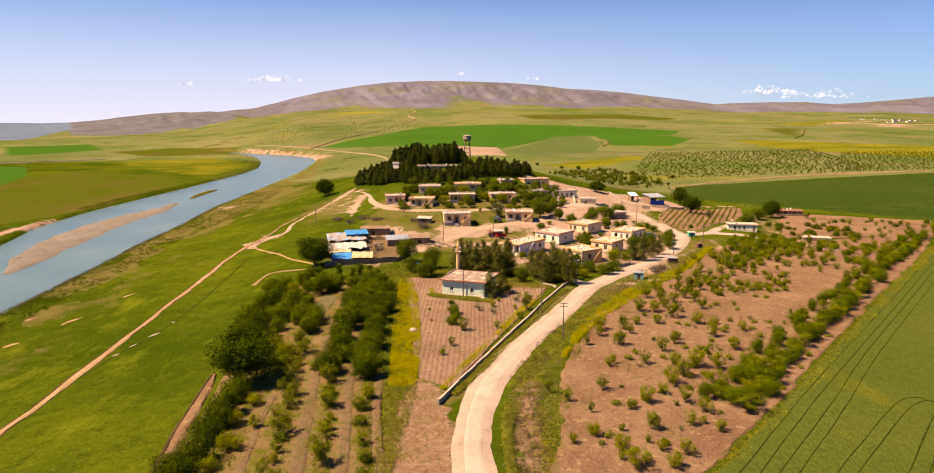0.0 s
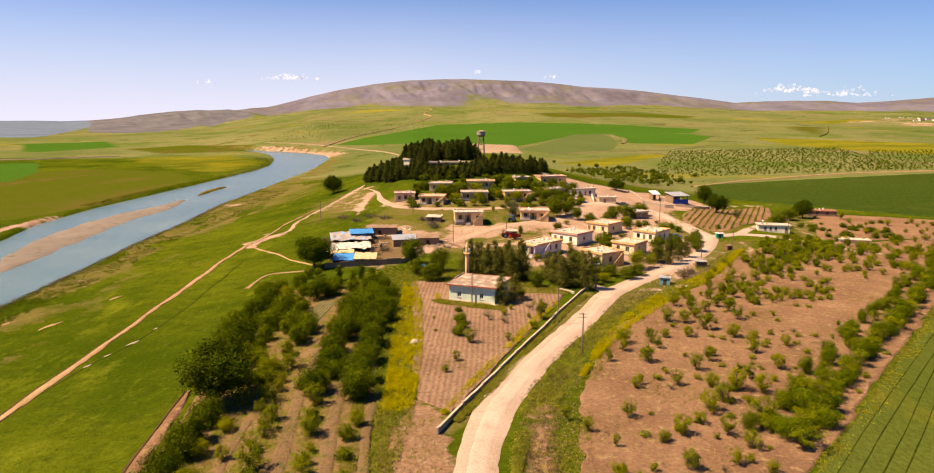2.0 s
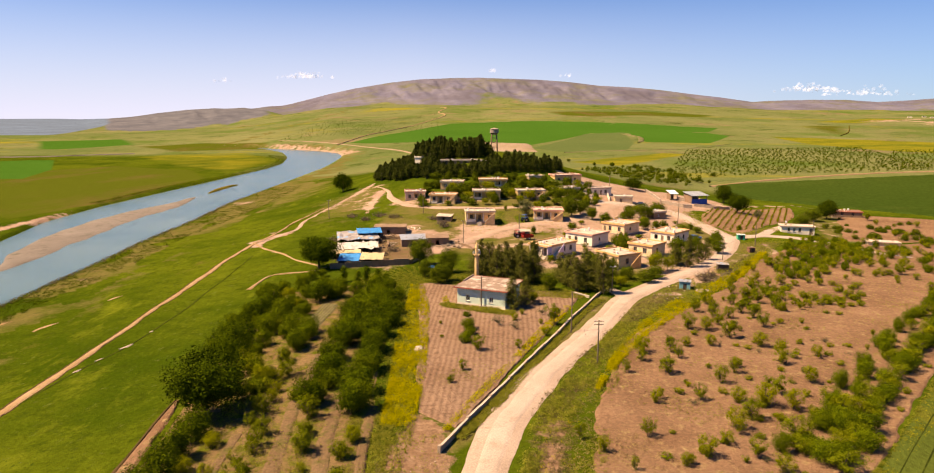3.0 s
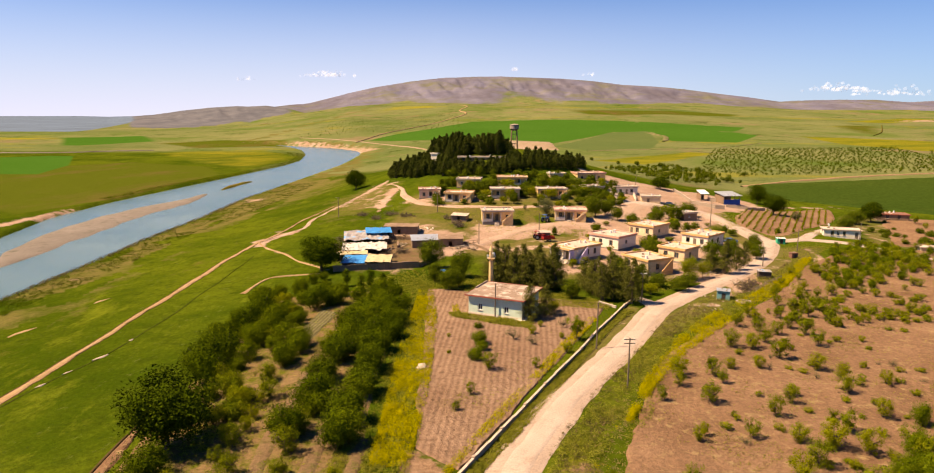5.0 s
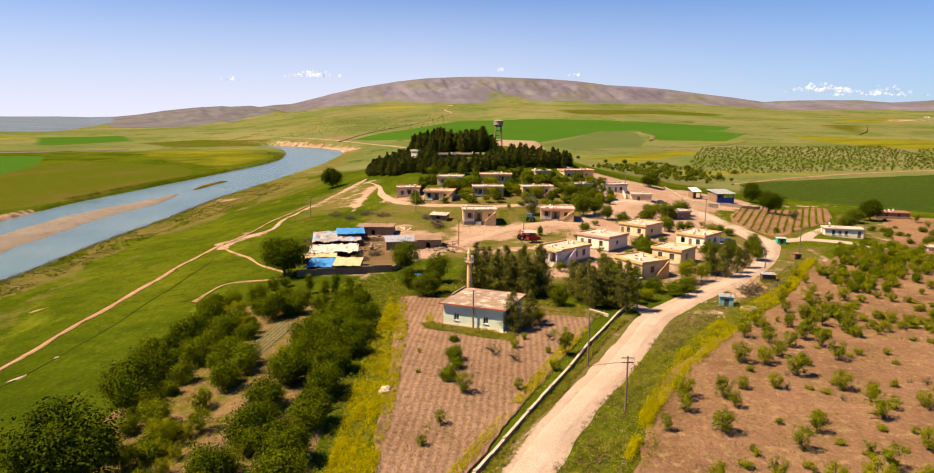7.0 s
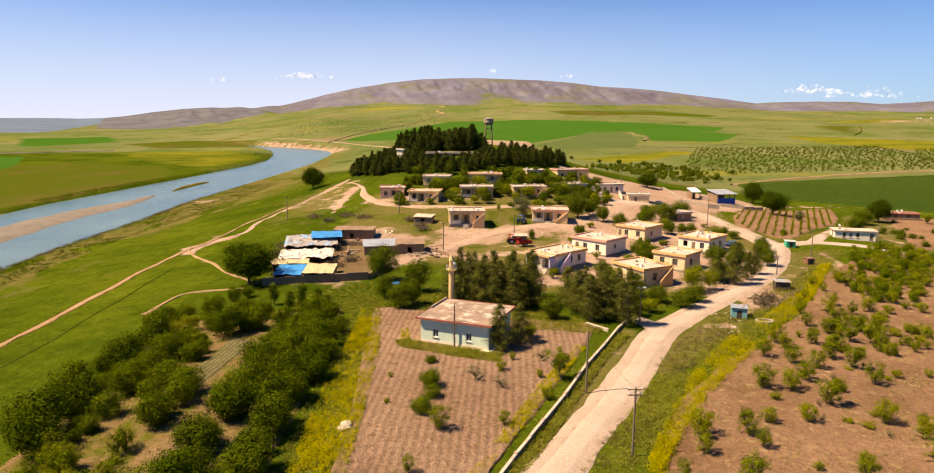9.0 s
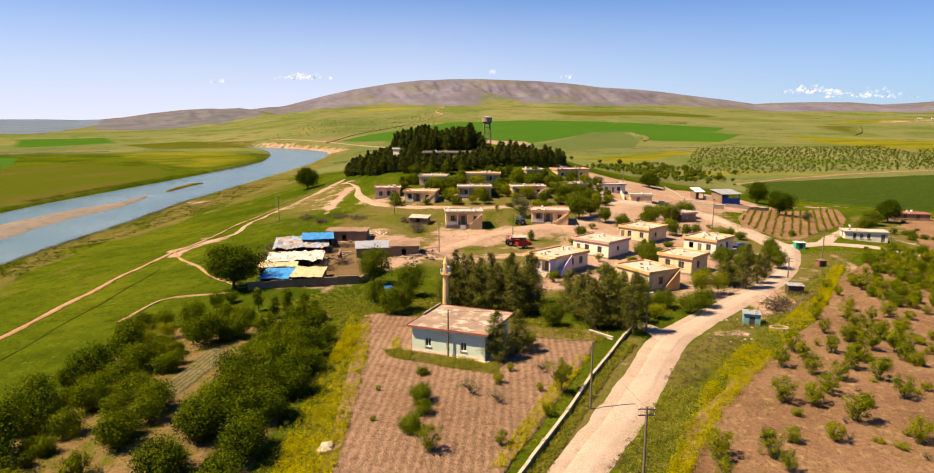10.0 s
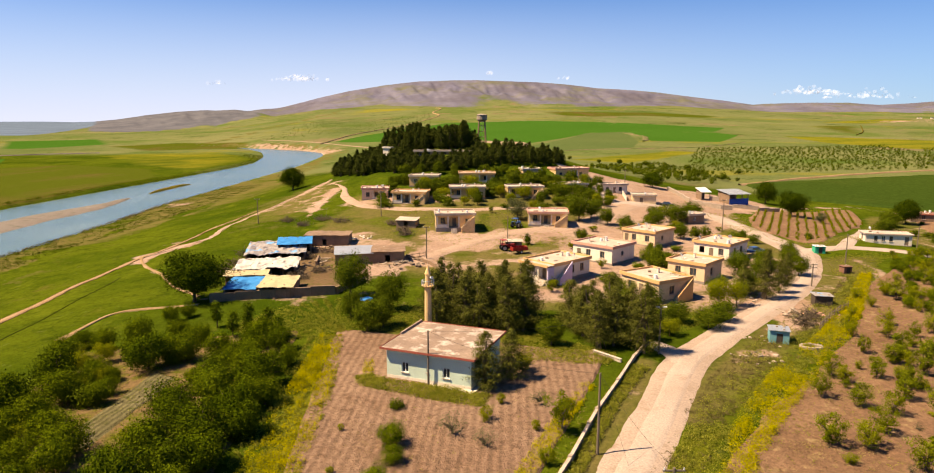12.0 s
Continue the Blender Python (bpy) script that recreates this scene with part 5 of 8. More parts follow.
for k in range(40):
    s, t = rng.random(), rng.random()
    x, y = 122 + 60 * s + 18 * t, 200 + 6 * s + 50 * t * (1 - 0.5 * s)
    if near_line(np.array(x), np.array(y), [(121, 190), (130, 188)]) > 6 and near_line(np.array(x), np.array(y), [(144, 256), (156, 252)]) > 7:
        plant(("yellow", "sapling", "shrub")[k % 3], x, y, 1.6 + 1.4 * rng.random())
for k in range(26):
    plant("shrub", 122 + 30 * rng.random(), 200 + 26 * rng.random(), 1.6 + 1.6 * rng.random())

# trees in and round the village
for x, y, w, h in ((2.0, 110.0, 5.4, 6.8), (5.0, 112.6, 4.6, 6.2), (49.7, 147.5, 5.0, 8.6), (57, 156, 4.0, 6.3), (46.6, 149, 4.0, 6.2), (53.5, 151, 3.8, 6)):
    plant("olivepine", x, y, w, h)
for x0, x1, y0, y1, n, low, seed in ((-5.6, 9.8, 129.6, 138.0, 17, 7.6, 3), (13.6, 16.6, 127, 134, 3, 6.4, 4), (16.6, 23.4, 120.8, 127.6, 6, 7.8, 5)):
    pick, stand = np.random.default_rng(seed), []
    while len(stand) < n:
        x, y = pick.uniform(x0, x1), pick.uniform(y0, y1)
        if all((x - a) ** 2 + (y - b) ** 2 > 5.0 for a, b in stand):
            stand.append((x, y))
            plant("olivepine", x, y, 5.0 + 1.6 * pick.random(), low + 1.9 * pick.random())
for x, y, w, h in ((11.1, 124.1, 4, 4), (34.4, 131.3, 5, 3.6), (30.5, 134, 4.2, 3.4), (37.5, 135, 4.2, 3.4), (62.9, 163.5, 4.4, 4.4), (37.2, 167.9, 5.1, 4.2), (-19.4, 148.5, 7.3, 7.3), (-12.1, 141.4, 5.6, 6.4), (-12, 132, 4.8, 5), (115.2, 221, 6.4, 5.6), (26, 131, 4.0, 3.6), (64, 229, 7, 5), (57, 221, 8, 5.4), (50, 215, 6, 4.8), (40, 205, 5, 4.6)):
    plant("village", x, y, w, h)
for x, y, w, h in ((37, 170, 5.5, 4.6), (39, 166, 4.4, 4.2), (52, 165, 5.2, 4.8), (55, 162, 4.8, 4.4), (47.5, 151, 4.8, 4.6), (59, 170, 4.4, 4.4), (24, 138, 4.6, 5), (28, 139, 4.2, 4.4), (65, 172, 4.2, 4), (68, 178, 4, 4.2), (36, 150, 4.2, 4), (25, 150, 4, 3.4), (52, 200, 4.4, 4), (27, 195, 3.6, 3), (45, 203, 4.6, 4.2), (62, 192, 4, 3.6), (-14, 130, 4.4, 4.4), (-17.5, 137, 4, 4)):
    plant("village", x, y, w, h)
for x, y, w, h in ((6.5, 130.2, 3.2, 4), (39.5, 141.4, 4.6, 5.6), (28, 128.5, 3.2, 2.6), (43, 143, 3.4, 4.4)):
    plant("bright", x, y, w, h)
for x, y, w, h in ((-45.5, 148, 11, 8.6), (-66, 292, 10, 9.4), (110.5, 285.7, 9, 8.8), (101, 246, 9.2, 8.2), (139, 249, 8.4, 8.6), (70, 292, 9, 6)):
    plant("big", x, y, w, h)
for x, y, w in ((13.5, 217, 6.5), (20, 219, 5), (30, 217, 8), (34, 221, 6), (37, 214, 5)):
    plant("willow" if x < 16 else "village", x, y, w)
# bushes and small trees round the houses below the mound
YARDS = ((17, 163), (32, 178), (43, 195), (55, 182), (43, 163), (33, 150), (20, 213), (-3, 206), (63, 222), (11, 183), (56, 252), (48, 265), (90, 268), (84, 278))
kept = 0
while kept < 46:
    x, y = rng.uniform(4, 72), rng.uniform(142, 250)
    if near_line(np.array(x), np.array(y), VILLAGE_LANES) < 5 or near_line(np.array(x), np.array(y), [(32, 124), (46, 139), (60, 152), (70, 168), (75, 186), (74, 222), (71, 240), (58, 248)]) < 6 or min((x - a) ** 2 + (y - b) ** 2 for a, b in YARDS) < 62 or x < 12 and y < 200:
        continue
    plant(("shrub", "village", "shrub", "bright", "sapling")[kept % 5], x, y, 1.6 + 2.2 * rng.random(), 1.2 + 2.0 * rng.random())
    kept += 1
# gardens on the slope of the mound
for k in range(140):
    x, y = -26 + 72 * rng.random(), 231 + 38 * rng.random()
    if any(abs(x - a) < b and abs(y - c) < 5 for a, b, c in ((-30, 5, 245), (-17, 6, 237), (0.5, 6.5, 241), (18, 6.5, 245), (-13, 6, 257), (3.5, 7, 258))):
        continue
    plant(("village", "shrub", "village", "bright", "village", "shrub")[k % 6], x, y, 2.6 + 3.2 * rng.random(), 2.0 + 2.6 * rng.random())
# pine wood on the mound: a band round its foot, a tall group on top, a clearing between
FRONT_X = (-52, -48, -40, -30.5, -21.8, -11.8, -3.7, 7, 14, 27.5, 36)
FRONT_Y = (300, 294, 283, 277, 273, 271.5, 270.5, 275, 281.5, 288.5, 300)
KEEP_FREE = ((-9.5, 13.5, 296.5, 7), (-31.5, 3.5, 301, 5), (22, 5, 268, 6), (38, 8, 282, 7), (3, 8, 260, 6), (6.5, 3.6, 336, 4))
taken = []
count = tries = 0
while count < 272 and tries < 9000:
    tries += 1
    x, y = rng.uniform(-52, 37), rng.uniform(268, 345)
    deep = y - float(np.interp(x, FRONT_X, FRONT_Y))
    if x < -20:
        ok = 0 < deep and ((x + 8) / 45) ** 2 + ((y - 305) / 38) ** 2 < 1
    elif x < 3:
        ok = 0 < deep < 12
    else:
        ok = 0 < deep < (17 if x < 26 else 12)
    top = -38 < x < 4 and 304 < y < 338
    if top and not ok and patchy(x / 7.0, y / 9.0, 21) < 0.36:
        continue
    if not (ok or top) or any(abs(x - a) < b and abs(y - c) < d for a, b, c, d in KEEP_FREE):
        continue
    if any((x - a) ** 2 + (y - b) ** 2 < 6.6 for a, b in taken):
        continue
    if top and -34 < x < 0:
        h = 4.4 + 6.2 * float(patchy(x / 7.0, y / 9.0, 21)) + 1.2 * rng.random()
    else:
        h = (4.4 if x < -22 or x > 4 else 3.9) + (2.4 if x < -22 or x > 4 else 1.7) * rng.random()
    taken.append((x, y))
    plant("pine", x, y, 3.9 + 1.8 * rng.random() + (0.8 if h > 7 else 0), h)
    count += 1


# loose growth that nobody could count
def tufts(name, places, low, high, width, material, label, category, blades=3, seed=0, leaf=0.2, cut=0.22):
    r = np.random.default_rng(seed)
    blades = int(blades * 1.35)
    x, y = places
    ok = 0.62 * rough_noise(x / 4.5 + seed, y / 4.5, seed) + 0.38 * rough_noise(x / 1.2, y / 1.2 + seed, seed + 7, 2) > cut + 0.24 * r.random(len(x))
    x, y = x[ok], y[ok]
    lump = 0.35 + 1.3 * rough_noise(x / 1.6, y / 1.6, seed + 3, 2)
    n = len(x)
    h = r.uniform(low, high, n) * lump
    spread = width * r.uniform(0.6, 1.5, n)
    d = np.abs(r.normal(size=(n, blades, 3))) * np.sign(r.normal(size=(n, blades, 3)))
    d /= np.linalg.norm(d, axis=2)[..., None]
    d *= r.uniform(0.35, 1.0, (n, blades, 1))
    p = np.stack([x, y, ground_z(x, y) + 0.12], -1)[:, None, :] + d * np.stack([spread, spread, h], -1)[:, None, :] * np.array([1, 1, 0])
    p[..., 2] += np.abs(d[..., 2]) * h[:, None]
    out = d * np.array([1, 1, 0]) + np.array([0, 0, 0.6])
    v, f = leaf_mesh(p.reshape(-1, 3), leaf * 0.8, 0.45, 0.0, seed, out.reshape(-1, 3))
    ob = raw(name, v.tolist(), f.tolist(), material)
    return tagged(ob, label, category, kind="stuff")


def along(pts, n, seed, power=1.0):
    """Random places within (x, y, width) strips."""
    r = np.random.default_rng(seed)
    p = ribbon_points(pts, 1.0)
    seg = r.integers(0, len(p) - 1, n)
    d = p[seg + 1] - p[seg]
    l = np.hypot(d[:, 0], d[:, 1])
    o = np.sign(r.uniform(-1, 1, n)) * np.abs(r.uniform(0, 1, n)) ** power * p[seg, 2] / 2
    s = r.uniform(0, 1, n)
    return p[seg, 0] + d[:, 0] * s + d[:, 1] / l * o, p[seg, 1] + d[:, 1] * s - d[:, 0] / l * o


STRIP = [(-15.8, 58, 3.4), (-16.0, 75, 4.2), (-16.8, 95, 4.4), (-17.4, 112, 3.6), (-18.6, 128, 2.2)]
VERGE = [(-1.9, 26, 1.0), (-1.9, 36, 1.0), (-1.0, 46, 1.6), (2.6, 58, 4.4), (7.1, 68, 5.4), (11.4, 77.5, 5.2), (17.3, 89.5, 4.8), (22.3, 98.5, 5), (27, 106, 6), (33, 113.5, 7.5), (42, 124, 8.5), (52, 136, 7.5), (64, 148.5, 5), (73, 162, 3.5)]
MUSTARD = [(11.2, 70, 0.6), (16.2, 81, 1.6), (20.8, 89.6, 2.4), (26.4, 98.8, 3.2), (33, 108, 4.0), (42, 119, 4.0), (51, 129.6, 3.4), (63, 145.6, 2.6), (76, 165, 1.6)]
tufts("mustard_weeds", along([(x, y, w * 1.25) for x, y, w in STRIP], 7600, 1, 0.9), 0.5, 1.3, 0.35, BLOOM, "dense strip of yellow flowering mustard", "wild flowers", 15, 1, 0.18, 0.29)
tufts("tall_weeds", along([(-17.0, 30, 2), *[(x - 0.6, y, w + 2.4) for x, y, w in STRIP]], 3600, 2), 0.3, 0.75, 0.3, WEED, "tall green weeds among the mustard", "weeds", 12, 2, 0.22, 0.2)
tufts("verge_weeds", along([(x + 0.5, y - 0.3, w * 0.92) for x, y, w in VERGE], 8000, 3), 0.3, 1.3, 0.55, WEED, "rank green weeds on the road verge", "weeds", 12, 3, 0.22, 0.32)
tufts("dry_verge_grass", along([(x - 0.6, y + 0.5, w * 0.8) for x, y, w in VERGE[3:]], 3800, 26), 0.1, 0.4, 0.35, DRY_REED, "dry brown grass on the stony verge", "dry grass", 10, 26, 0.2, 0.3)
tufts("mustard_weeds", along([(x + 0.4, y - 0.3, w * 1.05) for x, y, w in MUSTARD], 8600, 4, 0.8), 0.4, 1.6, 0.4, BLOOM, "yellow flowering mustard along the verge", "wild flowers", 15, 4, 0.18, 0.33)
tufts("mustard_weeds", along([(2.2, 24, 3), (2.4, 36, 3), (3.2, 48, 4), (6, 60, 4), (10.4, 70, 2.4)], 900, 30), 0.2, 0.7, 0.35, BLOOM, "loose yellow flowers beside the road", "wild flowers", 10, 30, 0.16, 0.36)
tufts("dry_verge_grass", along([(1, 24, 5), (1.2, 36, 5), (2.2, 48, 5), (5, 60, 6)], 1500, 31), 0.1, 0.45, 0.35, DRY_REED, "dry brown grass beside the worn trail", "dry grass", 10, 31, 0.2, 0.26)
tufts("field_edge_weeds", along([(2.8, 18, 2), (3.2, 31.7, 2.4), (6.3, 43.8, 2.6), (11.3, 64.9, 2.6), (18.8, 84.9, 2.2), (26, 97.6, 2), (34, 107, 2), (45, 119, 2)], 1900, 32), 0.1, 0.5, 0.35, WEED, "weeds creeping into the orchard soil", "weeds", 10, 32, 0.2, 0.3)
tufts("verge_weeds", along([(3, 24, 3), (3.2, 32, 2), (4, 40, 2.4), (5, 50, 3)], 500, 23), 0.15, 0.5, 0.3, WEED, "thin weeds beside the worn trail", "weeds", 12, 23, 0.2)
tufts("verge_weeds", along([(-8, 55, 1.4), (-3.5, 64, 1.6), (5.3, 84, 1.8), (14.6, 105, 2), (21, 117, 2.4)], 3200, 5), 0.15, 0.6, 0.25, WEED, "green weeds between the wall and the road", "weeds", 12, 5, 0.2, 0.1)
tufts("mustard_weeds", along([(-9.7, 57, 1), (-5.2, 68, 1.2), (0.8, 82, 1.5), (7.6, 98, 1.8), (13.6, 111, 1.6)], 2400, 6), 0.3, 0.8, 0.25, BLOOM, "yellow flowers along the foot of the wall", "wild flowers", 12, 6, 0.16, 0.2)
tufts("yard_weeds", along([(-13, 24, 8), (-13, 40, 7), (-12, 56, 5)], 700, 29), 0.08, 0.4, 0.3, WEED, "thin weeds on the bare front yard", "weeds", 10, 29, 0.18, 0.36)
tufts("plot_weeds", along([(-9, 66, 5), (-3, 84, 12), (2, 98, 18), (6, 110, 18)], 900, 27), 0.08, 0.35, 0.3, WEED, "scattered weeds on the ploughed plot", "weeds", 10, 27, 0.18, 0.36)
tufts("plot_straw", along([(-10, 66, 5), (-6, 84, 14), (-1, 98, 22), (2, 112, 24)], 2600, 28), 0.04, 0.16, 0.5, PALE_STRAW, "dry stubble on the ploughed plot", "straw", 7, 28, 0.18, 0.3)
tufts("rough_grass", along([(-11.8, 113.4, 2), (-11, 111.4, 2.6), (-6, 109.4, 3.4), (2, 106.4, 3.4)], 3000, 7), 0.3, 0.9, 0.35, WEED, "rough grass before the mosque", "weeds", 12, 7, 0.2, 0.2)
tufts("mustard_weeds", along([(-12, 118, 1.2), (-11.4, 113.4, 1.2), (-10, 111.6, 1)], 150, 8), 0.4, 0.9, 0.3, BLOOM, "yellow flowers at the corner of the mosque", "wild flowers", 12, 8, 0.16)
tufts("rough_grass", along([(-30, 128, 12), (-20, 138, 18), (-5, 134, 10), (8, 124, 10), (18, 119, 4)], 6500, 9), 0.2, 0.6, 0.35, WEED, "rough grass and weeds behind the mosque", "weeds", 10, 9, 0.22, 0.14)
tufts("rough_grass", along([(28, 131, 5), (40, 143, 4.5), (52, 155, 4)], 1000, 10), 0.2, 0.6, 0.35, WEED, "rough grass along the gardens", "weeds", 10, 10, 0.19)
tufts("orchard_weeds", along([(-30, 30, 24), (-33, 80, 26), (-37, 124, 24)], 5200, 11), 0.12, 0.45, 0.3, WEED, "weeds between the orchard rows", "weeds", 10, 11, 0.18)
for k, line in enumerate(([(-36.1, 84, 1.6), (-34.1, 68.8, 2), (-32.2, 53.5, 2.4), (-31, 43.3, 2.6), (-29, 26, 2.6)], [(-28.1, 70.7, 1.6), (-27.1, 59.4, 1.8), (-25.9, 48.2, 2), (-23.4, 26, 2.2)], [(-21.5, 64, 1.6), (-21.1, 52.1, 1.7), (-20.2, 42.8, 1.7), (-18, 26, 1.8)], [(-17.8, 64, 2.4), (-17.2, 52, 2), (-16.3, 42, 2), (-15.6, 36, 2)], [(-38.6, 68, 3), (-38.6, 50, 3.4), (-37.6, 40, 3.4), (-36.6, 26, 3.4)])):
    tufts("row_weeds", along(line, 1100, 40 + k, 0.9), 0.15, 0.6, 0.3, WEED, "green weeds along a row of young trees", "weeds", 12, 40 + k, 0.17)
tufts("field_edge_grass", along([(14, 22.6, 1.6), (23.5, 32.3, 1.6), (44, 52.7, 1.8), (65, 75.4, 2), (86.5, 98.2, 2.2), (127, 141, 2.4), (160, 178, 2.4)], 5200, 12, 0.9), 0.15, 0.45, 0.3, WEED, "rough grass between orchard and wheat", "weeds", 10, 12, 0.2)
tufts("mustard_weeds", along([(14.6, 22.2, 1.6), (24.2, 31.9, 1.6), (44.7, 52.3, 1.8), (65.7, 75, 2), (87.2, 97.8, 2.2), (127.7, 140.6, 2.4), (160.7, 177.6, 2.4)], 2600, 24, 0.9), 0.2, 0.5, 0.25, BLOOM, "yellow flowers along the edge of the wheat", "wild flowers", 8, 24, 0.14, 0.26)
tufts("dry_reeds", along([(-124, 100, 5), (-124, 137, 6), (-126, 180, 6), (-130, 226, 6), (-132, 282, 7), (-138, 337, 8), (-148, 419, 8), (-151, 500, 8)], 3600, 14), 0.4, 1.3, 0.5, DRY_REED, "dry reeds and scrub along the river bank", "reeds", 8, 14, 0.4)
tufts("bank_scrub", along([(-117, 90, 10), (-118, 137, 12), (-119, 180, 14), (-122, 226, 16), (-121, 282, 22), (-122, 337, 26), (-128, 419, 24)], 8500, 25), 0.1, 0.5, 0.7, LEAF_DARK, "low dark scrub on the rough river meadow", "scrub", 9, 25, 0.3, 0.3)
tufts("bank_scrub", along([(-209, 337, 5), (-206, 419, 6), (-196, 500, 8), (-191, 594, 10), (-204, 690, 14), (-238, 772, 16)], 2400, 15), 0.6, 1.8, 1.0, LEAF, "green scrub along the far bank", "scrub", 10, 15, 0.45)
tufts("orchard_straw", along([(10, 35, 14), (20, 60, 30), (45, 90, 40), (70, 125, 40)], 9000, 16), 0.05, 0.2, 0.6, PALE_STRAW, "dry straw scattered on the orchard soil", "straw", 8, 16, 0.22)
tufts("orchard_weeds", along([(20, 60, 34), (45, 90, 44), (70, 125, 44), (90, 150, 40)], 5200, 17), 0.1, 0.45, 0.3, WEED, "low weeds on the orchard soil", "weeds", 10, 17, 0.16)
tufts("gravel_bar_scrub", along([(-160, 200, 3), (-168, 214, 5), (-172, 228, 5), (-170, 250, 3)], 420, 18), 0.5, 1.5, 0.7, LEAF_GREY, "willow scrub on the gravel bar", "scrub", 10, 18, 0.35)
tufts("verge_weeds", along([(68, 152, 5), (75, 166, 8), (82, 178, 9), (92, 185, 5)], 1500, 33), 0.1, 0.5, 0.35, WEED, "mixed weeds between the orchard and the kiosk", "weeds", 10, 33, 0.2, 0.28)
tufts("rough_grass", along([(80, 238, 3), (75.5, 216, 3), (76, 199, 3), (84, 196, 3), (98, 207, 4), (114, 224, 4), (128, 246, 4)], 1500, 34), 0.1, 0.5, 0.35, WEED, "rough grass round the vineyard plot", "weeds", 9, 34, 0.22, 0.26)
tufts("village_grass", along([(40, 208, 10), (66, 232, 8), (80, 236, 8), (48, 180, 6), (-16, 225, 14), (8, 222, 10), (16, 190, 20), (4, 190, 12), (-6, 212, 16), (28, 222, 12), (60, 200, 18)], 4600, 19), 0.08, 0.35, 0.35, WEED, "patches of grass between the lanes", "grass", 8, 19, 0.22)


def far_trees(name, rows, w, leaf, label, seed, per=26):
    """Far orchard: little trees in rows, too many to count."""
    r = np.random.default_rng(seed)
    x, y = rows
    n = len(x)
    per = int(per * 1.7)
    c = np.stack([x, y, ground_z(x, y) + 0.55 * w], -1)
    d = r.normal(size=(n * per, 3))
    d *= (0.42 * r.uniform(0.5, 1, n * per) * np.repeat(r.uniform(0.7, 1.15, n), per) * w / np.linalg.norm(d, axis=1))[:, None]
    p = np.repeat(c, per, 0) + d * np.array([1, 1, 0.85])
    v, f = leaf_mesh(p, w * 0.17, 0.8, 0.0, seed, d)
    return tagged(raw(name, v.tolist(), f.tolist(), leaf), label, "orchard", kind="stuff")


def grid_rows(ax, ay, bx, by, cx, cy, nu, nv, jitter, seed, keep=1.0):
    """Rows of places spanned by a corner and two sides."""
    r = np.random.default_rng(seed)
    u, v = np.meshgrid(np.linspace(0, 1, nu), np.linspace(0, 1, nv))
    ok = r.random(u.shape) < keep
    u, v = u[ok], v[ok]
    x = ax + (bx - ax) * u + (cx - ax) * v + r.normal(size=u.shape) * jitter
    y = ay + (by - ay) * u + (cy - ay) * v + r.normal(size=u.shape) * jitter
    return x, y


far_trees("far_orchard", grid_rows(118, 398, 330, 456, 225, 690, 52, 40, 1.6, 1, 0.82), 2.5, LEAF_MID, "distant orchard in straight rows on green land", 1, 30)
far_trees("far_orchard", grid_rows(300, 462, 480, 470, 440, 690, 38, 30, 1.0, 2, 0.9), 2.5, LEAF_MID, "distant orchard of small trees in rows", 2, 30)
far_trees("far_orchard", grid_rows(84, 340, 135, 372, 70, 440, 17, 19, 5, 3, 0.6), 3.4, LEAF_MID, "loose belt of trees behind the village", 3, 60)
far_trees("far_orchard", grid_rows(-300, 1000, -60, 1150, -330, 1500, 28, 26, 2.0, 4, 0.8), 2.3, LEAF_MID, "far dark orchard grid on the plain", 4, 34)
for x, y, w, h in ((90, 498, 5, 4), (102, 488, 6, 5), (115, 472, 6.5, 5), (123, 458, 6, 5), (129, 431, 7, 5.5), (121, 391, 7.5, 6), (129, 377, 6, 5), (150, 409, 5, 4), (112, 420, 6, 5), (104, 402, 6, 5), (98, 440, 5, 4), (96, 380, 6, 5), (76, 537, 5, 4)):
    plant("village", x, y, w * 0.72, h * 0.72)


# ---- buildings ----
def wall_run(bm, along_x, a, b, at, z0, z1, gaps, thick=0.25):
    """A straight wall from a to b at a fixed other coordinate, with openings (from, to, low, high) cut right through."""
    us = sorted({a, b, *[g for o in gaps for g in o[:2]]})
    for u0, u1 in zip(us[:-1], us[1:]):
        mid = (u0 + u1) / 2
        holes = sorted((o[2], o[3]) for o in gaps if o[0] < mid < o[1])
        z = z0
        for lo, hi in holes + [(z1, z1)]:
            if lo > z + 0.01:
                if along_x:
                    add_box(bm, u0, u1, at, at + thick, z, lo)
                else:
                    add_box(bm, at, at + thick, u0, u1, z, lo)
            z = hi
    bmesh.ops.remove_doubles(bm, verts=bm.verts, dist=0.0005)
    return bm


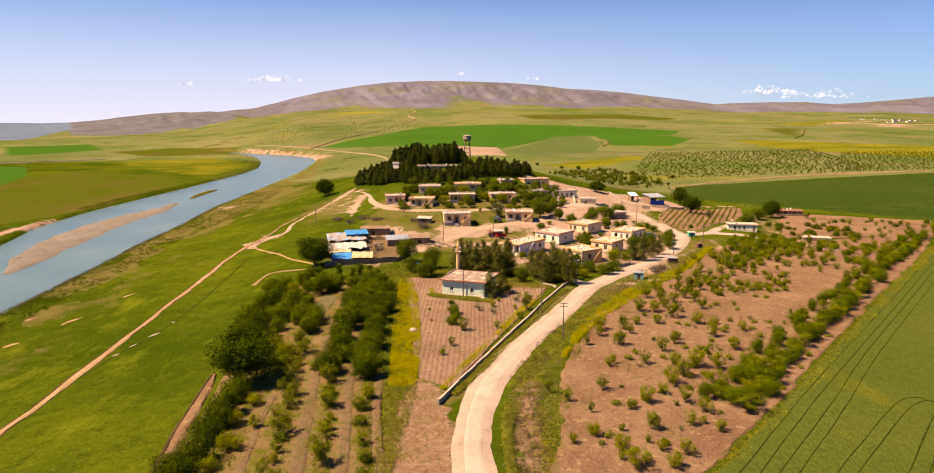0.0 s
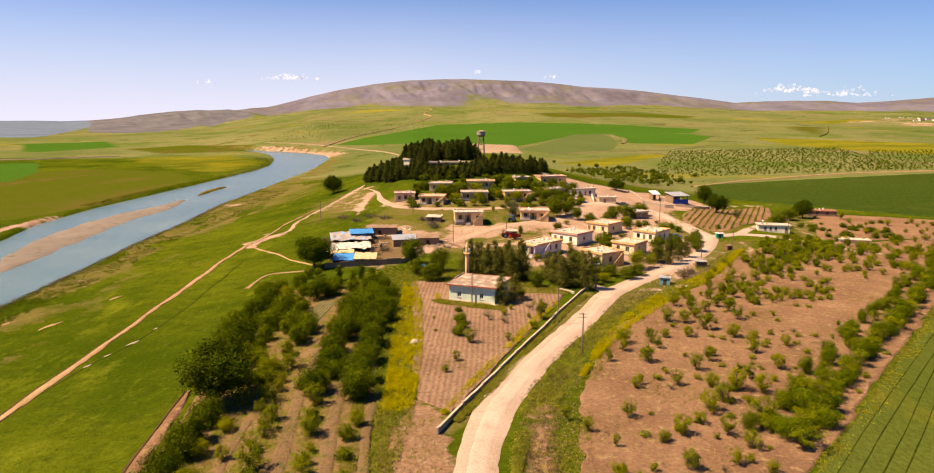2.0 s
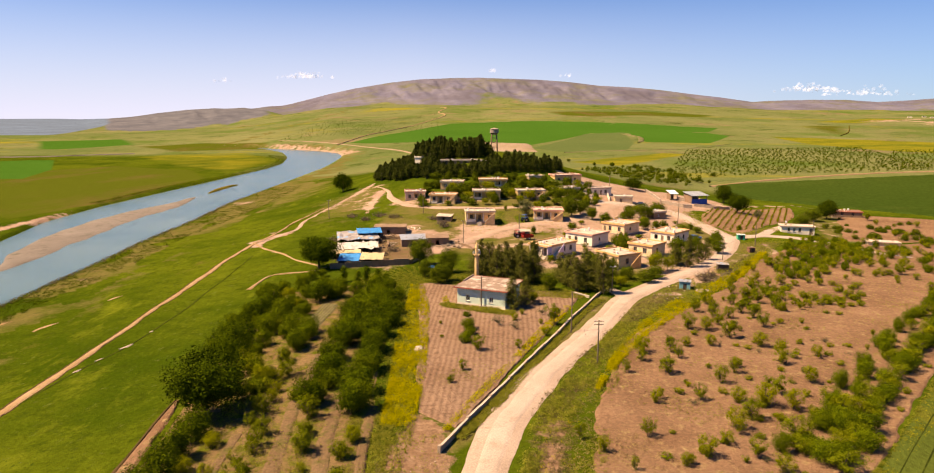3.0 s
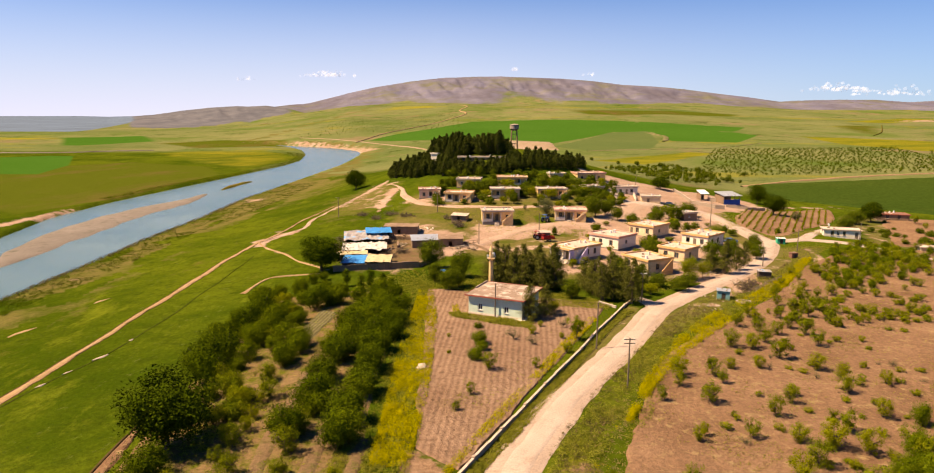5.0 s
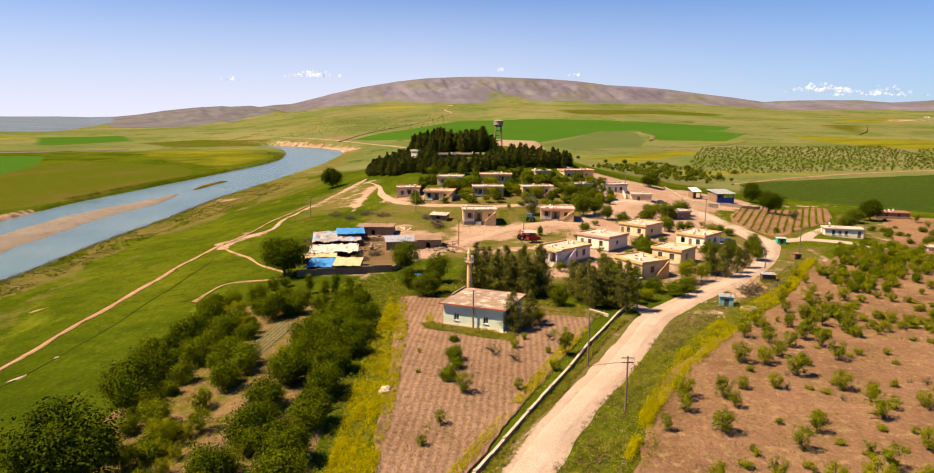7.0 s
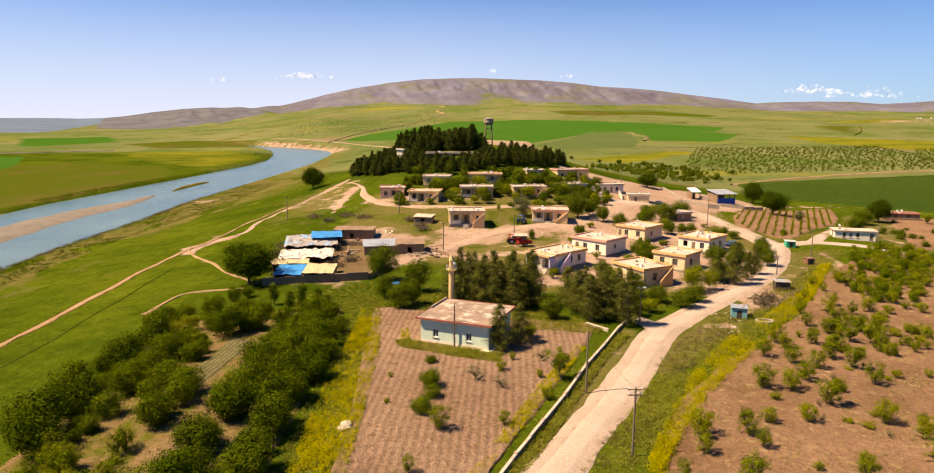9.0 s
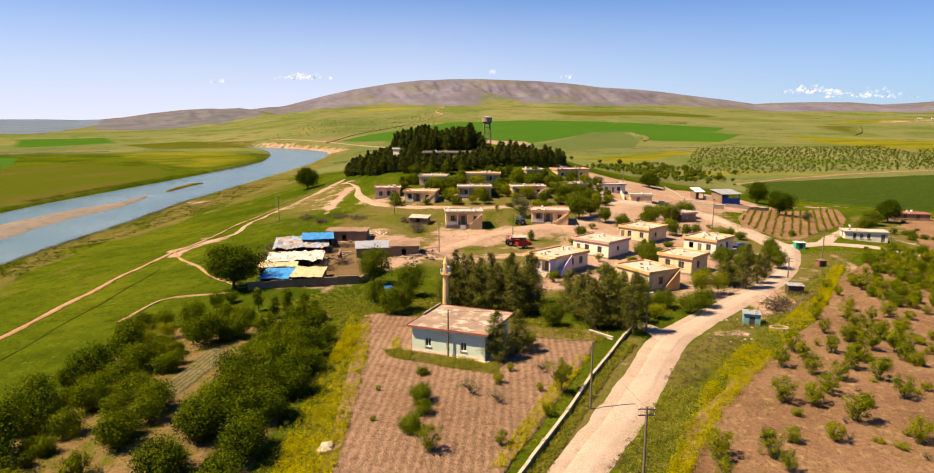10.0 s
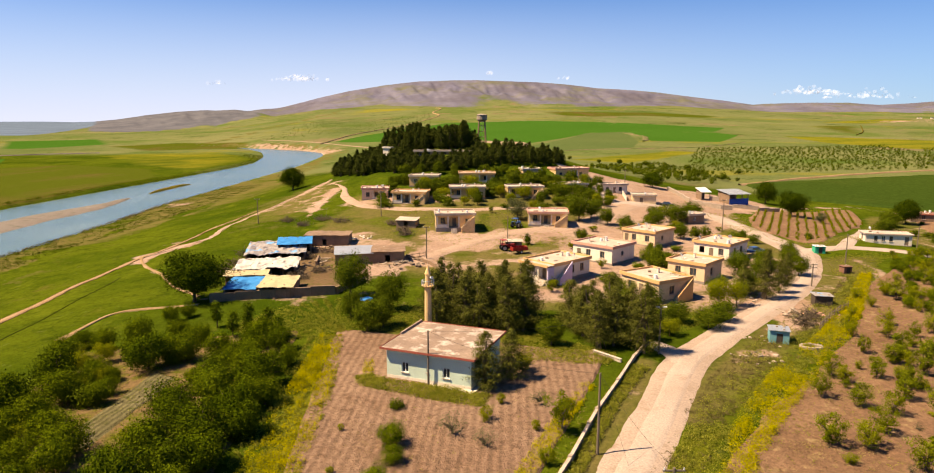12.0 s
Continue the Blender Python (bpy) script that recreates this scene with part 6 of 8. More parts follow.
def window_in(parent, along_x, u0, u1, at, z0, z1, name="window", frame_mat=None, depth=0.12):
    """A glazed window with frame, bar and sill, set back in its opening."""
    frame_mat = frame_mat or WHITE_PAINT

    def piece(bm, a, b, lo, hi, front, back):
        if along_x:
            add_box(bm, a, b, at + front, at + back, lo, hi)
        else:
            add_box(bm, at + front, at + back, a, b, lo, hi)
        return bm

    w = part(name, piece(bmesh.new(), u0, u1, z0, z1, depth + 0.05, depth + 0.07), GLASS, parent, "dark window glass")
    bm = bmesh.new()
    t = 0.07
    piece(bm, u0, u0 + t, z0, z1, depth, depth + 0.09)
    piece(bm, u1 - t, u1, z0, z1, depth, depth + 0.09)
    piece(bm, u0 + t, u1 - t, z0, z0 + t, depth, depth + 0.09)
    piece(bm, u0 + t, u1 - t, z1 - t, z1, depth, depth + 0.09)
    piece(bm, (u0 + u1) / 2 - t / 2, (u0 + u1) / 2 + t / 2, z0 + t, z1 - t, depth, depth + 0.09)
    part("window_frame", bm, frame_mat, w)
    part("window_sill", piece(bmesh.new(), u0 - 0.08, u1 + 0.08, z0 - 0.1, z0 - 0.004, -0.1, depth), CONCRETE, w)
    return w


def door_in(parent, along_x, u0, u1, at, z0, z1, material):
    d = part("door", box(u0, u1, at + 0.1, at + 0.16, z0, z1) if along_x else box(at + 0.1, at + 0.16, u0, u1, z0, z1), material, parent, "painted house door")
    bm = rod((u1 - 0.15, at + 0.04, z0 + 1.0), (u1 - 0.15, at + 0.1, z0 + 1.0), 0.03, 0.03, 6) if along_x else rod((at + 0.04, u1 - 0.15, z0 + 1.0), (at + 0.1, u1 - 0.15, z0 + 1.0), 0.03, 0.03, 6)
    part("door_handle", bm, STEEL, d)


def dish(parent, x, y, z, turn, r=0.45):
    """Satellite dish on a short mast."""
    d = part("satellite_dish", rod((x, y, z), (x, y, z + 0.7), 0.03, 0.03, 6), STEEL, parent, "white satellite dish")
    bm = bmesh.new()
    m = pose(x, y, z + 0.75, 62, 0, turn)
    bmesh.ops.create_cone(bm, cap_ends=False, segments=14, radius1=r, radius2=r * 0.35, depth=0.16, matrix=m)
    made = bmesh.ops.create_circle(bm, cap_ends=True, segments=14, radius=r * 0.35, matrix=m @ Matrix.Translation((0, 0, 0.08)))
    part("dish_bowl", bm, WHITE_PAINT, d)


def house(x, y, turn, sx, sy, h, wall, band, label, south=(), west=(), porch=None, raise_by=0.45, group="village houses", band_h=0.58, dishes=(), stack=True, stairs=True, accent=None, roof_mat=None, outside_stair=False, stair_at=None, stair_mat=None):
    """Flat-roofed house. Its nearest corner stands at x, y; the local x axis runs along its front. south and west: openings
    (from, to, low, high, kind). porch: the stretch of the front set back behind columns."""
    base = min(gz(x, y), gz(x + math.cos(radians(turn)) * sx, y + math.sin(radians(turn)) * sx), gz(x - math.sin(radians(turn)) * sy, y + math.cos(radians(turn)) * sy)) - 0.1
    ob = thing("house", pose(x, y, base, 0, 0, turn), label, "house", group)
    f, top = raise_by + 0.1, h
    part("plinth", box(-0.06, sx + 0.06, -0.06, sy + 0.06, -0.8, f), PLINTH, ob, "grey stone plinth")
    gap = lambda ops: [(a, b, f + lo, f + hi) for a, b, lo, hi, k in ops]
    deep = 1.7
    bm = bmesh.new()
    if porch:
        a, b = porch
        front = [o for o in south if o[1] <= a or o[0] >= b]
        back = [o for o in south if not (o[1] <= a or o[0] >= b)]
        if a > 0.3:
            part("wall", wall_run(bmesh.new(), True, 0, a, 0, f, top, gap([o for o in front if o[1] <= a])), wall, ob)
        if b < sx - 0.3:
            part("wall", wall_run(bmesh.new(), True, b, sx, 0, f, top, gap([o for o in front if o[0] >= b])), wall, ob)
        part("wall", wall_run(bmesh.new(), True, a + 0.02, b - 0.02, deep, f, top, gap(back)), accent or wall, ob, "wall at the back of the porch")
        for c in (a + 0.16, (a + b) / 2, b - 0.16):
            part("column", box(c - 0.14, c + 0.14, 0.02, 0.3, f, top - 0.35, 0.02), WALL_WHITE, ob, "white square porch column")
        part("beam", box(a, b, 0.0, 0.3, top - 0.35, top), wall, ob)
        part("railing", wall_run(bmesh.new(), True, a + 0.32, (a + b) / 2 - 0.16, 0.06, f, f + 0.8, [], 0.14), WALL_WHITE, ob, "low white porch parapet")
        if a > 0.3:
            part("wall", box(a - 0.25, a - 0.005, 0.26, deep, f, top), wall, ob)
        if b < sx - 0.3:
            part("wall", box(b + 0.005, b + 0.25, 0.26, deep, f, top), wall, ob)
        if stairs and raise_by > 0.3:
            n = max(2, int(f / 0.18))
            c = (a + 3 * b) / 4
            for i in range(n):
                part("step", box(c - 0.7, c + 0.7, -0.3 * (n - i), -0.3 * (n - i - 1) - 0.065, -0.3, f * (i + 1) / (n + 1)), CONCRETE, ob)
    else:
        back = []
        part("wall", wall_run(bm, True, 0, sx, 0, f, top, gap(south)), wall, ob)
    part("wall", wall_run(bmesh.new(), False, deep if porch and porch[0] < 0.3 else 0.255, sy - 0.255, 0, f, top, gap(west)), wall, ob)
    part("wall", wall_run(bmesh.new(), False, 0.255 if not porch or porch[1] < sx - 0.3 else deep, sy - 0.255, sx - 0.25, f, top, []), wall, ob)
    part("wall", wall_run(bmesh.new(), True, 0, sx, sy - 0.25, f, top, []), wall, ob)
    # ceiling coloured dark, the shade of porch and rooms painted in
    part("ceiling", box(0.26, sx - 0.26, 0.31, sy - 0.26, top - 0.2, top - 0.005), DARK_AND_SHADE, ob)
    for a, b, lo, hi, k in (*south, *west):
        is_south = (a, b, lo, hi, k) in south
        at = (deep if (a, b, lo, hi, k) in back else 0) if is_south else 0
        if k == "w":
            window_in(ob, is_south, a, b, at, f + lo, f + hi, frame_mat=WOOD if (a * 10) % 2 < 1 else WHITE_PAINT)
        else:
            door_in(ob, is_south, a, b, at, f + lo, f + hi, WOOD)
    e = 0.28
    roof = part("roof", box(-e, sx + e, -e, sy + e, top + 0.004, top + 0.2), roof_mat or ROOF_SLAB, ob, "flat pale concrete roof")
    for x0, x1, y0, y1 in ((-e - 0.03, sx + e + 0.03, -e - 0.03, -e + 0.14), (-e - 0.03, sx + e + 0.03, sy + e - 0.14, sy + e + 0.03), (-e - 0.03, -e + 0.14, -e + 0.142, sy + e - 0.142), (sx + e - 0.14, sx + e + 0.03, -e + 0.142, sy + e - 0.142)):
        part("fascia", box(x0, x1, y0, y1, top - 0.06, top - 0.06 + band_h, 0.015), band, ob, "painted parapet band round the roof")
    if stack:
        c = part("chimney", box(sx * 0.7, sx * 0.7 + 0.4, sy * 0.6, sy * 0.6 + 0.4, top + 0.2, top + 0.95, 0.02), WALL_WHITE, ob)
        part("chimney_cap", box(sx * 0.7 - 0.06, sx * 0.7 + 0.46, sy * 0.6 - 0.06, sy * 0.6 + 0.46, top + 0.95, top + 1.03), CONCRETE, c)
    if outside_stair:
        n, q0 = 12, (sx - 3.4 if stair_at is None else stair_at)
        for i in range(n):
            part("stair_step", box(q0 + 0.27 * i, q0 + 0.27 * (i + 1) - 0.004, -1.0, -0.065, 0.0, f + (top - f) * (i + 1) / n * 0.9), wall, ob)
        bm = bmesh.new()
        q = [(q0 - 0.1, 0.85), (q0 - 0.1, 1.25), (q0 + 3.25, top + 0.55), (q0 + 3.25, top + 0.15)] if stair_mat is None else [(q0 - 0.1, -0.2), (q0 - 0.1, 1.1), (q0 + 3.25, top + 0.5), (q0 + 3.25, -0.2)]
        vs = [bm.verts.new((a, b, z)) for b in (-1.15, -1.01) for a, z in q]
        for fc in ((0, 1, 2, 3), (7, 6, 5, 4), (0, 4, 5, 1), (1, 5, 6, 2), (2, 6, 7, 3), (3, 7, 4, 0)):
            bm.faces.new([vs[j] for j in fc])
        bmesh.ops.recalc_face_normals(bm, faces=bm.faces)
        part("stair_parapet", bm, stair_mat or WALL_CREAM, ob, "sloping pale parapet of the outside stair")
    # odds and ends left on the flat roof
    pick = np.random.default_rng(int(abs(x * 31 + y * 17)))
    for i in range(int(sx * sy / 11)):
        a, b = pick.uniform(0.4, sx - 0.9), pick.uniform(0.4, sy - 0.9)
        kind = pick.integers(0, 4)
        if kind == 0:
            part("roof_tank", rod((a, b, top + 0.2), (a, b, top + 0.2 + pick.uniform(0.5, 0.9)), 0.32, 0.3, 10), WHITE_PAINT, ob, "white water barrel")
        else:
            q = part("roof_clutter", box(-pick.uniform(0.15, 0.6), pick.uniform(0.15, 0.6), -0.15, pick.uniform(0.1, 0.5), 0, pick.uniform(0.06, 0.3), 0.02), (WOOD, STONE, WALL_WHITE)[kind - 1], ob, "odds and ends on the roof")
            q.matrix_basis = pose(a, b, top + 0.204, 0, 0, pick.uniform(0, 180))
    for i, (dx, dy) in enumerate(dishes):
        dish(ob, dx, dy, top + 0.2, 40 + 25 * i)
    return ob


W = lambda a, lo=0.8, w=1.1, hi=1.4: (a, a + w, lo, lo + hi, "w")
D = lambda a: (a, a + 0.95, 0.02, 2.1, "d")
house(15.6, 156.6, 42, 10.2, 7.0, 3.5, WALL_WHITE, BAND_ORANGE, "white house with lilac gable, orange roof band and open porch", (W(4.6), W(7.4)), (D(1.9), W(4.6)), None, 0.7, dishes=((8, 2),), accent=WALL_LILAC, outside_stair=True, stair_at=0.5, stair_mat=WALL_LILAC)
house(29.2, 171.6, 45, 8.4, 9.6, 3.5, WALL_WHITE, BAND_PINK, "white single-storey house with a salmon roof band", (W(3.4, 1.2, 0.9, 0.9),), (W(1.8), W(5.2), D(7.6)), None, 0.4, dishes=((2, 7),))
house(42.6, 189, 45, 8.8, 8.2, 3.4, WALL_CREAM, BAND_ORANGE, "cream house with orange roof band and roof dishes", (W(3.0, 1.0, 0.9, 1.0),), (W(1.4), W(4.8), D(6.8)), None, 0.4, dishes=((5, 5), (4, 6.5), (6.5, 6)))
house(54.4, 175.8, 45, 9.0, 7.8, 3.4, WALL_WHITE, BAND_ORANGE, "white house with a wide orange roof band", (W(2.2), W(5.4)), (W(1.2), D(3.4), W(5.4)), None, 0.4, dishes=((1, 7), (6, 5), (7, 3)))
house(42.9, 157.5, 46, 7.2, 7.2, 3.4, WALL_CREAM, BAND_ORANGE, "cream house with an orange band and cluttered flat roof", (W(2.4),), (W(1.6, 0.8, 1.2), W(4.6)), None, 0.4, dishes=((2, 5.5), (3, 6)))
house(31.0, 144.6, 30, 7.2, 8.6, 3.4, WALL_CREAM, BAND_ORANGE, "house with orange-painted upper wall half hidden by pines", (W(2.4),), (W(1.4), D(3.6), W(6)), None, 0.4, accent=BAND_ORANGE, outside_stair=True, stair_at=3.4, stair_mat=BAND_ORANGE)
house(99.8, 204.6, -14, 10.4, 4.6, 3.0, WALL_WHITE, ROOF_SLAB, "long cream house with a row of windows and stained roof", (W(2.0, 0.9, 0.8, 1.3), W(3.7, 0.9, 0.8, 1.3), W(5.4, 0.9, 0.8, 1.3), D(8.8)), (W(2),), None, 0.3, band_h=0.3, dishes=((2.2, 4.2),), stack=False, roof_mat=ROOF_SLAB)
house(144, 254, -14, 11, 6, 2.6, WALL_MUD, BAND_RED, "low farm building with a dull red roof", (W(3), W(7)), (), None, 0.2, band_h=0.3, stack=False, roof_mat=TILE_RED)
house(121, 190, -16, 9, 3.5, 1.9, WALL_CREAM, CONCRETE, "low unfinished pale stone outbuilding", (D(2),), (), None, 0.1, band_h=0.25, stack=False)
house(-32, 242.5, 6, 8.0, 7.5, 3.4, WALL_PINK, BAND_PINK, "pink house with salmon roof band on the mound", (W(1.2), D(3.8), W(5.6)), (W(2.4),), (3.2, 7.7), 0.3, outside_stair=True)
house(-22, 234.6, -6, 10, 7, 3.4, WALL_OCHRE, BAND_ORANGE, "sand-coloured house with a columned porch on the mound", (W(1.0), D(3.6), W(6.8)), (), (0.1, 5.6), 0.4, outside_stair=True)
house(-5, 237.5, 2, 10.4, 7, 3.5, WALL_OCHRE, CONCRETE, "cream house with pale roof behind its garden", (W(2), D(5), W(7)), (), (0.1, 6.2), 0.4)
house(-7.6, 202.6, 5, 9.6, 7, 4.3, WALL_OCHRE, CONCRETE, "raised cream house with front steps and columned porch", (W(1.2), D(4.1), W(7.2)), (W(2),), (0.1, 5.8), 1.1, outside_stair=True)
house(-18.5, 254, -5, 9.2, 7, 3.4, WALL_OCHRE, CONCRETE, "pale flat-roofed house among trees", (W(1.5), D(4), W(6)), (), None, 0.4)
house(-2.5, 255, 0, 11.5, 7, 3.4, WALL_OCHRE, BAND_ORANGE, "cream house with overgrown garden on the slope", (W(2), D(5), W(8)), (), (6.4, 11.3), 0.4)
house(12.6, 240.5, 6, 10.6, 7, 3.5, WALL_OCHRE, CONCRETE, "cream house with deep shaded porch and steps", (W(1.2), D(4.4), W(7.6)), (), (0.1, 6.6), 0.6, outside_stair=True)
house(15.8, 209.5, -4, 10, 7.5, 3.8, WALL_OCHRE, BAND_PINK, "cream house above the lane with porch and hedge", (W(1.2), D(4.0), W(7)), (), (0.1, 6.0), 0.8, dishes=((3, 3),), outside_stair=True)
house(19, 266, 8, 6.4, 6, 3.2, WALL_PINK, CONCRETE, "small pink house under the pines", (W(1), D(3.4)), (), None, 0.3)
house(31.5, 277, 14, 12.5, 7.5, 3.8, WALL_OCHRE, BAND_PINK, "wide cream house with a pink roof band", (W(1.4), W(4), D(6.4), W(9)), (), (5.8, 8.4), 0.5)
house(28, 251.5, 12, 11, 6.5, 3.2, WALL_OCHRE, CONCRETE, "low cream house with a long flat roof", (W(1.4), D(4), W(7)), (), None, 0.3)
house(45, 262, 10, 9, 6, 3.2, WALL_WHITE, CONCRETE, "white house at the end of the village", (W(1.4), D(4), W(6)), (), None, 0.3)
house(52.5, 249.5, -8, 7, 6, 3.0, WALL_CREAM, CONCRETE, "walled cream outbuilding by the lane", (D(2),), (W(2),), None, 0.2, stack=False)
house(60.5, 220, 20, 5, 4.5, 2.6, WALL_MUD, CONCRETE, "small grey-brown outbuilding beside the lane", (W(1.5, 1.0, 0.8, 0.8),), (D(1),), None, 0.15, stack=False)
house(-20, 294, 0, 22, 6, 2.6, WALL_MUD, CONCRETE, "long grey-roofed building hidden in the pine wood", (W(2), W(5), W(8), W(11), W(14), W(17), W(20)), (), None, 0.3, stack=False, roof_mat=STONE)
house(-33, 304, -20, 3.2, 3.2, 5.2, WALL_WHITE, WALL_WHITE, "small white block house in the pines", (W(1.6, 1, 0.8, 0.8),), (), None, 0.3, stack=False)


def porch_gable():
    """Open porch with steps and a lilac side wall before the white house."""
    ob = thing("porch", pose(15.6, 156.6, gz(15.6, 156.6), 0, 0, 42), "white columned porch with lilac wall and steps", "porch")
    part("floor_slab", box(-1.9, -0.07, 0.0, 6.6, -0.3, 0.72), CONCRETE, ob)
    part("lilac_wall", box(-1.9, -0.32, -0.25, -0.004, 0.4, 3.32), WALL_LILAC, ob, "smooth lilac end wall")
    for yy in (2.2, 4.4, 6.4):
        part("column", box(-1.85, -1.57, yy - 0.14, yy + 0.14, 0.724, 3.2, 0.02), WALL_WHITE, ob)
    part("beam", box(-1.9, -1.55, 0.0, 6.6, 3.204, 3.5), WALL_WHITE, ob)
    part("roof_slab", box(-2.1, -0.32, -0.3, 6.8, 3.504, 3.66), ROOF_SLAB, ob)
    part("fascia", box(-2.2, -2.104, -0.3, 6.8, 3.42, 3.86), BAND_ORANGE, ob)
    part("railing", box(-1.86, -1.74, 2.35, 4.25, 0.724, 1.45), WALL_WHITE, ob)
    for i in range(3):
        part("step", box(-2.2 - 0.3 * i, -1.905 - 0.3 * i, 0.4, 2.0, -0.3, 0.54 - 0.18 * i), CONCRETE, ob)


porch_gable()


def mosque():
    base = 0.05
    ang = math.degrees(math.atan2(-0.37, 0.93))
    ob = thing("mosque", pose(-9.2, 113.0, base, 0, 0, ang), "small pale blue mosque with weathered flat roof", "mosque")
    sx, sy, h = 10.4, 9.7, 3.75
    part("platform", box(-0.75, sx + 0.6, -0.7, sy + 0.3, -0.5, 0.22, 0.03), WALL_WHITE, ob, "white concrete platform")
    wins = [(1.9, 2.75, 1.15, 2.3), (5.0, 5.25, 1.5, 1.9), (7.0, 7.85, 1.15, 2.3)]
    part("wall", wall_run(bmesh.new(), True, 0, sx, 0, 0.22, h, wins, 0.3), WALL_BLUE, ob)
    side = [(2.2, 3.0, 1.15, 2.3), (6.2, 7.0, 1.15, 2.3)]
    part("wall", wall_run(bmesh.new(), False, 0.305, sy - 0.305, 0, 0.22, h, side, 0.3), WALL_BLUE, ob)
    part("wall", wall_run(bmesh.new(), False, 0.305, sy - 0.305, sx - 0.3, 0.22, h, [], 0.3), WALL_BLUE, ob)
    part("wall", wall_run(bmesh.new(), True, 0, sx, sy - 0.3, 0.22, h, [], 0.3), WALL_BLUE, ob)
    part("skirting", box(-0.025, sx + 0.025, -0.03, -0.004, 0.224, 0.62), WALL_WHITE, ob, "white painted base band")
    # ceiling painted in the shade tone for a dark interior
    part("ceiling", box(0.31, sx - 0.31, 0.31, sy - 0.31, h - 0.2, h - 0.01), DARK_AND_SHADE, ob)
    for a, b, lo, hi in wins:
        w = window_in(ob, True, a, b, 0, lo, hi)
    for a, b, lo, hi in side:
        window_in(ob, False, a, b, 0, lo, hi)
    e = 0.55
    part("roof", box(-e, sx + e, -e, sy + e, h + 0.004, h + 0.16), ROOF_PINK, ob, "stained pinkish concrete roof")
    for x0, x1, y0, y1 in ((-e - 0.04, sx + e + 0.04, -e - 0.04, -e - 0.004), (-e - 0.04, sx + e + 0.04, sy + e + 0.004, sy + e + 0.04), (-e - 0.04, -e - 0.004, -e, sy + e), (sx + e + 0.004, sx + e + 0.04, -e, sy + e)):
        part("eave_edge", box(x0, x1, y0, y1, h - 0.02, h + 0.24), BAND_RED, ob, "rust-red painted roof edge")
    part("parapet", box(-e, -e + 0.2, 4.5, sy + e, h + 0.164, h + 0.42), ROOF_PINK, ob)
    part("roof_patch", box(1.0, 2.0, 6, 6.8, h + 0.164, h + 0.2), CONCRETE, ob, "patched roof screed")


def minaret():
    ob = thing("minaret", pose(-5.1, 124.6, gz(-5.1, 124.6)), "slim beige minaret with a balcony and small cone", "minaret")
    part("base", box(-0.7, 0.7, -0.7, 0.7, -0.3, 2.6, 0.04), CONCRETE, ob)
    part("shaft", rod((0, 0, 2.6), (0, 0, 8.2), 0.48, 0.42, 14), WALL_OCHRE, ob)
    bal = part("balcony", rod((0, 0, 7.85), (0, 0, 8.2), 0.45, 0.85, 14), WALL_OCHRE, ob)
    bm = bmesh.new()
    for k in range(14):
        a = 2 * math.pi * k / 14
        add_rod(bm, (0.8 * math.cos(a), 0.8 * math.sin(a), 8.2), (0.8 * math.cos(a), 0.8 * math.sin(a), 8.85), 0.035, 0.035, 5)
        b = 2 * math.pi * (k + 1) / 14
        add_rod(bm, (0.8 * math.cos(a), 0.8 * math.sin(a), 8.85), (0.8 * math.cos(b), 0.8 * math.sin(b), 8.85), 0.035, 0.035, 5)
    part("balustrade", bm, STEEL, bal)
    part("upper_shaft", rod((0, 0, 8.2), (0, 0, 9.7), 0.36, 0.34, 14), WALL_OCHRE, ob)
    part("cone", rod((0, 0, 9.7), (0, 0, 10.9), 0.44, 0.03, 14), WALL_OCHRE, ob)
    part("finial", rod((0, 0, 10.85), (0, 0, 11.3), 0.03, 0.015, 6), STEEL, ob)
    part("loudspeaker", rod((0.3, -0.3, 9.3), (0.6, -0.75, 9.35), 0.06, 0.2, 10), WHITE_PAINT, ob)


def water_tower():
    x, y = 6.5, 336
    ob = thing("water_tower", pose(x, y, gz(x, y)), "concrete water tower on four splayed legs", "water tower")
    for sx in (-1, 1):
        for sy in (-1, 1):
            part("leg", rod((1.75 * sx, 1.75 * sy, -0.6), (1.25 * sx, 1.25 * sy, 9.2), 0.36, 0.3, 8), WALL_MUD, ob, "weathered concrete leg")
    for z, r in ((2.4, 1.6), (4.8, 1.47), (7.2, 1.35)):
        for a, b in (((-1, -1), (1, -1)), ((1, -1), (1, 1)), ((1, 1), (-1, 1)), ((-1, 1), (-1, -1))):
            part("brace", rod((a[0] * r, a[1] * r, z), (b[0] * r, b[1] * r, z), 0.13, 0.13, 6), WALL_MUD, ob)
    part("bowl", rod((0, 0, 8.9), (0, 0, 9.9), 1.4, 2.3, 18), WALL_MUD, ob)
    part("tank", rod((0, 0, 9.9), (0, 0, 11.9), 2.3, 2.3, 18), OLD_CONCRETE, ob, "round weathered concrete tank")
    part("tank_lid", rod((0, 0, 11.9), (0, 0, 12.35), 2.45, 0.8, 18), OLD_CONCRETE, ob)
    bm = bmesh.new()
    for k in range(22):
        add_box(bm, -0.25, 0.25, -2.42, -2.38, 0.2 + 0.45 * k, 0.26 + 0.45 * k)
    part("ladder", bm, STEEL, ob)


mosque()
minaret()
water_tower()


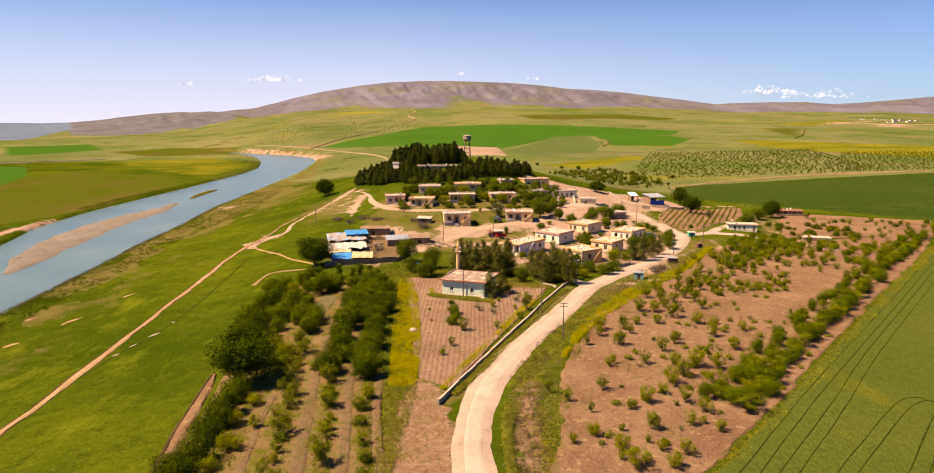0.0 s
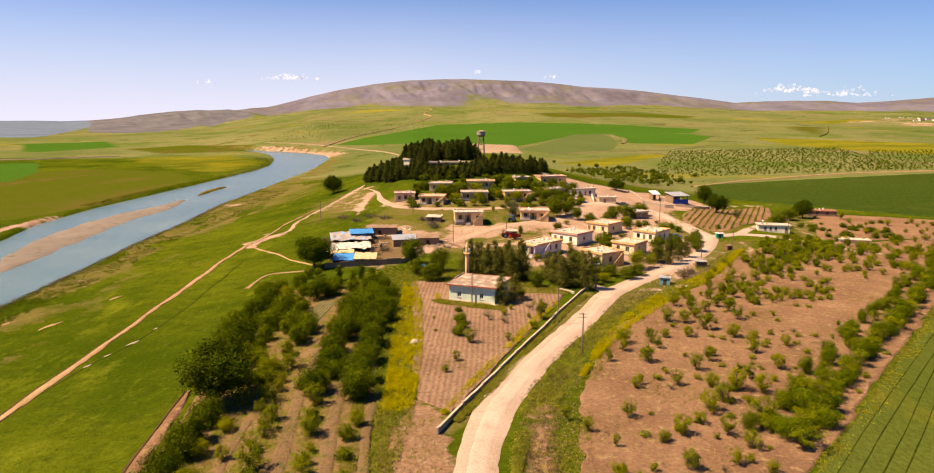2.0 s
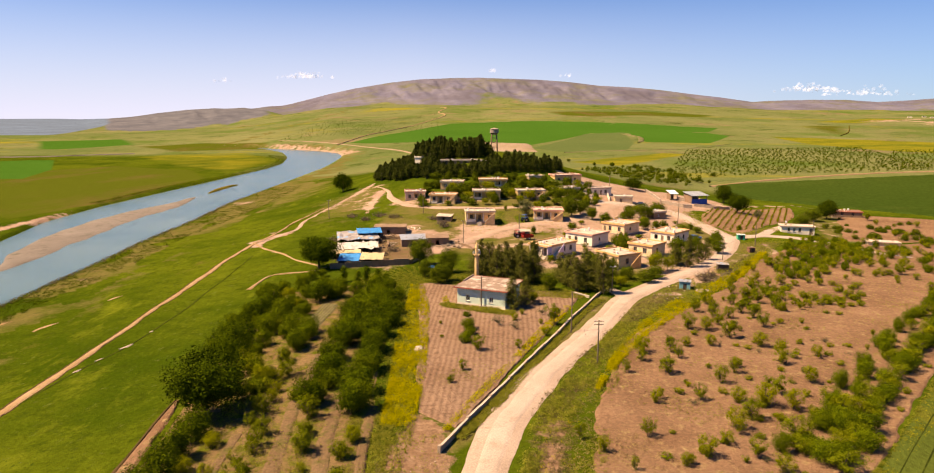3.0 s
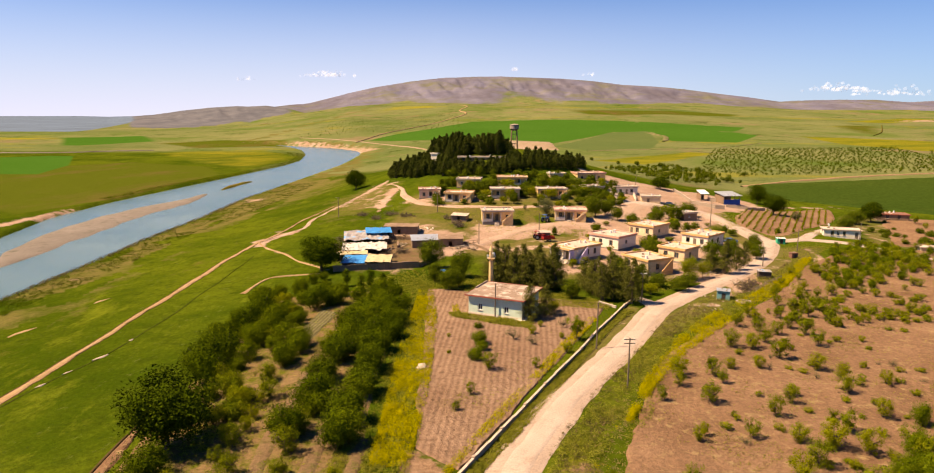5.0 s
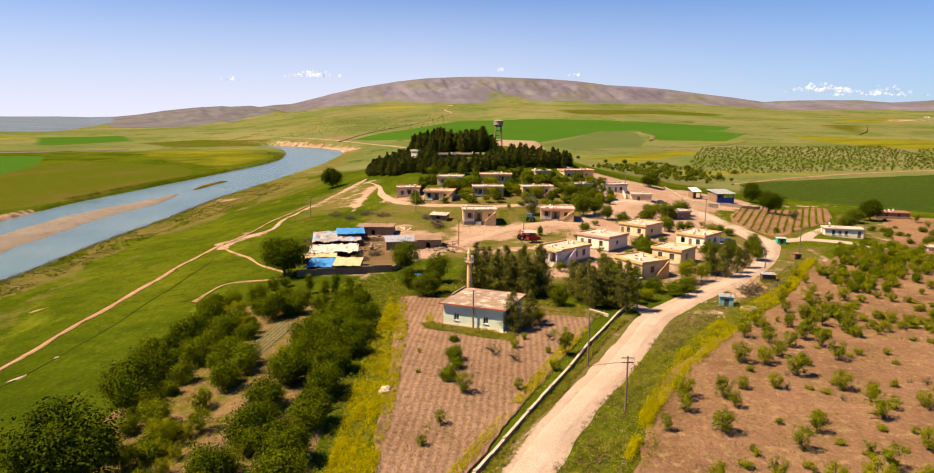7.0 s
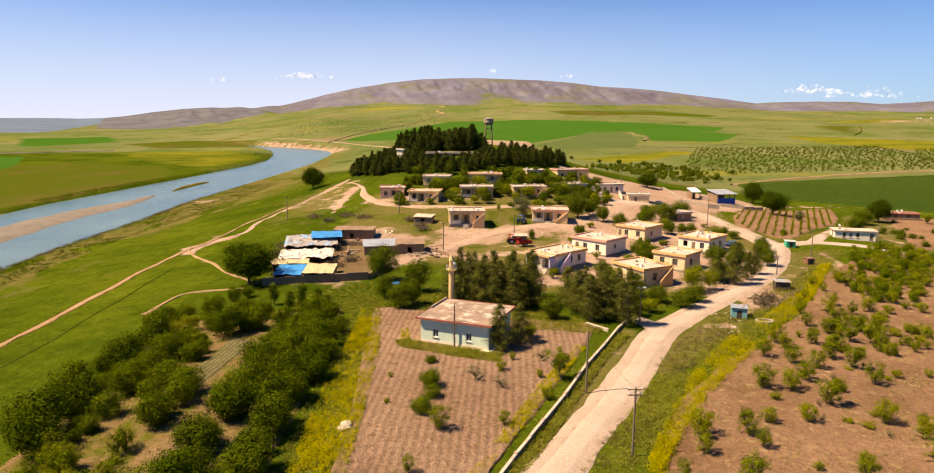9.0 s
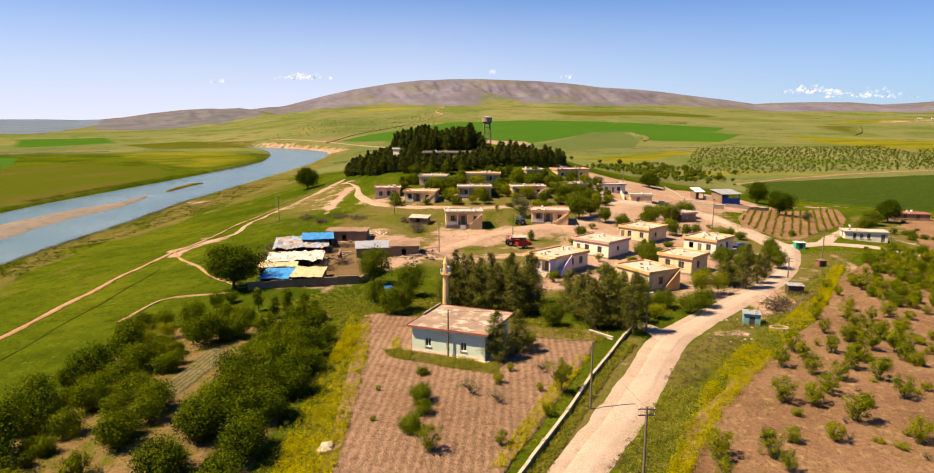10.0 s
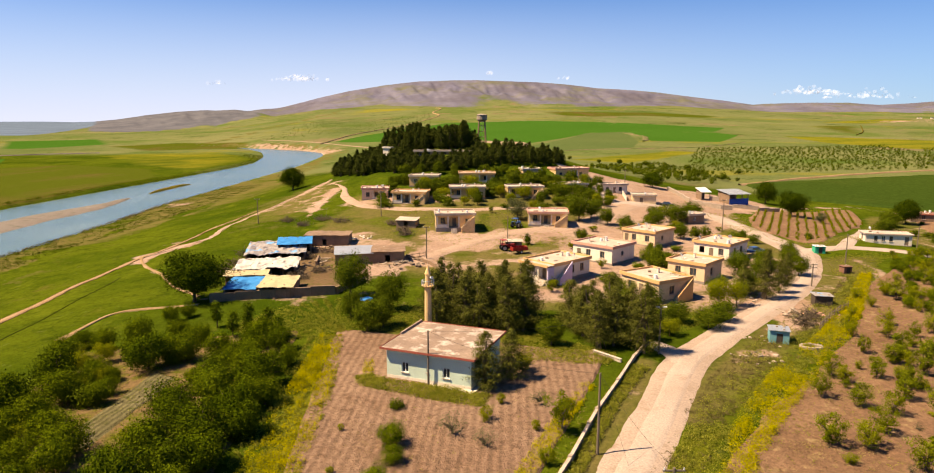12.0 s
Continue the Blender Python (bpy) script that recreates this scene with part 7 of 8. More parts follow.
def slab_shed(name, x, y, turn, sx, sy, h, roof_mat, label, drop=0.5, sag=0.12, category="shed", walls=WALL_MUD, group="sheds", open_front=True):
    """Mud-walled shed with a sagging, wrinkled cover; open on the yard side."""
    ob = thing(name, pose(x, y, gz(x, y) - 0.15, 0, 0, turn), label, category, group)
    part("wall", box(0, 0.35, 0.36, sy - 0.36, 0, h - drop, 0.02), walls, ob)
    part("wall", box(sx - 0.35, sx, 0.36, sy - 0.36, 0, h - drop, 0.02), walls, ob)
    part("wall", box(0, sx, sy - 0.35, sy, 0, h, 0.02), walls, ob)
    if not open_front:
        part("wall", wall_run(bmesh.new(), True, 0, sx, 0, 0, h - drop, [(sx * 0.4, sx * 0.4 + 1, 0, 1.9)], 0.35), walls, ob)
    else:
        for k in range(int(sx / 2.2) + 1):
            u = 0.2 + (sx - 0.4) * k / max(1, int(sx / 2.2))
            part("post", rod((u, 0.2, 0), (u, 0.2, h - drop), 0.1, 0.08, 6), WOOD, ob)
    nu, nv = max(6, int(sx / 0.35)), max(6, int(sy / 0.35))
    u, v = np.meshgrid(np.linspace(-0.25, sx + 0.25, nu), np.linspace(-0.3, sy + 0.25, nv))
    z = h - drop + 0.04 + drop * (v / sy).clip(0, 1) + sag * 2.2 * (rough_noise(u * 0.9 + x, v * 0.9 + y, 2) - 0.5) + 0.06
    low = z - 0.09
    n = nu * nv
    idx = np.arange(n).reshape(nv, nu)
    up = np.stack([idx[:-1, :-1], idx[:-1, 1:], idx[1:, 1:], idx[1:, :-1]], -1).reshape(-1, 4)
    ring = np.concatenate([idx[0, :], idx[1:, -1], idx[-1, -2::-1], idx[-2:0:-1, 0]])
    rim = np.stack([ring, np.roll(ring, -1), np.roll(ring, -1) + n, ring + n], -1)[:, ::-1]
    verts = np.concatenate([np.stack([u, v, z], -1).reshape(-1, 3), np.stack([u, v, low], -1).reshape(-1, 3)])
    raw("roof_cover", verts.tolist(), np.concatenate([up, up[:, ::-1] + n, rim]).tolist(), roof_mat, ob)
    for k in range(int(sx * 0.6)):
        a, b = rng.uniform(0.3, sx - 0.3), rng.uniform(0.2, sy - 0.3)
        bm = bmesh.new()
        bmesh.ops.create_icosphere(bm, subdivisions=1, radius=0.13, matrix=pose(a, b, h - drop + drop * b / sy + 0.2) @ Matrix.Diagonal((1.3, 1, 0.7, 1)))
        part("weight_stone", bm, STONE, ob)
    return ob


slab_shed("cattle_shed", -45.5, 174, 12, 12, 13, 2.8, TARP_GREY, "mud shed under torn grey and blue tarpaulins", 0.3, 0.55)
slab_shed("cattle_shed", -40.6, 180.6, 12, 7.0, 6.4, 3.35, TARP_BLUE, "shed end covered with a bright blue tarpaulin", 0.4, 0.25)
slab_shed("cattle_shed", -43.5, 161.5, 8, 11.2, 8, 2.7, TARP_WHITE, "low shed under a white tarpaulin weighted with stones", 0.4, 0.5)
slab_shed("cattle_shed", -44.2, 158.4, 8, 7.5, 2.6, 2.2, TARP_CREAM, "lean-to under a yellowed plastic sheet", 0.3, 0.2)
slab_shed("cattle_shed", -40.6, 147.6, 4, 5.2, 7.2, 2.4, TARP_BLUE, "pen covered by a blue tarpaulin", 0.3, 0.3)
slab_shed("cattle_shed", -34.8, 147.8, 4, 5.6, 7.4, 2.4, TARP_CREAM, "pen covered by a cream tarpaulin", 0.3, 0.25)
slab_shed("mud_shed", -37.2, 190.5, 0, 10, 5, 2.9, WALL_MUD, "old mud-brick stable with a flat earth roof", 0.15, 0.2, open_front=False)
slab_shed("metal_shed", -26.4, 171, 10, 7.4, 6.5, 2.8, STEEL, "shed with a pale metal sheet roof", 0.4, 0.05, open_front=False)
slab_shed("mud_shed", -19.2, 172.5, 6, 6.5, 6, 2.7, WALL_MUD, "mud-brick shed with a flat earth roof", 0.15, 0.2, open_front=False)
slab_shed("small_hut", -18, 208, -10, 5, 4, 2.3, CONCRETE, "small stone hut with a pale flat roof", 0.3, 0.1, open_front=False)


def free_wall(name, pts, h, thick, material, cap, label, cap_mat=CONCRETE, post_every=0.0, group=""):
    """A free-standing wall along a line, built in lengths, with a coping."""
    ob = thing(name, pose(pts[0][0], pts[0][1], 0), label, "wall", group)
    ox, oy = pts[0][:2]
    for (ax, ay), (bx, by) in zip(pts[:-1], pts[1:]):
        n = max(1, round(math.hypot(bx - ax, by - ay) / 4))
        for k in range(n):
            x0, y0 = ax + (bx - ax) * k / n, ay + (by - ay) * k / n
            x1, y1 = ax + (bx - ax) * (k + 1) / n, ay + (by - ay) * (k + 1) / n
            l, a = math.hypot(x1 - x0, y1 - y0), math.degrees(math.atan2(y1 - y0, x1 - x0))
            g0 = min(gz(x0, y0), gz(x1, y1))
            dz = 0.05 * rng.normal()
            s = part("wall_length", box(0, l - 0.01, -thick / 2, thick / 2, -0.4, h + dz, 0.015), material, ob)
            s.matrix_basis = pose(x0 - ox, y0 - oy, g0, 0, 0, a)
            if cap:
                c = part("coping", box(0, l - 0.02, -thick / 2 - 0.06, thick / 2 + 0.06, h + dz + 0.003, h + dz + 0.1, 0.01), cap_mat, s)
            if post_every and k % 2 == 0:
                part("pier", box(-0.2, 0.2, -thick / 2 - 0.1, thick / 2 + 0.1, -0.4, h + dz + 0.22, 0.02), material, s)
    return ob


free_wall("boundary_wall", [(-10.2, 51.8), (-6.9, 59.3), (2.3, 79.7), (9.0, 93.8), (13.2, 103.6), (17.0, 111.2), (20.8, 119.2), (23.5, 124)], 0.6, 0.2, OLD_CONCRETE, True, "low concrete boundary wall with pale coping beside the road", ROOF_SLAB, 1)
free_wall("garden_wall", [(16.2, 121.6), (19, 118.2)], 0.4, 0.25, CONCRETE, True, "fallen pale concrete wall in the weeds")
free_wall("yard_wall", [(-42.5, 146.8), (-22.3, 149.8)], 1.6, 0.4, WALL_MUD, False, "mud-brick yard wall in front of the sheds")
free_wall("yard_wall", [(-22.3, 149.8), (-19, 160)], 1.3, 0.4, WALL_MUD, False, "crumbling mud-brick yard wall")
free_wall("mud_wall", [(-36.6, 189.6), (-33.5, 183.5), (-27.2, 181.4)], 1.1, 0.4, WALL_MUD, False, "broken mud-brick wall inside the farmyard")
free_wall("mud_wall", [(-31.4, 178.4), (-30.4, 171.6)], 0.8, 0.4, WALL_MUD, False, "low crumbling mud-brick pen wall")
free_wall("mud_wall", [(-12.6, 178.2), (-7.4, 172.4), (-5.0, 166.0)], 0.7, 0.4, WALL_MUD, False, "low ruined mud wall beside the lane")
free_wall("yard_wall", [(74.6, 259.6), (81.2, 251.4), (84.5, 250.6)], 1.4, 0.3, OLD_CONCRETE, True, "brown stone wall of the farmyard")
free_wall("yard_wall", [(87.2, 257), (94.5, 254.4), (102, 256)], 1.3, 0.3, OLD_CONCRETE, True, "brown stone wall before the barn")
free_wall("yard_wall", [(76, 292), (74.6, 262)], 1.3, 0.3, OLD_CONCRETE, True, "brown wall along the lane")
free_wall("yard_wall", [(52, 262), (50.5, 250)], 1.4, 0.3, WALL_WHITE, True, "white wall beside the lane")


def barn():
    ob = thing("barn", pose(89.0, 265, gz(91, 265), 0, 0, 12), "open barn with metal roof and deep blue sheeting", "barn")
    sx, sy = 7.2, 7.0
    for u in (0.15, sx / 3, 2 * sx / 3, sx - 0.15):
        part("post", box(u - 0.12, u + 0.12, 0.0, 0.24, -0.4, 3.6), POLE_WOOD, ob)
        part("post", box(u - 0.12, u + 0.12, sy - 0.24, sy, -0.4, 4.4), POLE_WOOD, ob)
    bm = bmesh.new()
    n = 40
    for k in range(n):
        u0, u1 = 0.02 + (sx - 0.04) * k / n, 0.02 + (sx - 0.04) * (k + 1) / n
        add_box(bm, u0, u1, -0.05 - 0.04 * (k % 2), 0.0 - 0.04 * (k % 2), -0.1, 2.1)
    part("cladding", bm, CLOTH_BLUE, ob, "deep blue corrugated sheeting")
    part("wall", box(0.26, sx - 0.26, sy - 0.24, sy - 0.04, -0.3, 4.2), WALL_MUD, ob)
    part("wall", box(-0.06, 0.14, 0.26, sy - 0.26, -0.3, 3.5), WALL_MUD, ob)
    bm = bmesh.new()
    n = 46
    for k in range(n):
        u0, u1 = -0.5 + (sx + 1) * k / n, -0.5 + (sx + 1) * (k + 1) / n
        o = 0.05 * (k % 2)
        q = [(u0, -0.8, 3.62 + o), (u1, -0.8, 3.62 + o), (u1, sy + 0.4, 4.62 + o), (u0, sy + 0.4, 4.62 + o)]
        vs = [bm.verts.new(p) for p in q] + [bm.verts.new((p[0], p[1], p[2] - 0.05)) for p in q]
        bm.faces.new(vs[:4])
        bm.faces.new(vs[7:3:-1])
        for i in range(4):
            bm.faces.new((vs[i], vs[i + 4], vs[(i + 1) % 4 + 4], vs[(i + 1) % 4]))
    part("roof", bm, STEEL, ob, "pale corrugated metal roof")


def lean_shed():
    ob = thing("open_shed", pose(82.0, 272, gz(83, 273), 0, 0, 8), "small open shed with a steep white metal roof", "shed")
    for a, b, z in ((0, 0, 2.8), (3, 0, 2.8), (0, 4, 3.8), (3, 4, 3.8)):
        part("post", box(a - 0.1, a + 0.1, b - 0.1, b + 0.1, -0.4, z), POLE_WOOD, ob)
    part("wall", box(0.12, 2.88, 3.9, 4.1, -0.3, 3.5), WALL_MUD, ob)
    part("wall", box(-0.1, 0.1, 0.12, 3.88, -0.3, 2.7), WALL_MUD, ob)
    bm = bmesh.new()
    q = [(-0.4, -0.5, 2.75), (3.4, -0.5, 2.75), (3.4, 4.4, 3.95), (-0.4, 4.4, 3.95)]
    vs = [bm.verts.new(p) for p in q] + [bm.verts.new((p[0], p[1], p[2] - 0.08)) for p in q]
    bm.faces.new(vs[:4])
    bm.faces.new(vs[7:3:-1])
    for i in range(4):
        bm.faces.new((vs[i], vs[i + 4], vs[(i + 1) % 4 + 4], vs[(i + 1) % 4]))
    part("roof", bm, WHITE_PAINT, ob)


barn()
lean_shed()
free_wall("yard_wall", [(85.2, 272.6), (89, 270)], 1.8, 0.3, OLD_CONCRETE, True, "brown wall between shed and barn")


def hut(x, y, turn, sx, sy, h, wall, roof_mat, label, group="huts"):
    ob = thing("hut", pose(x, y, gz(x, y) - 0.05, 0, 0, turn), label, "hut", group)
    part("wall", wall_run(bmesh.new(), True, 0, sx, 0, 0, h, [(sx * 0.35, sx * 0.35 + 0.8, 0, min(1.5, h - 0.2))], 0.12), wall, ob)
    part("wall", wall_run(bmesh.new(), True, 0, sx, sy - 0.12, 0, h, [], 0.12), wall, ob)
    part("wall", box(0, 0.12, 0.124, sy - 0.124, 0, h), wall, ob)
    part("wall", box(sx - 0.12, sx, 0.124, sy - 0.124, 0, h), wall, ob)
    part("door", box(sx * 0.35 + 0.02, sx * 0.35 + 0.78, 0.03, 0.07, 0.02, min(1.5, h - 0.2) - 0.02), DARK_AND_SHADE, ob, "doorway boards painted as dark as shade")
    for k in range(5):
        u = -0.15 + (sx + 0.3) * k / 5
        p = part("roof_sheet", box(u, u + (sx + 0.3) / 5 - 0.02, -0.2, sy + 0.2, h + 0.01 + 0.02 * (k % 2), h + 0.07 + 0.02 * (k % 2)), roof_mat, ob)
    for k in range(4):
        p = part("roof_stone", box(0, 0.3, 0, 0.22, h + 0.1, h + 0.24, 0.03), STONE, ob)
        p.matrix_basis = pose(rng.uniform(0.1, sx - 0.4), rng.uniform(0.1, sy - 0.4), 0)
    return ob


hut(40.4, 125.4, -18, 2.4, 2.2, 1.9, TEAL_PAINT, STEEL, "small teal tin hut with a pale sheet roof")
hut(55.6, 143.2, -12, 2.6, 2.2, 1.8, DARK_AND_SHADE, TARP_GREY, "dark plank hut under a patched blue-grey sheet")
hut(73.2, 166.4, 10, 1.7, 1.4, 1.3, TILE_RED, TILE_RED, "small rust-brown tin box")
hut(77.4, 185.6, -8, 2.2, 1.8, 1.6, GREEN_PAINT, WHITE_PAINT, "bright green kiosk with a white roof edge")


# ---- poles, lamp, wires ----
def pole(x, y, h, label, arms=1, lean=0.0, lamp=False):
    ob = thing("street_lamp" if lamp else "power_pole", pose(x, y, gz(x, y), 0, lean, 0), label, "street lamp" if lamp else "pole", "" if lamp else "power poles")
    part("post", rod((0, 0, -0.5), (0, 0, h), 0.13, 0.09, 9), POLE_WOOD, ob)
    for k in range(arms):
        z = h - 0.2 - 0.55 * k
        arm = part("cross_arm", box(-0.75, 0.75, -0.05, 0.05, z - 0.05, z + 0.05), POLE_WOOD, ob)
        for u in (-0.65, 0.65):
            part("insulator", rod((u, 0, z + 0.05), (u, 0, z + 0.22), 0.05, 0.03, 8), WHITE_PAINT, arm, "white insulator")
    if lamp:
        for s in (-0.6, 0.6):
            a = part("lamp_arm", rod((0, 0, h - 0.15), (0.75 * s, -0.15, h + 0.1), 0.035, 0.03, 6), STEEL, ob)
            part("lamp_head", box(0.75 * s - 0.28, 0.75 * s + 0.28, -0.27, -0.03, h + 0.04, h + 0.18, 0.03), WHITE_PAINT, a, "white lamp head")
    return (x, y, gz(x, y) + h - 0.05)


def wire(a, b, sag, name="power_line", r=0.012):
    """A hanging cable between two points."""
    a, b = Vector(a), Vector(b)
    cu = bpy.data.curves.new(name, "CURVE")
    cu.dimensions, cu.bevel_depth, cu.bevel_resolution = "3D", r, 0
    sp = cu.splines.new("POLY")
    sp.points.add(16)
    for k in range(17):
        s = k / 16
        p = a.lerp(b, s)
        sp.points[k].co = (p.x, p.y, p.z - sag * 4 * s * (1 - s), 1)
    ob = new(name, cu)
    cu.materials.append(RUBBER)
    return tagged(ob, "thin dark overhead cable between poles", "cable", "overhead cables")


p_mosque = pole(-4.3, 110.6, 6.6, "bare wooden power pole beside the mosque", 0)
p_wall = pole(11.7, 95.6, 7.6, "wooden power pole beside the boundary wall", 0)
p_road = pole(13.6, 80.5, 7.0, "weathered power pole with double cross arms on the verge", 2)
p_lamp = pole(24.4, 121.1, 6.2, "street lamp with two white heads on a wooden post", 0, 0, True)
p_yard = pole(-8.4, 176.1, 7.0, "wooden power pole by the lane", 1)
p_lane = pole(66.9, 212.6, 8.2, "tall power pole at the junction", 1)
p_hut = pole(61.6, 156.0, 4.2, "power pole with cross arms beside the road", 2)
p_gate = pole(78.6, 175.6, 6.2, "power pole by the orchard gate", 0)
p_path = pole(-59.4, 227.8, 7.0, "power pole at the foot of the mound", 1)
p_slope = pole(-23.5, 221, 6.8, "power pole on the grassy slope", 1)
p_far = pole(54, 268, 7.5, "power pole at the end of the village", 1)
p_house = pole(103, 190, 6.5, "power pole before the long house", 0)
pole(9.5, 193.5, 6, "short pole by the lane", 0)
wire(p_mosque, p_lamp, 1.0)
wire(p_mosque, p_wall, 0.9)
wire(p_wall, p_road, 0.5)
wire(p_lamp, p_hut, 1.0)
wire(p_hut, p_gate, 0.8)
wire(p_gate, p_house, 0.6)
wire(p_hut, p_lane, 1.2)
wire(p_lane, p_far, 1.2)
wire(p_yard, p_slope, 1.0)
wire(p_slope, p_path, 1.0)
wire(p_wall, (13.9, 93.0, 0.2), 0.0)


# ---- vehicles and clutter ----
def wheel(parent, x, y, z, r, w, name="wheel"):
    t = part(name, rod((x, y - w / 2, z), (x, y + w / 2, z), r, r, 16), RUBBER, parent, "black rubber tyre")
    part("rim", rod((x, y - w / 2 - 0.01, z), (x, y + w / 2 + 0.01, z), r * 0.55, r * 0.55, 12), STEEL, t)


def car(x, y, turn, paint, label):
    ob = thing("car", pose(x, y, gz(x, y) + 0.18, 0, 0, turn), label, "car", "parked vehicles")
    bm = box(-2.1, 2.1, -0.82, 0.82, 0.3, 0.85, 0.12)
    part("body", bm, paint, ob)
    bm = bmesh.new()
    q = [(-1.5, -0.72, 0.84), (1.1, -0.72, 0.84), (1.1, 0.72, 0.84), (-1.5, 0.72, 0.84), (-1.1, -0.6, 1.42), (0.4, -0.6, 1.42), (0.4, 0.6, 1.42), (-1.1, 0.6, 1.42)]
    vs = [bm.verts.new(p) for p in q]
    for f in ((4, 5, 6, 7), (0, 1, 5, 4), (1, 2, 6, 5), (2, 3, 7, 6), (3, 0, 4, 7)):
        bm.faces.new([vs[i] for i in f])
    part("glazing", bm, GLASS, ob, "dark car glass")
    part("roof", box(-1.12, 0.42, -0.61, 0.61, 1.421, 1.47, 0.02), paint, ob)
    for wx in (-1.3, 1.3):
        for wy in (-0.75, 0.75):
            wheel(ob, wx, wy, 0.31, 0.31, 0.2)
    for wy in (-0.6, 0.6):
        part("headlight", box(2.09, 2.13, wy - 0.15, wy + 0.15, 0.6, 0.74), WHITE_PAINT, ob)
        part("tail_light", box(-2.13, -2.09, wy - 0.15, wy + 0.15, 0.6, 0.74), RED_PAINT, ob)


def tractor(x, y, turn, paint, label):
    ob = thing("tractor", pose(x, y, gz(x, y) + 0.15, 0, 0, turn), label, "tractor", "farm machines")
    part("bonnet", box(0.0, 1.8, -0.35, 0.35, 0.75, 1.45, 0.06), paint, ob)
    part("chassis", box(-1.0, 1.8, -0.28, 0.28, 0.5, 0.8), RUBBER, ob)
    for s in (-1, 1):
        part("mudguard", box(-1.5, -0.1, s * 0.75 - 0.22, s * 0.75 + 0.22, 1.42, 1.5, 0.02), paint, ob)
        wheel(ob, -0.8, s * 0.8, 0.7, 0.7, 0.4, "rear_wheel")
        wheel(ob, 1.4, s * 0.65, 0.4, 0.4, 0.25, "front_wheel")
    cab = part("cab_roof", box(-1.4, 0.0, -0.7, 0.7, 2.35, 2.45, 0.03), paint, ob)
    for a in (-1.3, -0.1):
        for b in (-0.6, 0.6):
            part("cab_post", box(a - 0.04, a + 0.04, b - 0.04, b + 0.04, 1.45, 2.348), RUBBER, cab)
    part("seat", box(-1.0, -0.5, -0.25, 0.25, 1.0, 1.35, 0.05), RUBBER, ob)
    part("exhaust", rod((1.0, 0.2, 1.4), (1.0, 0.2, 2.2), 0.05, 0.05, 8), STEEL, ob)


def trailer(x, y, turn):
    ob = thing("farm_trailer", pose(x, y, gz(x, y) + 0.15, 0, 0, turn), "red farm trailer with a harvester frame", "trailer", "farm machines")
    part("bed", box(-1.7, 1.7, -0.9, 0.9, 0.7, 0.85), RED_PAINT, ob)
    for y0, y1, x0, x1 in ((-0.9, -0.84, -1.7, 1.7), (0.84, 0.9, -1.7, 1.7), (-0.83, 0.83, -1.7, -1.64), (-0.83, 0.83, 1.64, 1.7)):
        part("side_board", box(x0, x1, y0, y1, 0.854, 1.5), RED_PAINT, ob)
    for s in (-1, 1):
        wheel(ob, 0.2, s * 0.95, 0.4, 0.4, 0.22)
    part("drawbar", rod((1.7, 0, 0.7), (3.0, 0, 0.5), 0.06, 0.05, 6), RED_PAINT, ob)


car(63.5, 184.3, 20, BLUE_PAINT, "dark blue saloon car parked behind the house")
car(62.5, 247, -30, RUBBER, "dark car parked by the farm wall")
car(50.2, 265, 60, WHITE_PAINT, "white car parked at the end of the lane")
tractor(12.6, 207.5, 60, BLUE_PAINT, "blue tractor parked below the hedge")
trailer(11.2, 181.5, 20)
tractor(8.8, 184, 15, RED_PAINT, "red tractor by the lane")
slab_shed("small_hut", 8.6, 185.6, 0, 3.6, 2.4, 2.0, CONCRETE, "small pale block shelter behind the trailer", 0.15, 0.05, open_front=False)


def brush_heap(x, y, w, h, label):
    ob = thing("brush_heap", pose(x, y, gz(x, y)), label, "brushwood", "heaps")
    bm = bmesh.new()
    for k in range(150):
        a = Vector((rng.normal() * w / 4, rng.normal() * w / 4, abs(rng.normal()) * h * 0.4))
        d = Vector((rng.normal(), rng.normal(), abs(rng.normal()) * 0.7)).normalized() * rng.uniform(0.6, 1.4)
        add_rod(bm, a, a + d, 0.05, 0.02, 4)
    tagged(part("brushwood", bm, BARK, ob), kind="stuff")


def stone_heap(x, y, n, spread, size, label, material=STONE):
    ob = thing("stone_heap", pose(x, y, gz(x, y)), label, "stones", "heaps")
    for k in range(n):
        r = size * rng.uniform(0.5, 1.3)
        bm = bmesh.new()
        bmesh.ops.create_icosphere(bm, subdivisions=1, radius=r)
        for v in bm.verts:
            v.co *= rng.uniform(0.75, 1.2)
        a, b = rng.normal() * spread, rng.normal() * spread
        s = part("stone", bm, material, ob)
        s.matrix_basis = pose(a, b, r * 0.35, 0, 0, rng.uniform(0, 360)) @ Matrix.Diagonal((1.2, 1, 0.65, 1))


stone_heap(37.5, 119.5, 16, 1.3, 0.3, "heap of pale field stones on the verge")
stone_heap(50, 139, 22, 1.6, 0.35, "rubble and broken blocks by the hut")
stone_heap(53.5, 138, 14, 1.3, 0.3, "pinkish rubble beside the fence", BAND_PINK)
stone_heap(-11.0, 37, 14, 2.4, 0.09, "pale rubble scattered on the bare yard", STONE)
stone_heap(-12, 47, 14, 2.0, 0.11, "scattered pale stones on bare ground", STONE)
stone_heap(-15.6, 86, 2, 0.5, 0.6, "large pale boulder in the weeds", CONCRETE)
stone_heap(-12, 172, 18, 2.4, 0.4, "rubble and planks beside the shed", WOOD)
stone_heap(-30, 172, 16, 2.2, 0.4, "dark heaps of dung and fodder in the yard", DARK_AND_SHADE)
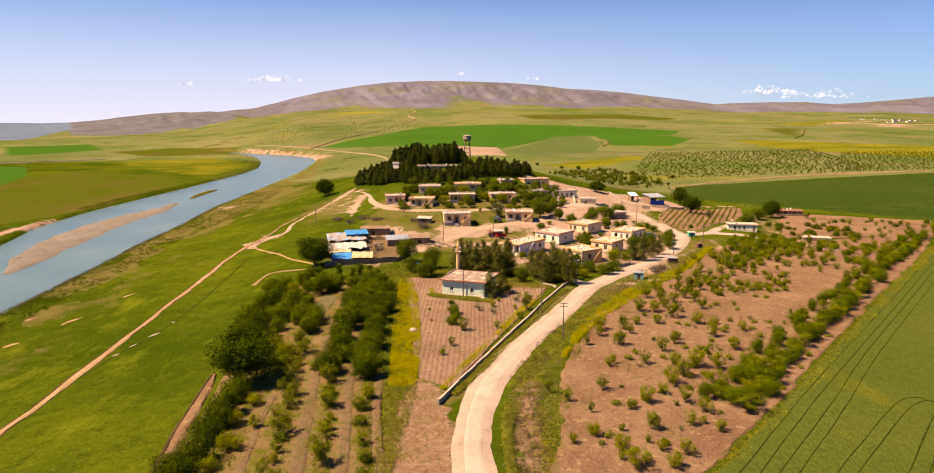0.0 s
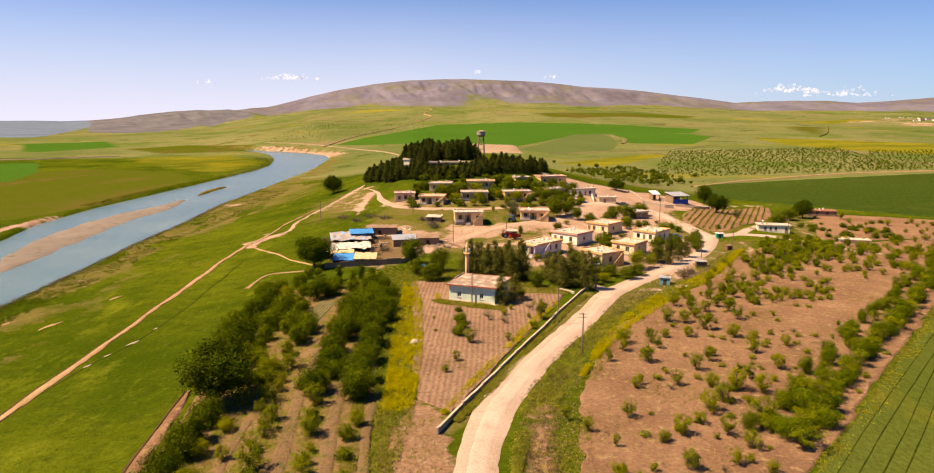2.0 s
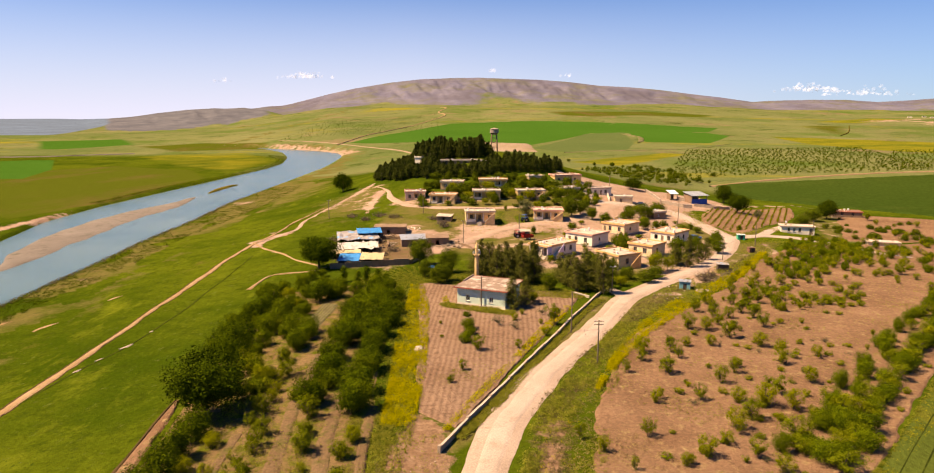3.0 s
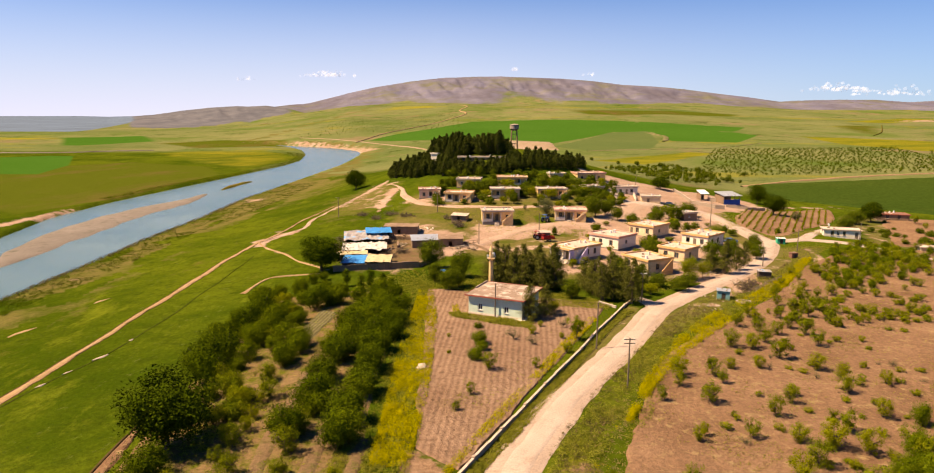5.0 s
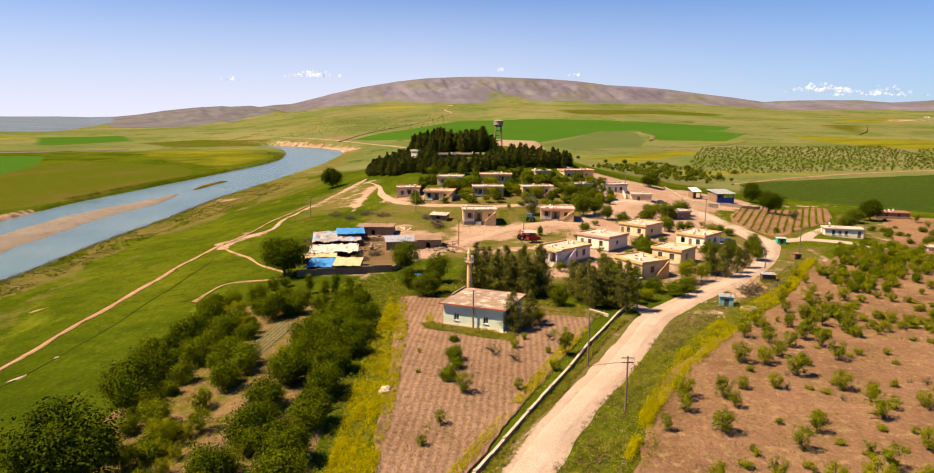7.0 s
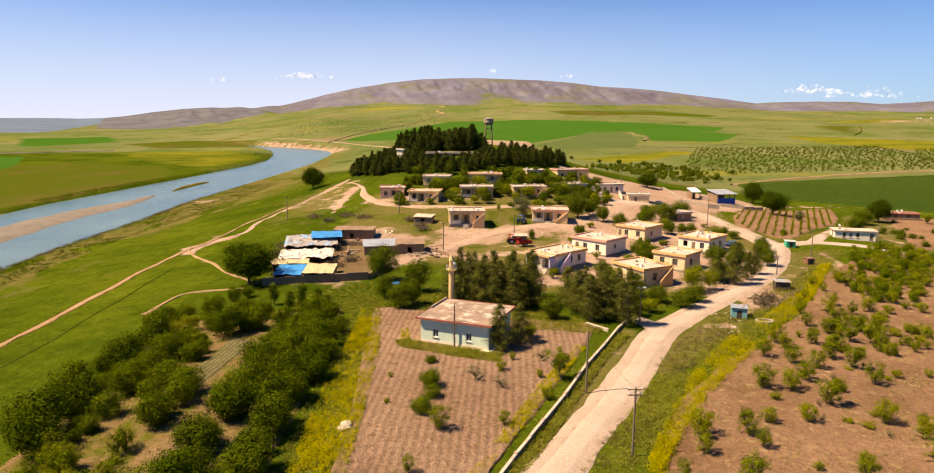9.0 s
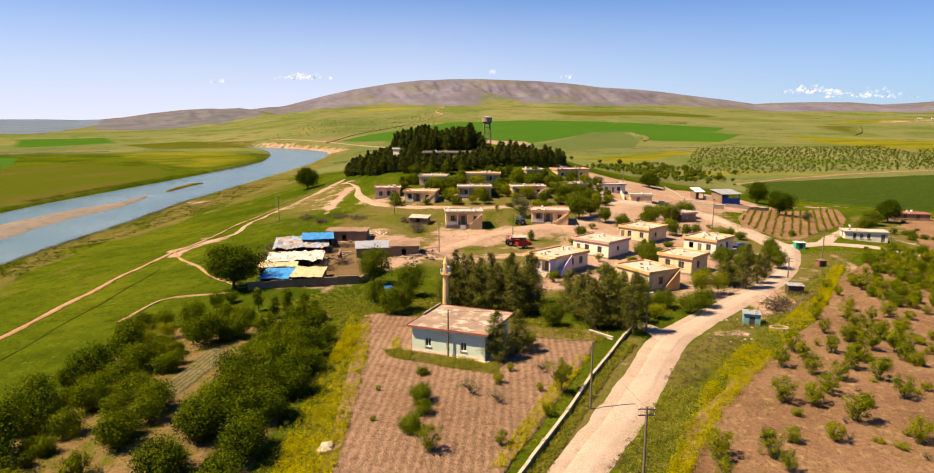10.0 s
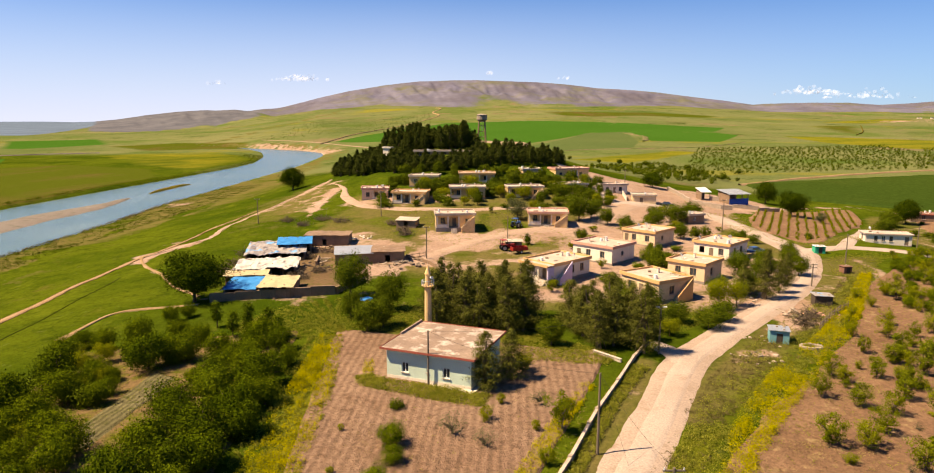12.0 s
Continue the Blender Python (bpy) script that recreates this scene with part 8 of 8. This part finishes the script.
for x, y, w in ((-31, 160, 4), (-28.5, 166, 3.4), (-33.5, 178, 4), (-47.5, 176, 4.5), (-48.5, 184, 4), (-32.6, 164, 3.2), (-30.6, 182.6, 3.6), (-34.6, 186.6, 3.0), (-47.6, 168, 3.4)):
    brush_heap(x, y, w, 1.3, "dark heap of fodder and brushwood by the sheds")
stone_heap(-26, 186, 26, 3.4, 0.35, "rubble of a fallen mud wall", WALL_MUD)
stone_heap(-25, 197.5, 12, 1.2, 0.3, "heap of pale building sand", WALL_WHITE)
stone_heap(-33, 152, 16, 2.6, 0.22, "loose stones on the yard wall", WALL_MUD)
stone_heap(46, 146, 16, 2.0, 0.35, "stones under the pines")
stone_heap(40, 127, 12, 1.6, 0.25, "stones beside the teal hut")


brush_heap(49, 133.5, 3.4, 1.6, "heap of dry brown brushwood")
brush_heap(51.5, 136.5, 3.0, 1.4, "heap of dry brushwood by the rubble")
for x, y, w in ((-39.6, 221, 4.5), (-34, 217, 5), (-50, 224, 4), (-44, 216.5, 4), (-19, 211, 3.6), (-16, 204, 3.6), (-15, 200, 3.2)):
    brush_heap(x, y, w, 1.2, "dark heap of brushwood on the slope")


def plank_fence(pts, label):
    """Uneven boards nailed to leaning posts."""
    ox, oy = pts[0]
    ob = thing("plank_fence", pose(ox, oy, gz(ox, oy)), label, "fence")
    for (ax, ay), (bx, by) in zip(pts[:-1], pts[1:]):
        n = max(2, round(math.hypot(bx - ax, by - ay) / 1.6))
        for k in range(n + 1):
            px, py = ax + (bx - ax) * k / n - ox, ay + (by - ay) * k / n - oy
            part("post", rod((px, py, -0.3), (px + rng.normal() * 0.06, py, 1.3 + 0.2 * rng.random()), 0.07, 0.05, 6), WOOD, ob)
            if k < n:
                qx, qy = ax + (bx - ax) * (k + 1) / n - ox, ay + (by - ay) * (k + 1) / n - oy
                for z in (0.35, 0.75, 1.1):
                    part("board", rod((px, py, z + 0.08 * rng.normal()), (qx, qy, z + 0.08 * rng.normal()), 0.07, 0.06, 4), WOOD, ob)


plank_fence([(50.2, 131.2), (53.6, 135.2), (57.6, 139.6), (60, 141.6)], "weathered plank fence along the orchard edge")
plank_fence([(-19, 176), (-12.5, 175), (-8.8, 178)], "broken grey plank fence by the mud shed")


def timber_pile(x, y, turn, n, length, label):
    """Old planks and poles thrown across each other."""
    ob = thing("timber_pile", pose(x, y, gz(x, y), 0, 0, turn), label, "timber", "heaps")
    for k in range(n):
        b = part("plank", box(-length / 2, length / 2, -0.09, 0.09, -0.03, 0.03), (WOOD, POLE_WOOD, CONCRETE)[k % 3], ob)
        b.matrix_basis = pose(rng.normal() * 0.5, rng.normal() * 0.7, 0.12 + 0.05 * k, 4 * rng.normal(), 7 * rng.normal(), 28 * rng.normal())


for x, y, turn, n, l in ((-13.4, 172.6, 30, 14, 3.4), (-10.6, 175.2, -20, 10, 3.0), (-16.8, 170.6, 70, 8, 2.6), (-29.4, 175.0, 10, 9, 2.8), (-33.6, 169.4, 60, 7, 2.4)):
    timber_pile(x, y, turn, n, l, "pile of grey weathered planks on the bare yard")


def basin():
    ob = thing("stone_ring", pose(45, 123.5, gz(45, 123.5)), "low ring of rough stones on the verge", "stone ring")
    for k in range(14):
        a = 2 * math.pi * k / 14
        p = part("stone", box(-0.25, 0.25, -0.16, 0.16, -0.1, 0.35 + 0.1 * rng.random(), 0.04), STONE, ob)
        p.matrix_basis = pose(1.3 * math.cos(a), 0.9 * math.sin(a), 0, 0, 0, math.degrees(a) + 90)


basin()


def tarp_heap(x, y, label, material):
    ob = thing("tarpaulin_heap", pose(x, y, gz(x, y)), label, "tarpaulin")
    bm = bmesh.new()
    bmesh.ops.create_icosphere(bm, subdivisions=3, radius=1)
    for v in bm.verts:
        v.co.z = max(v.co.z, -0.05) * 0.5
        v.co *= 0.8 + 0.5 * float(patchy(v.co.x * 3 + 5, v.co.y * 3, 4))
    part("sheet", bm, material, ob)


tarp_heap(-16.6, 146.5, "crumpled bright blue tarpaulin under the trees", TARP_BLUE)


def tyre_lines():
    """Pairs of wheel lines pressed into the wheat."""
    runs = ([(16, 20.5), (26.2, 31.4), (43.9, 50.9), (62.2, 70.2), (106.6, 116.7), (145.2, 158.3), (160, 175)],
            [(20, 20), (30.8, 31.2), (47.1, 48.6), (66.5, 70.1), (102.1, 107.2), (123.3, 129.4), (156, 163)],
            [(28, 21), (37.7, 30.8), (45.9, 38.5), (52.3, 44.4), (57.6, 48.9), (61, 49.8), (63, 46)],
            [(36, 20), (46, 30.4), (52.7, 37.4), (58.3, 43.2), (90, 76), (140, 128)])
    for line in runs:
        for d in (0.0, 1.8):
            ribbon("wheel_track", [(x + 0.74 * d, y - 0.68 * d, 0.85) for x, y in line], 0.27, 1.0, TRACK_DARK, "dark wheel line pressed into the wheat", 0.12, "wheel track", 2)


tyre_lines()


def far_house(x, y, w, d, h, turn, label):
    ob = thing("far_house", pose(x, y, gz(x, y) - 0.3, 0, 0, turn), label, "house", "far houses")
    part("wall", box(-w / 2, w / 2, -d / 2, d / 2, 0, h), WALL_WHITE, ob)
    part("roof", box(-w / 2 - 0.3, w / 2 + 0.3, -d / 2 - 0.3, d / 2 + 0.3, h + 0.005, h + 0.3), ROOF_SLAB, ob)
    for k in range(2):
        part("window", box(-w / 4 + k * w / 2 - 0.6, -w / 4 + k * w / 2 + 0.6, -d / 2 - 0.06, -d / 2 - 0.01, 1.0, 2.3), GLASS, ob)
    part("door", box(-0.5, 0.5, -d / 2 - 0.06, -d / 2 - 0.01, 0.3, 2.2), WOOD, ob)


for k in range(16):
    a = rng.uniform(0, 1)
    far_house(1120 + 330 * a + rng.normal() * 30, 1620 + 420 * a + rng.normal() * 40, 8 + 5 * rng.random(), 7, 3.4, rng.uniform(-30, 30), "small pale flat-roofed house far out on the plain")


def clouds():
    """Small fair-weather clouds low over the mountains."""
    for x, y, z, w, n, seed in ((-1085, 4500, 285, 420, 80, 1), (2290, 4550, 196, 560, 95, 2), (2700, 4600, 176, 640, 60, 3), (-1650, 4550, 262, 150, 10, 4), (150, 4550, 330, 70, 6, 5), (640, 4550, 298, 80, 6, 6)):
        r = np.random.default_rng(seed)
        a = (r.normal(size=n) * 0.2).clip(-0.46, 0.46)
        heap = 0.25 + 0.75 * patchy(a * 11 + seed, 0 * a, seed)
        p = np.stack([x + a * w, y + r.normal(size=n) * 20, z + np.abs(r.normal(size=n)).clip(0, 1.7) * 0.085 * w * heap * np.exp(-(a / 0.28) ** 2)], -1)
        v, f = leaf_mesh(p, 31.0, 0.9, 0.0, seed, np.tile(np.array([[-0.6, -1.1, 0.6]]), (n, 1)))
        tagged(raw("cloud", v.tolist(), f.tolist(), CLOUD), "small thin white fair-weather cloud low in the sky", "cloud", "clouds", "structure")


clouds()
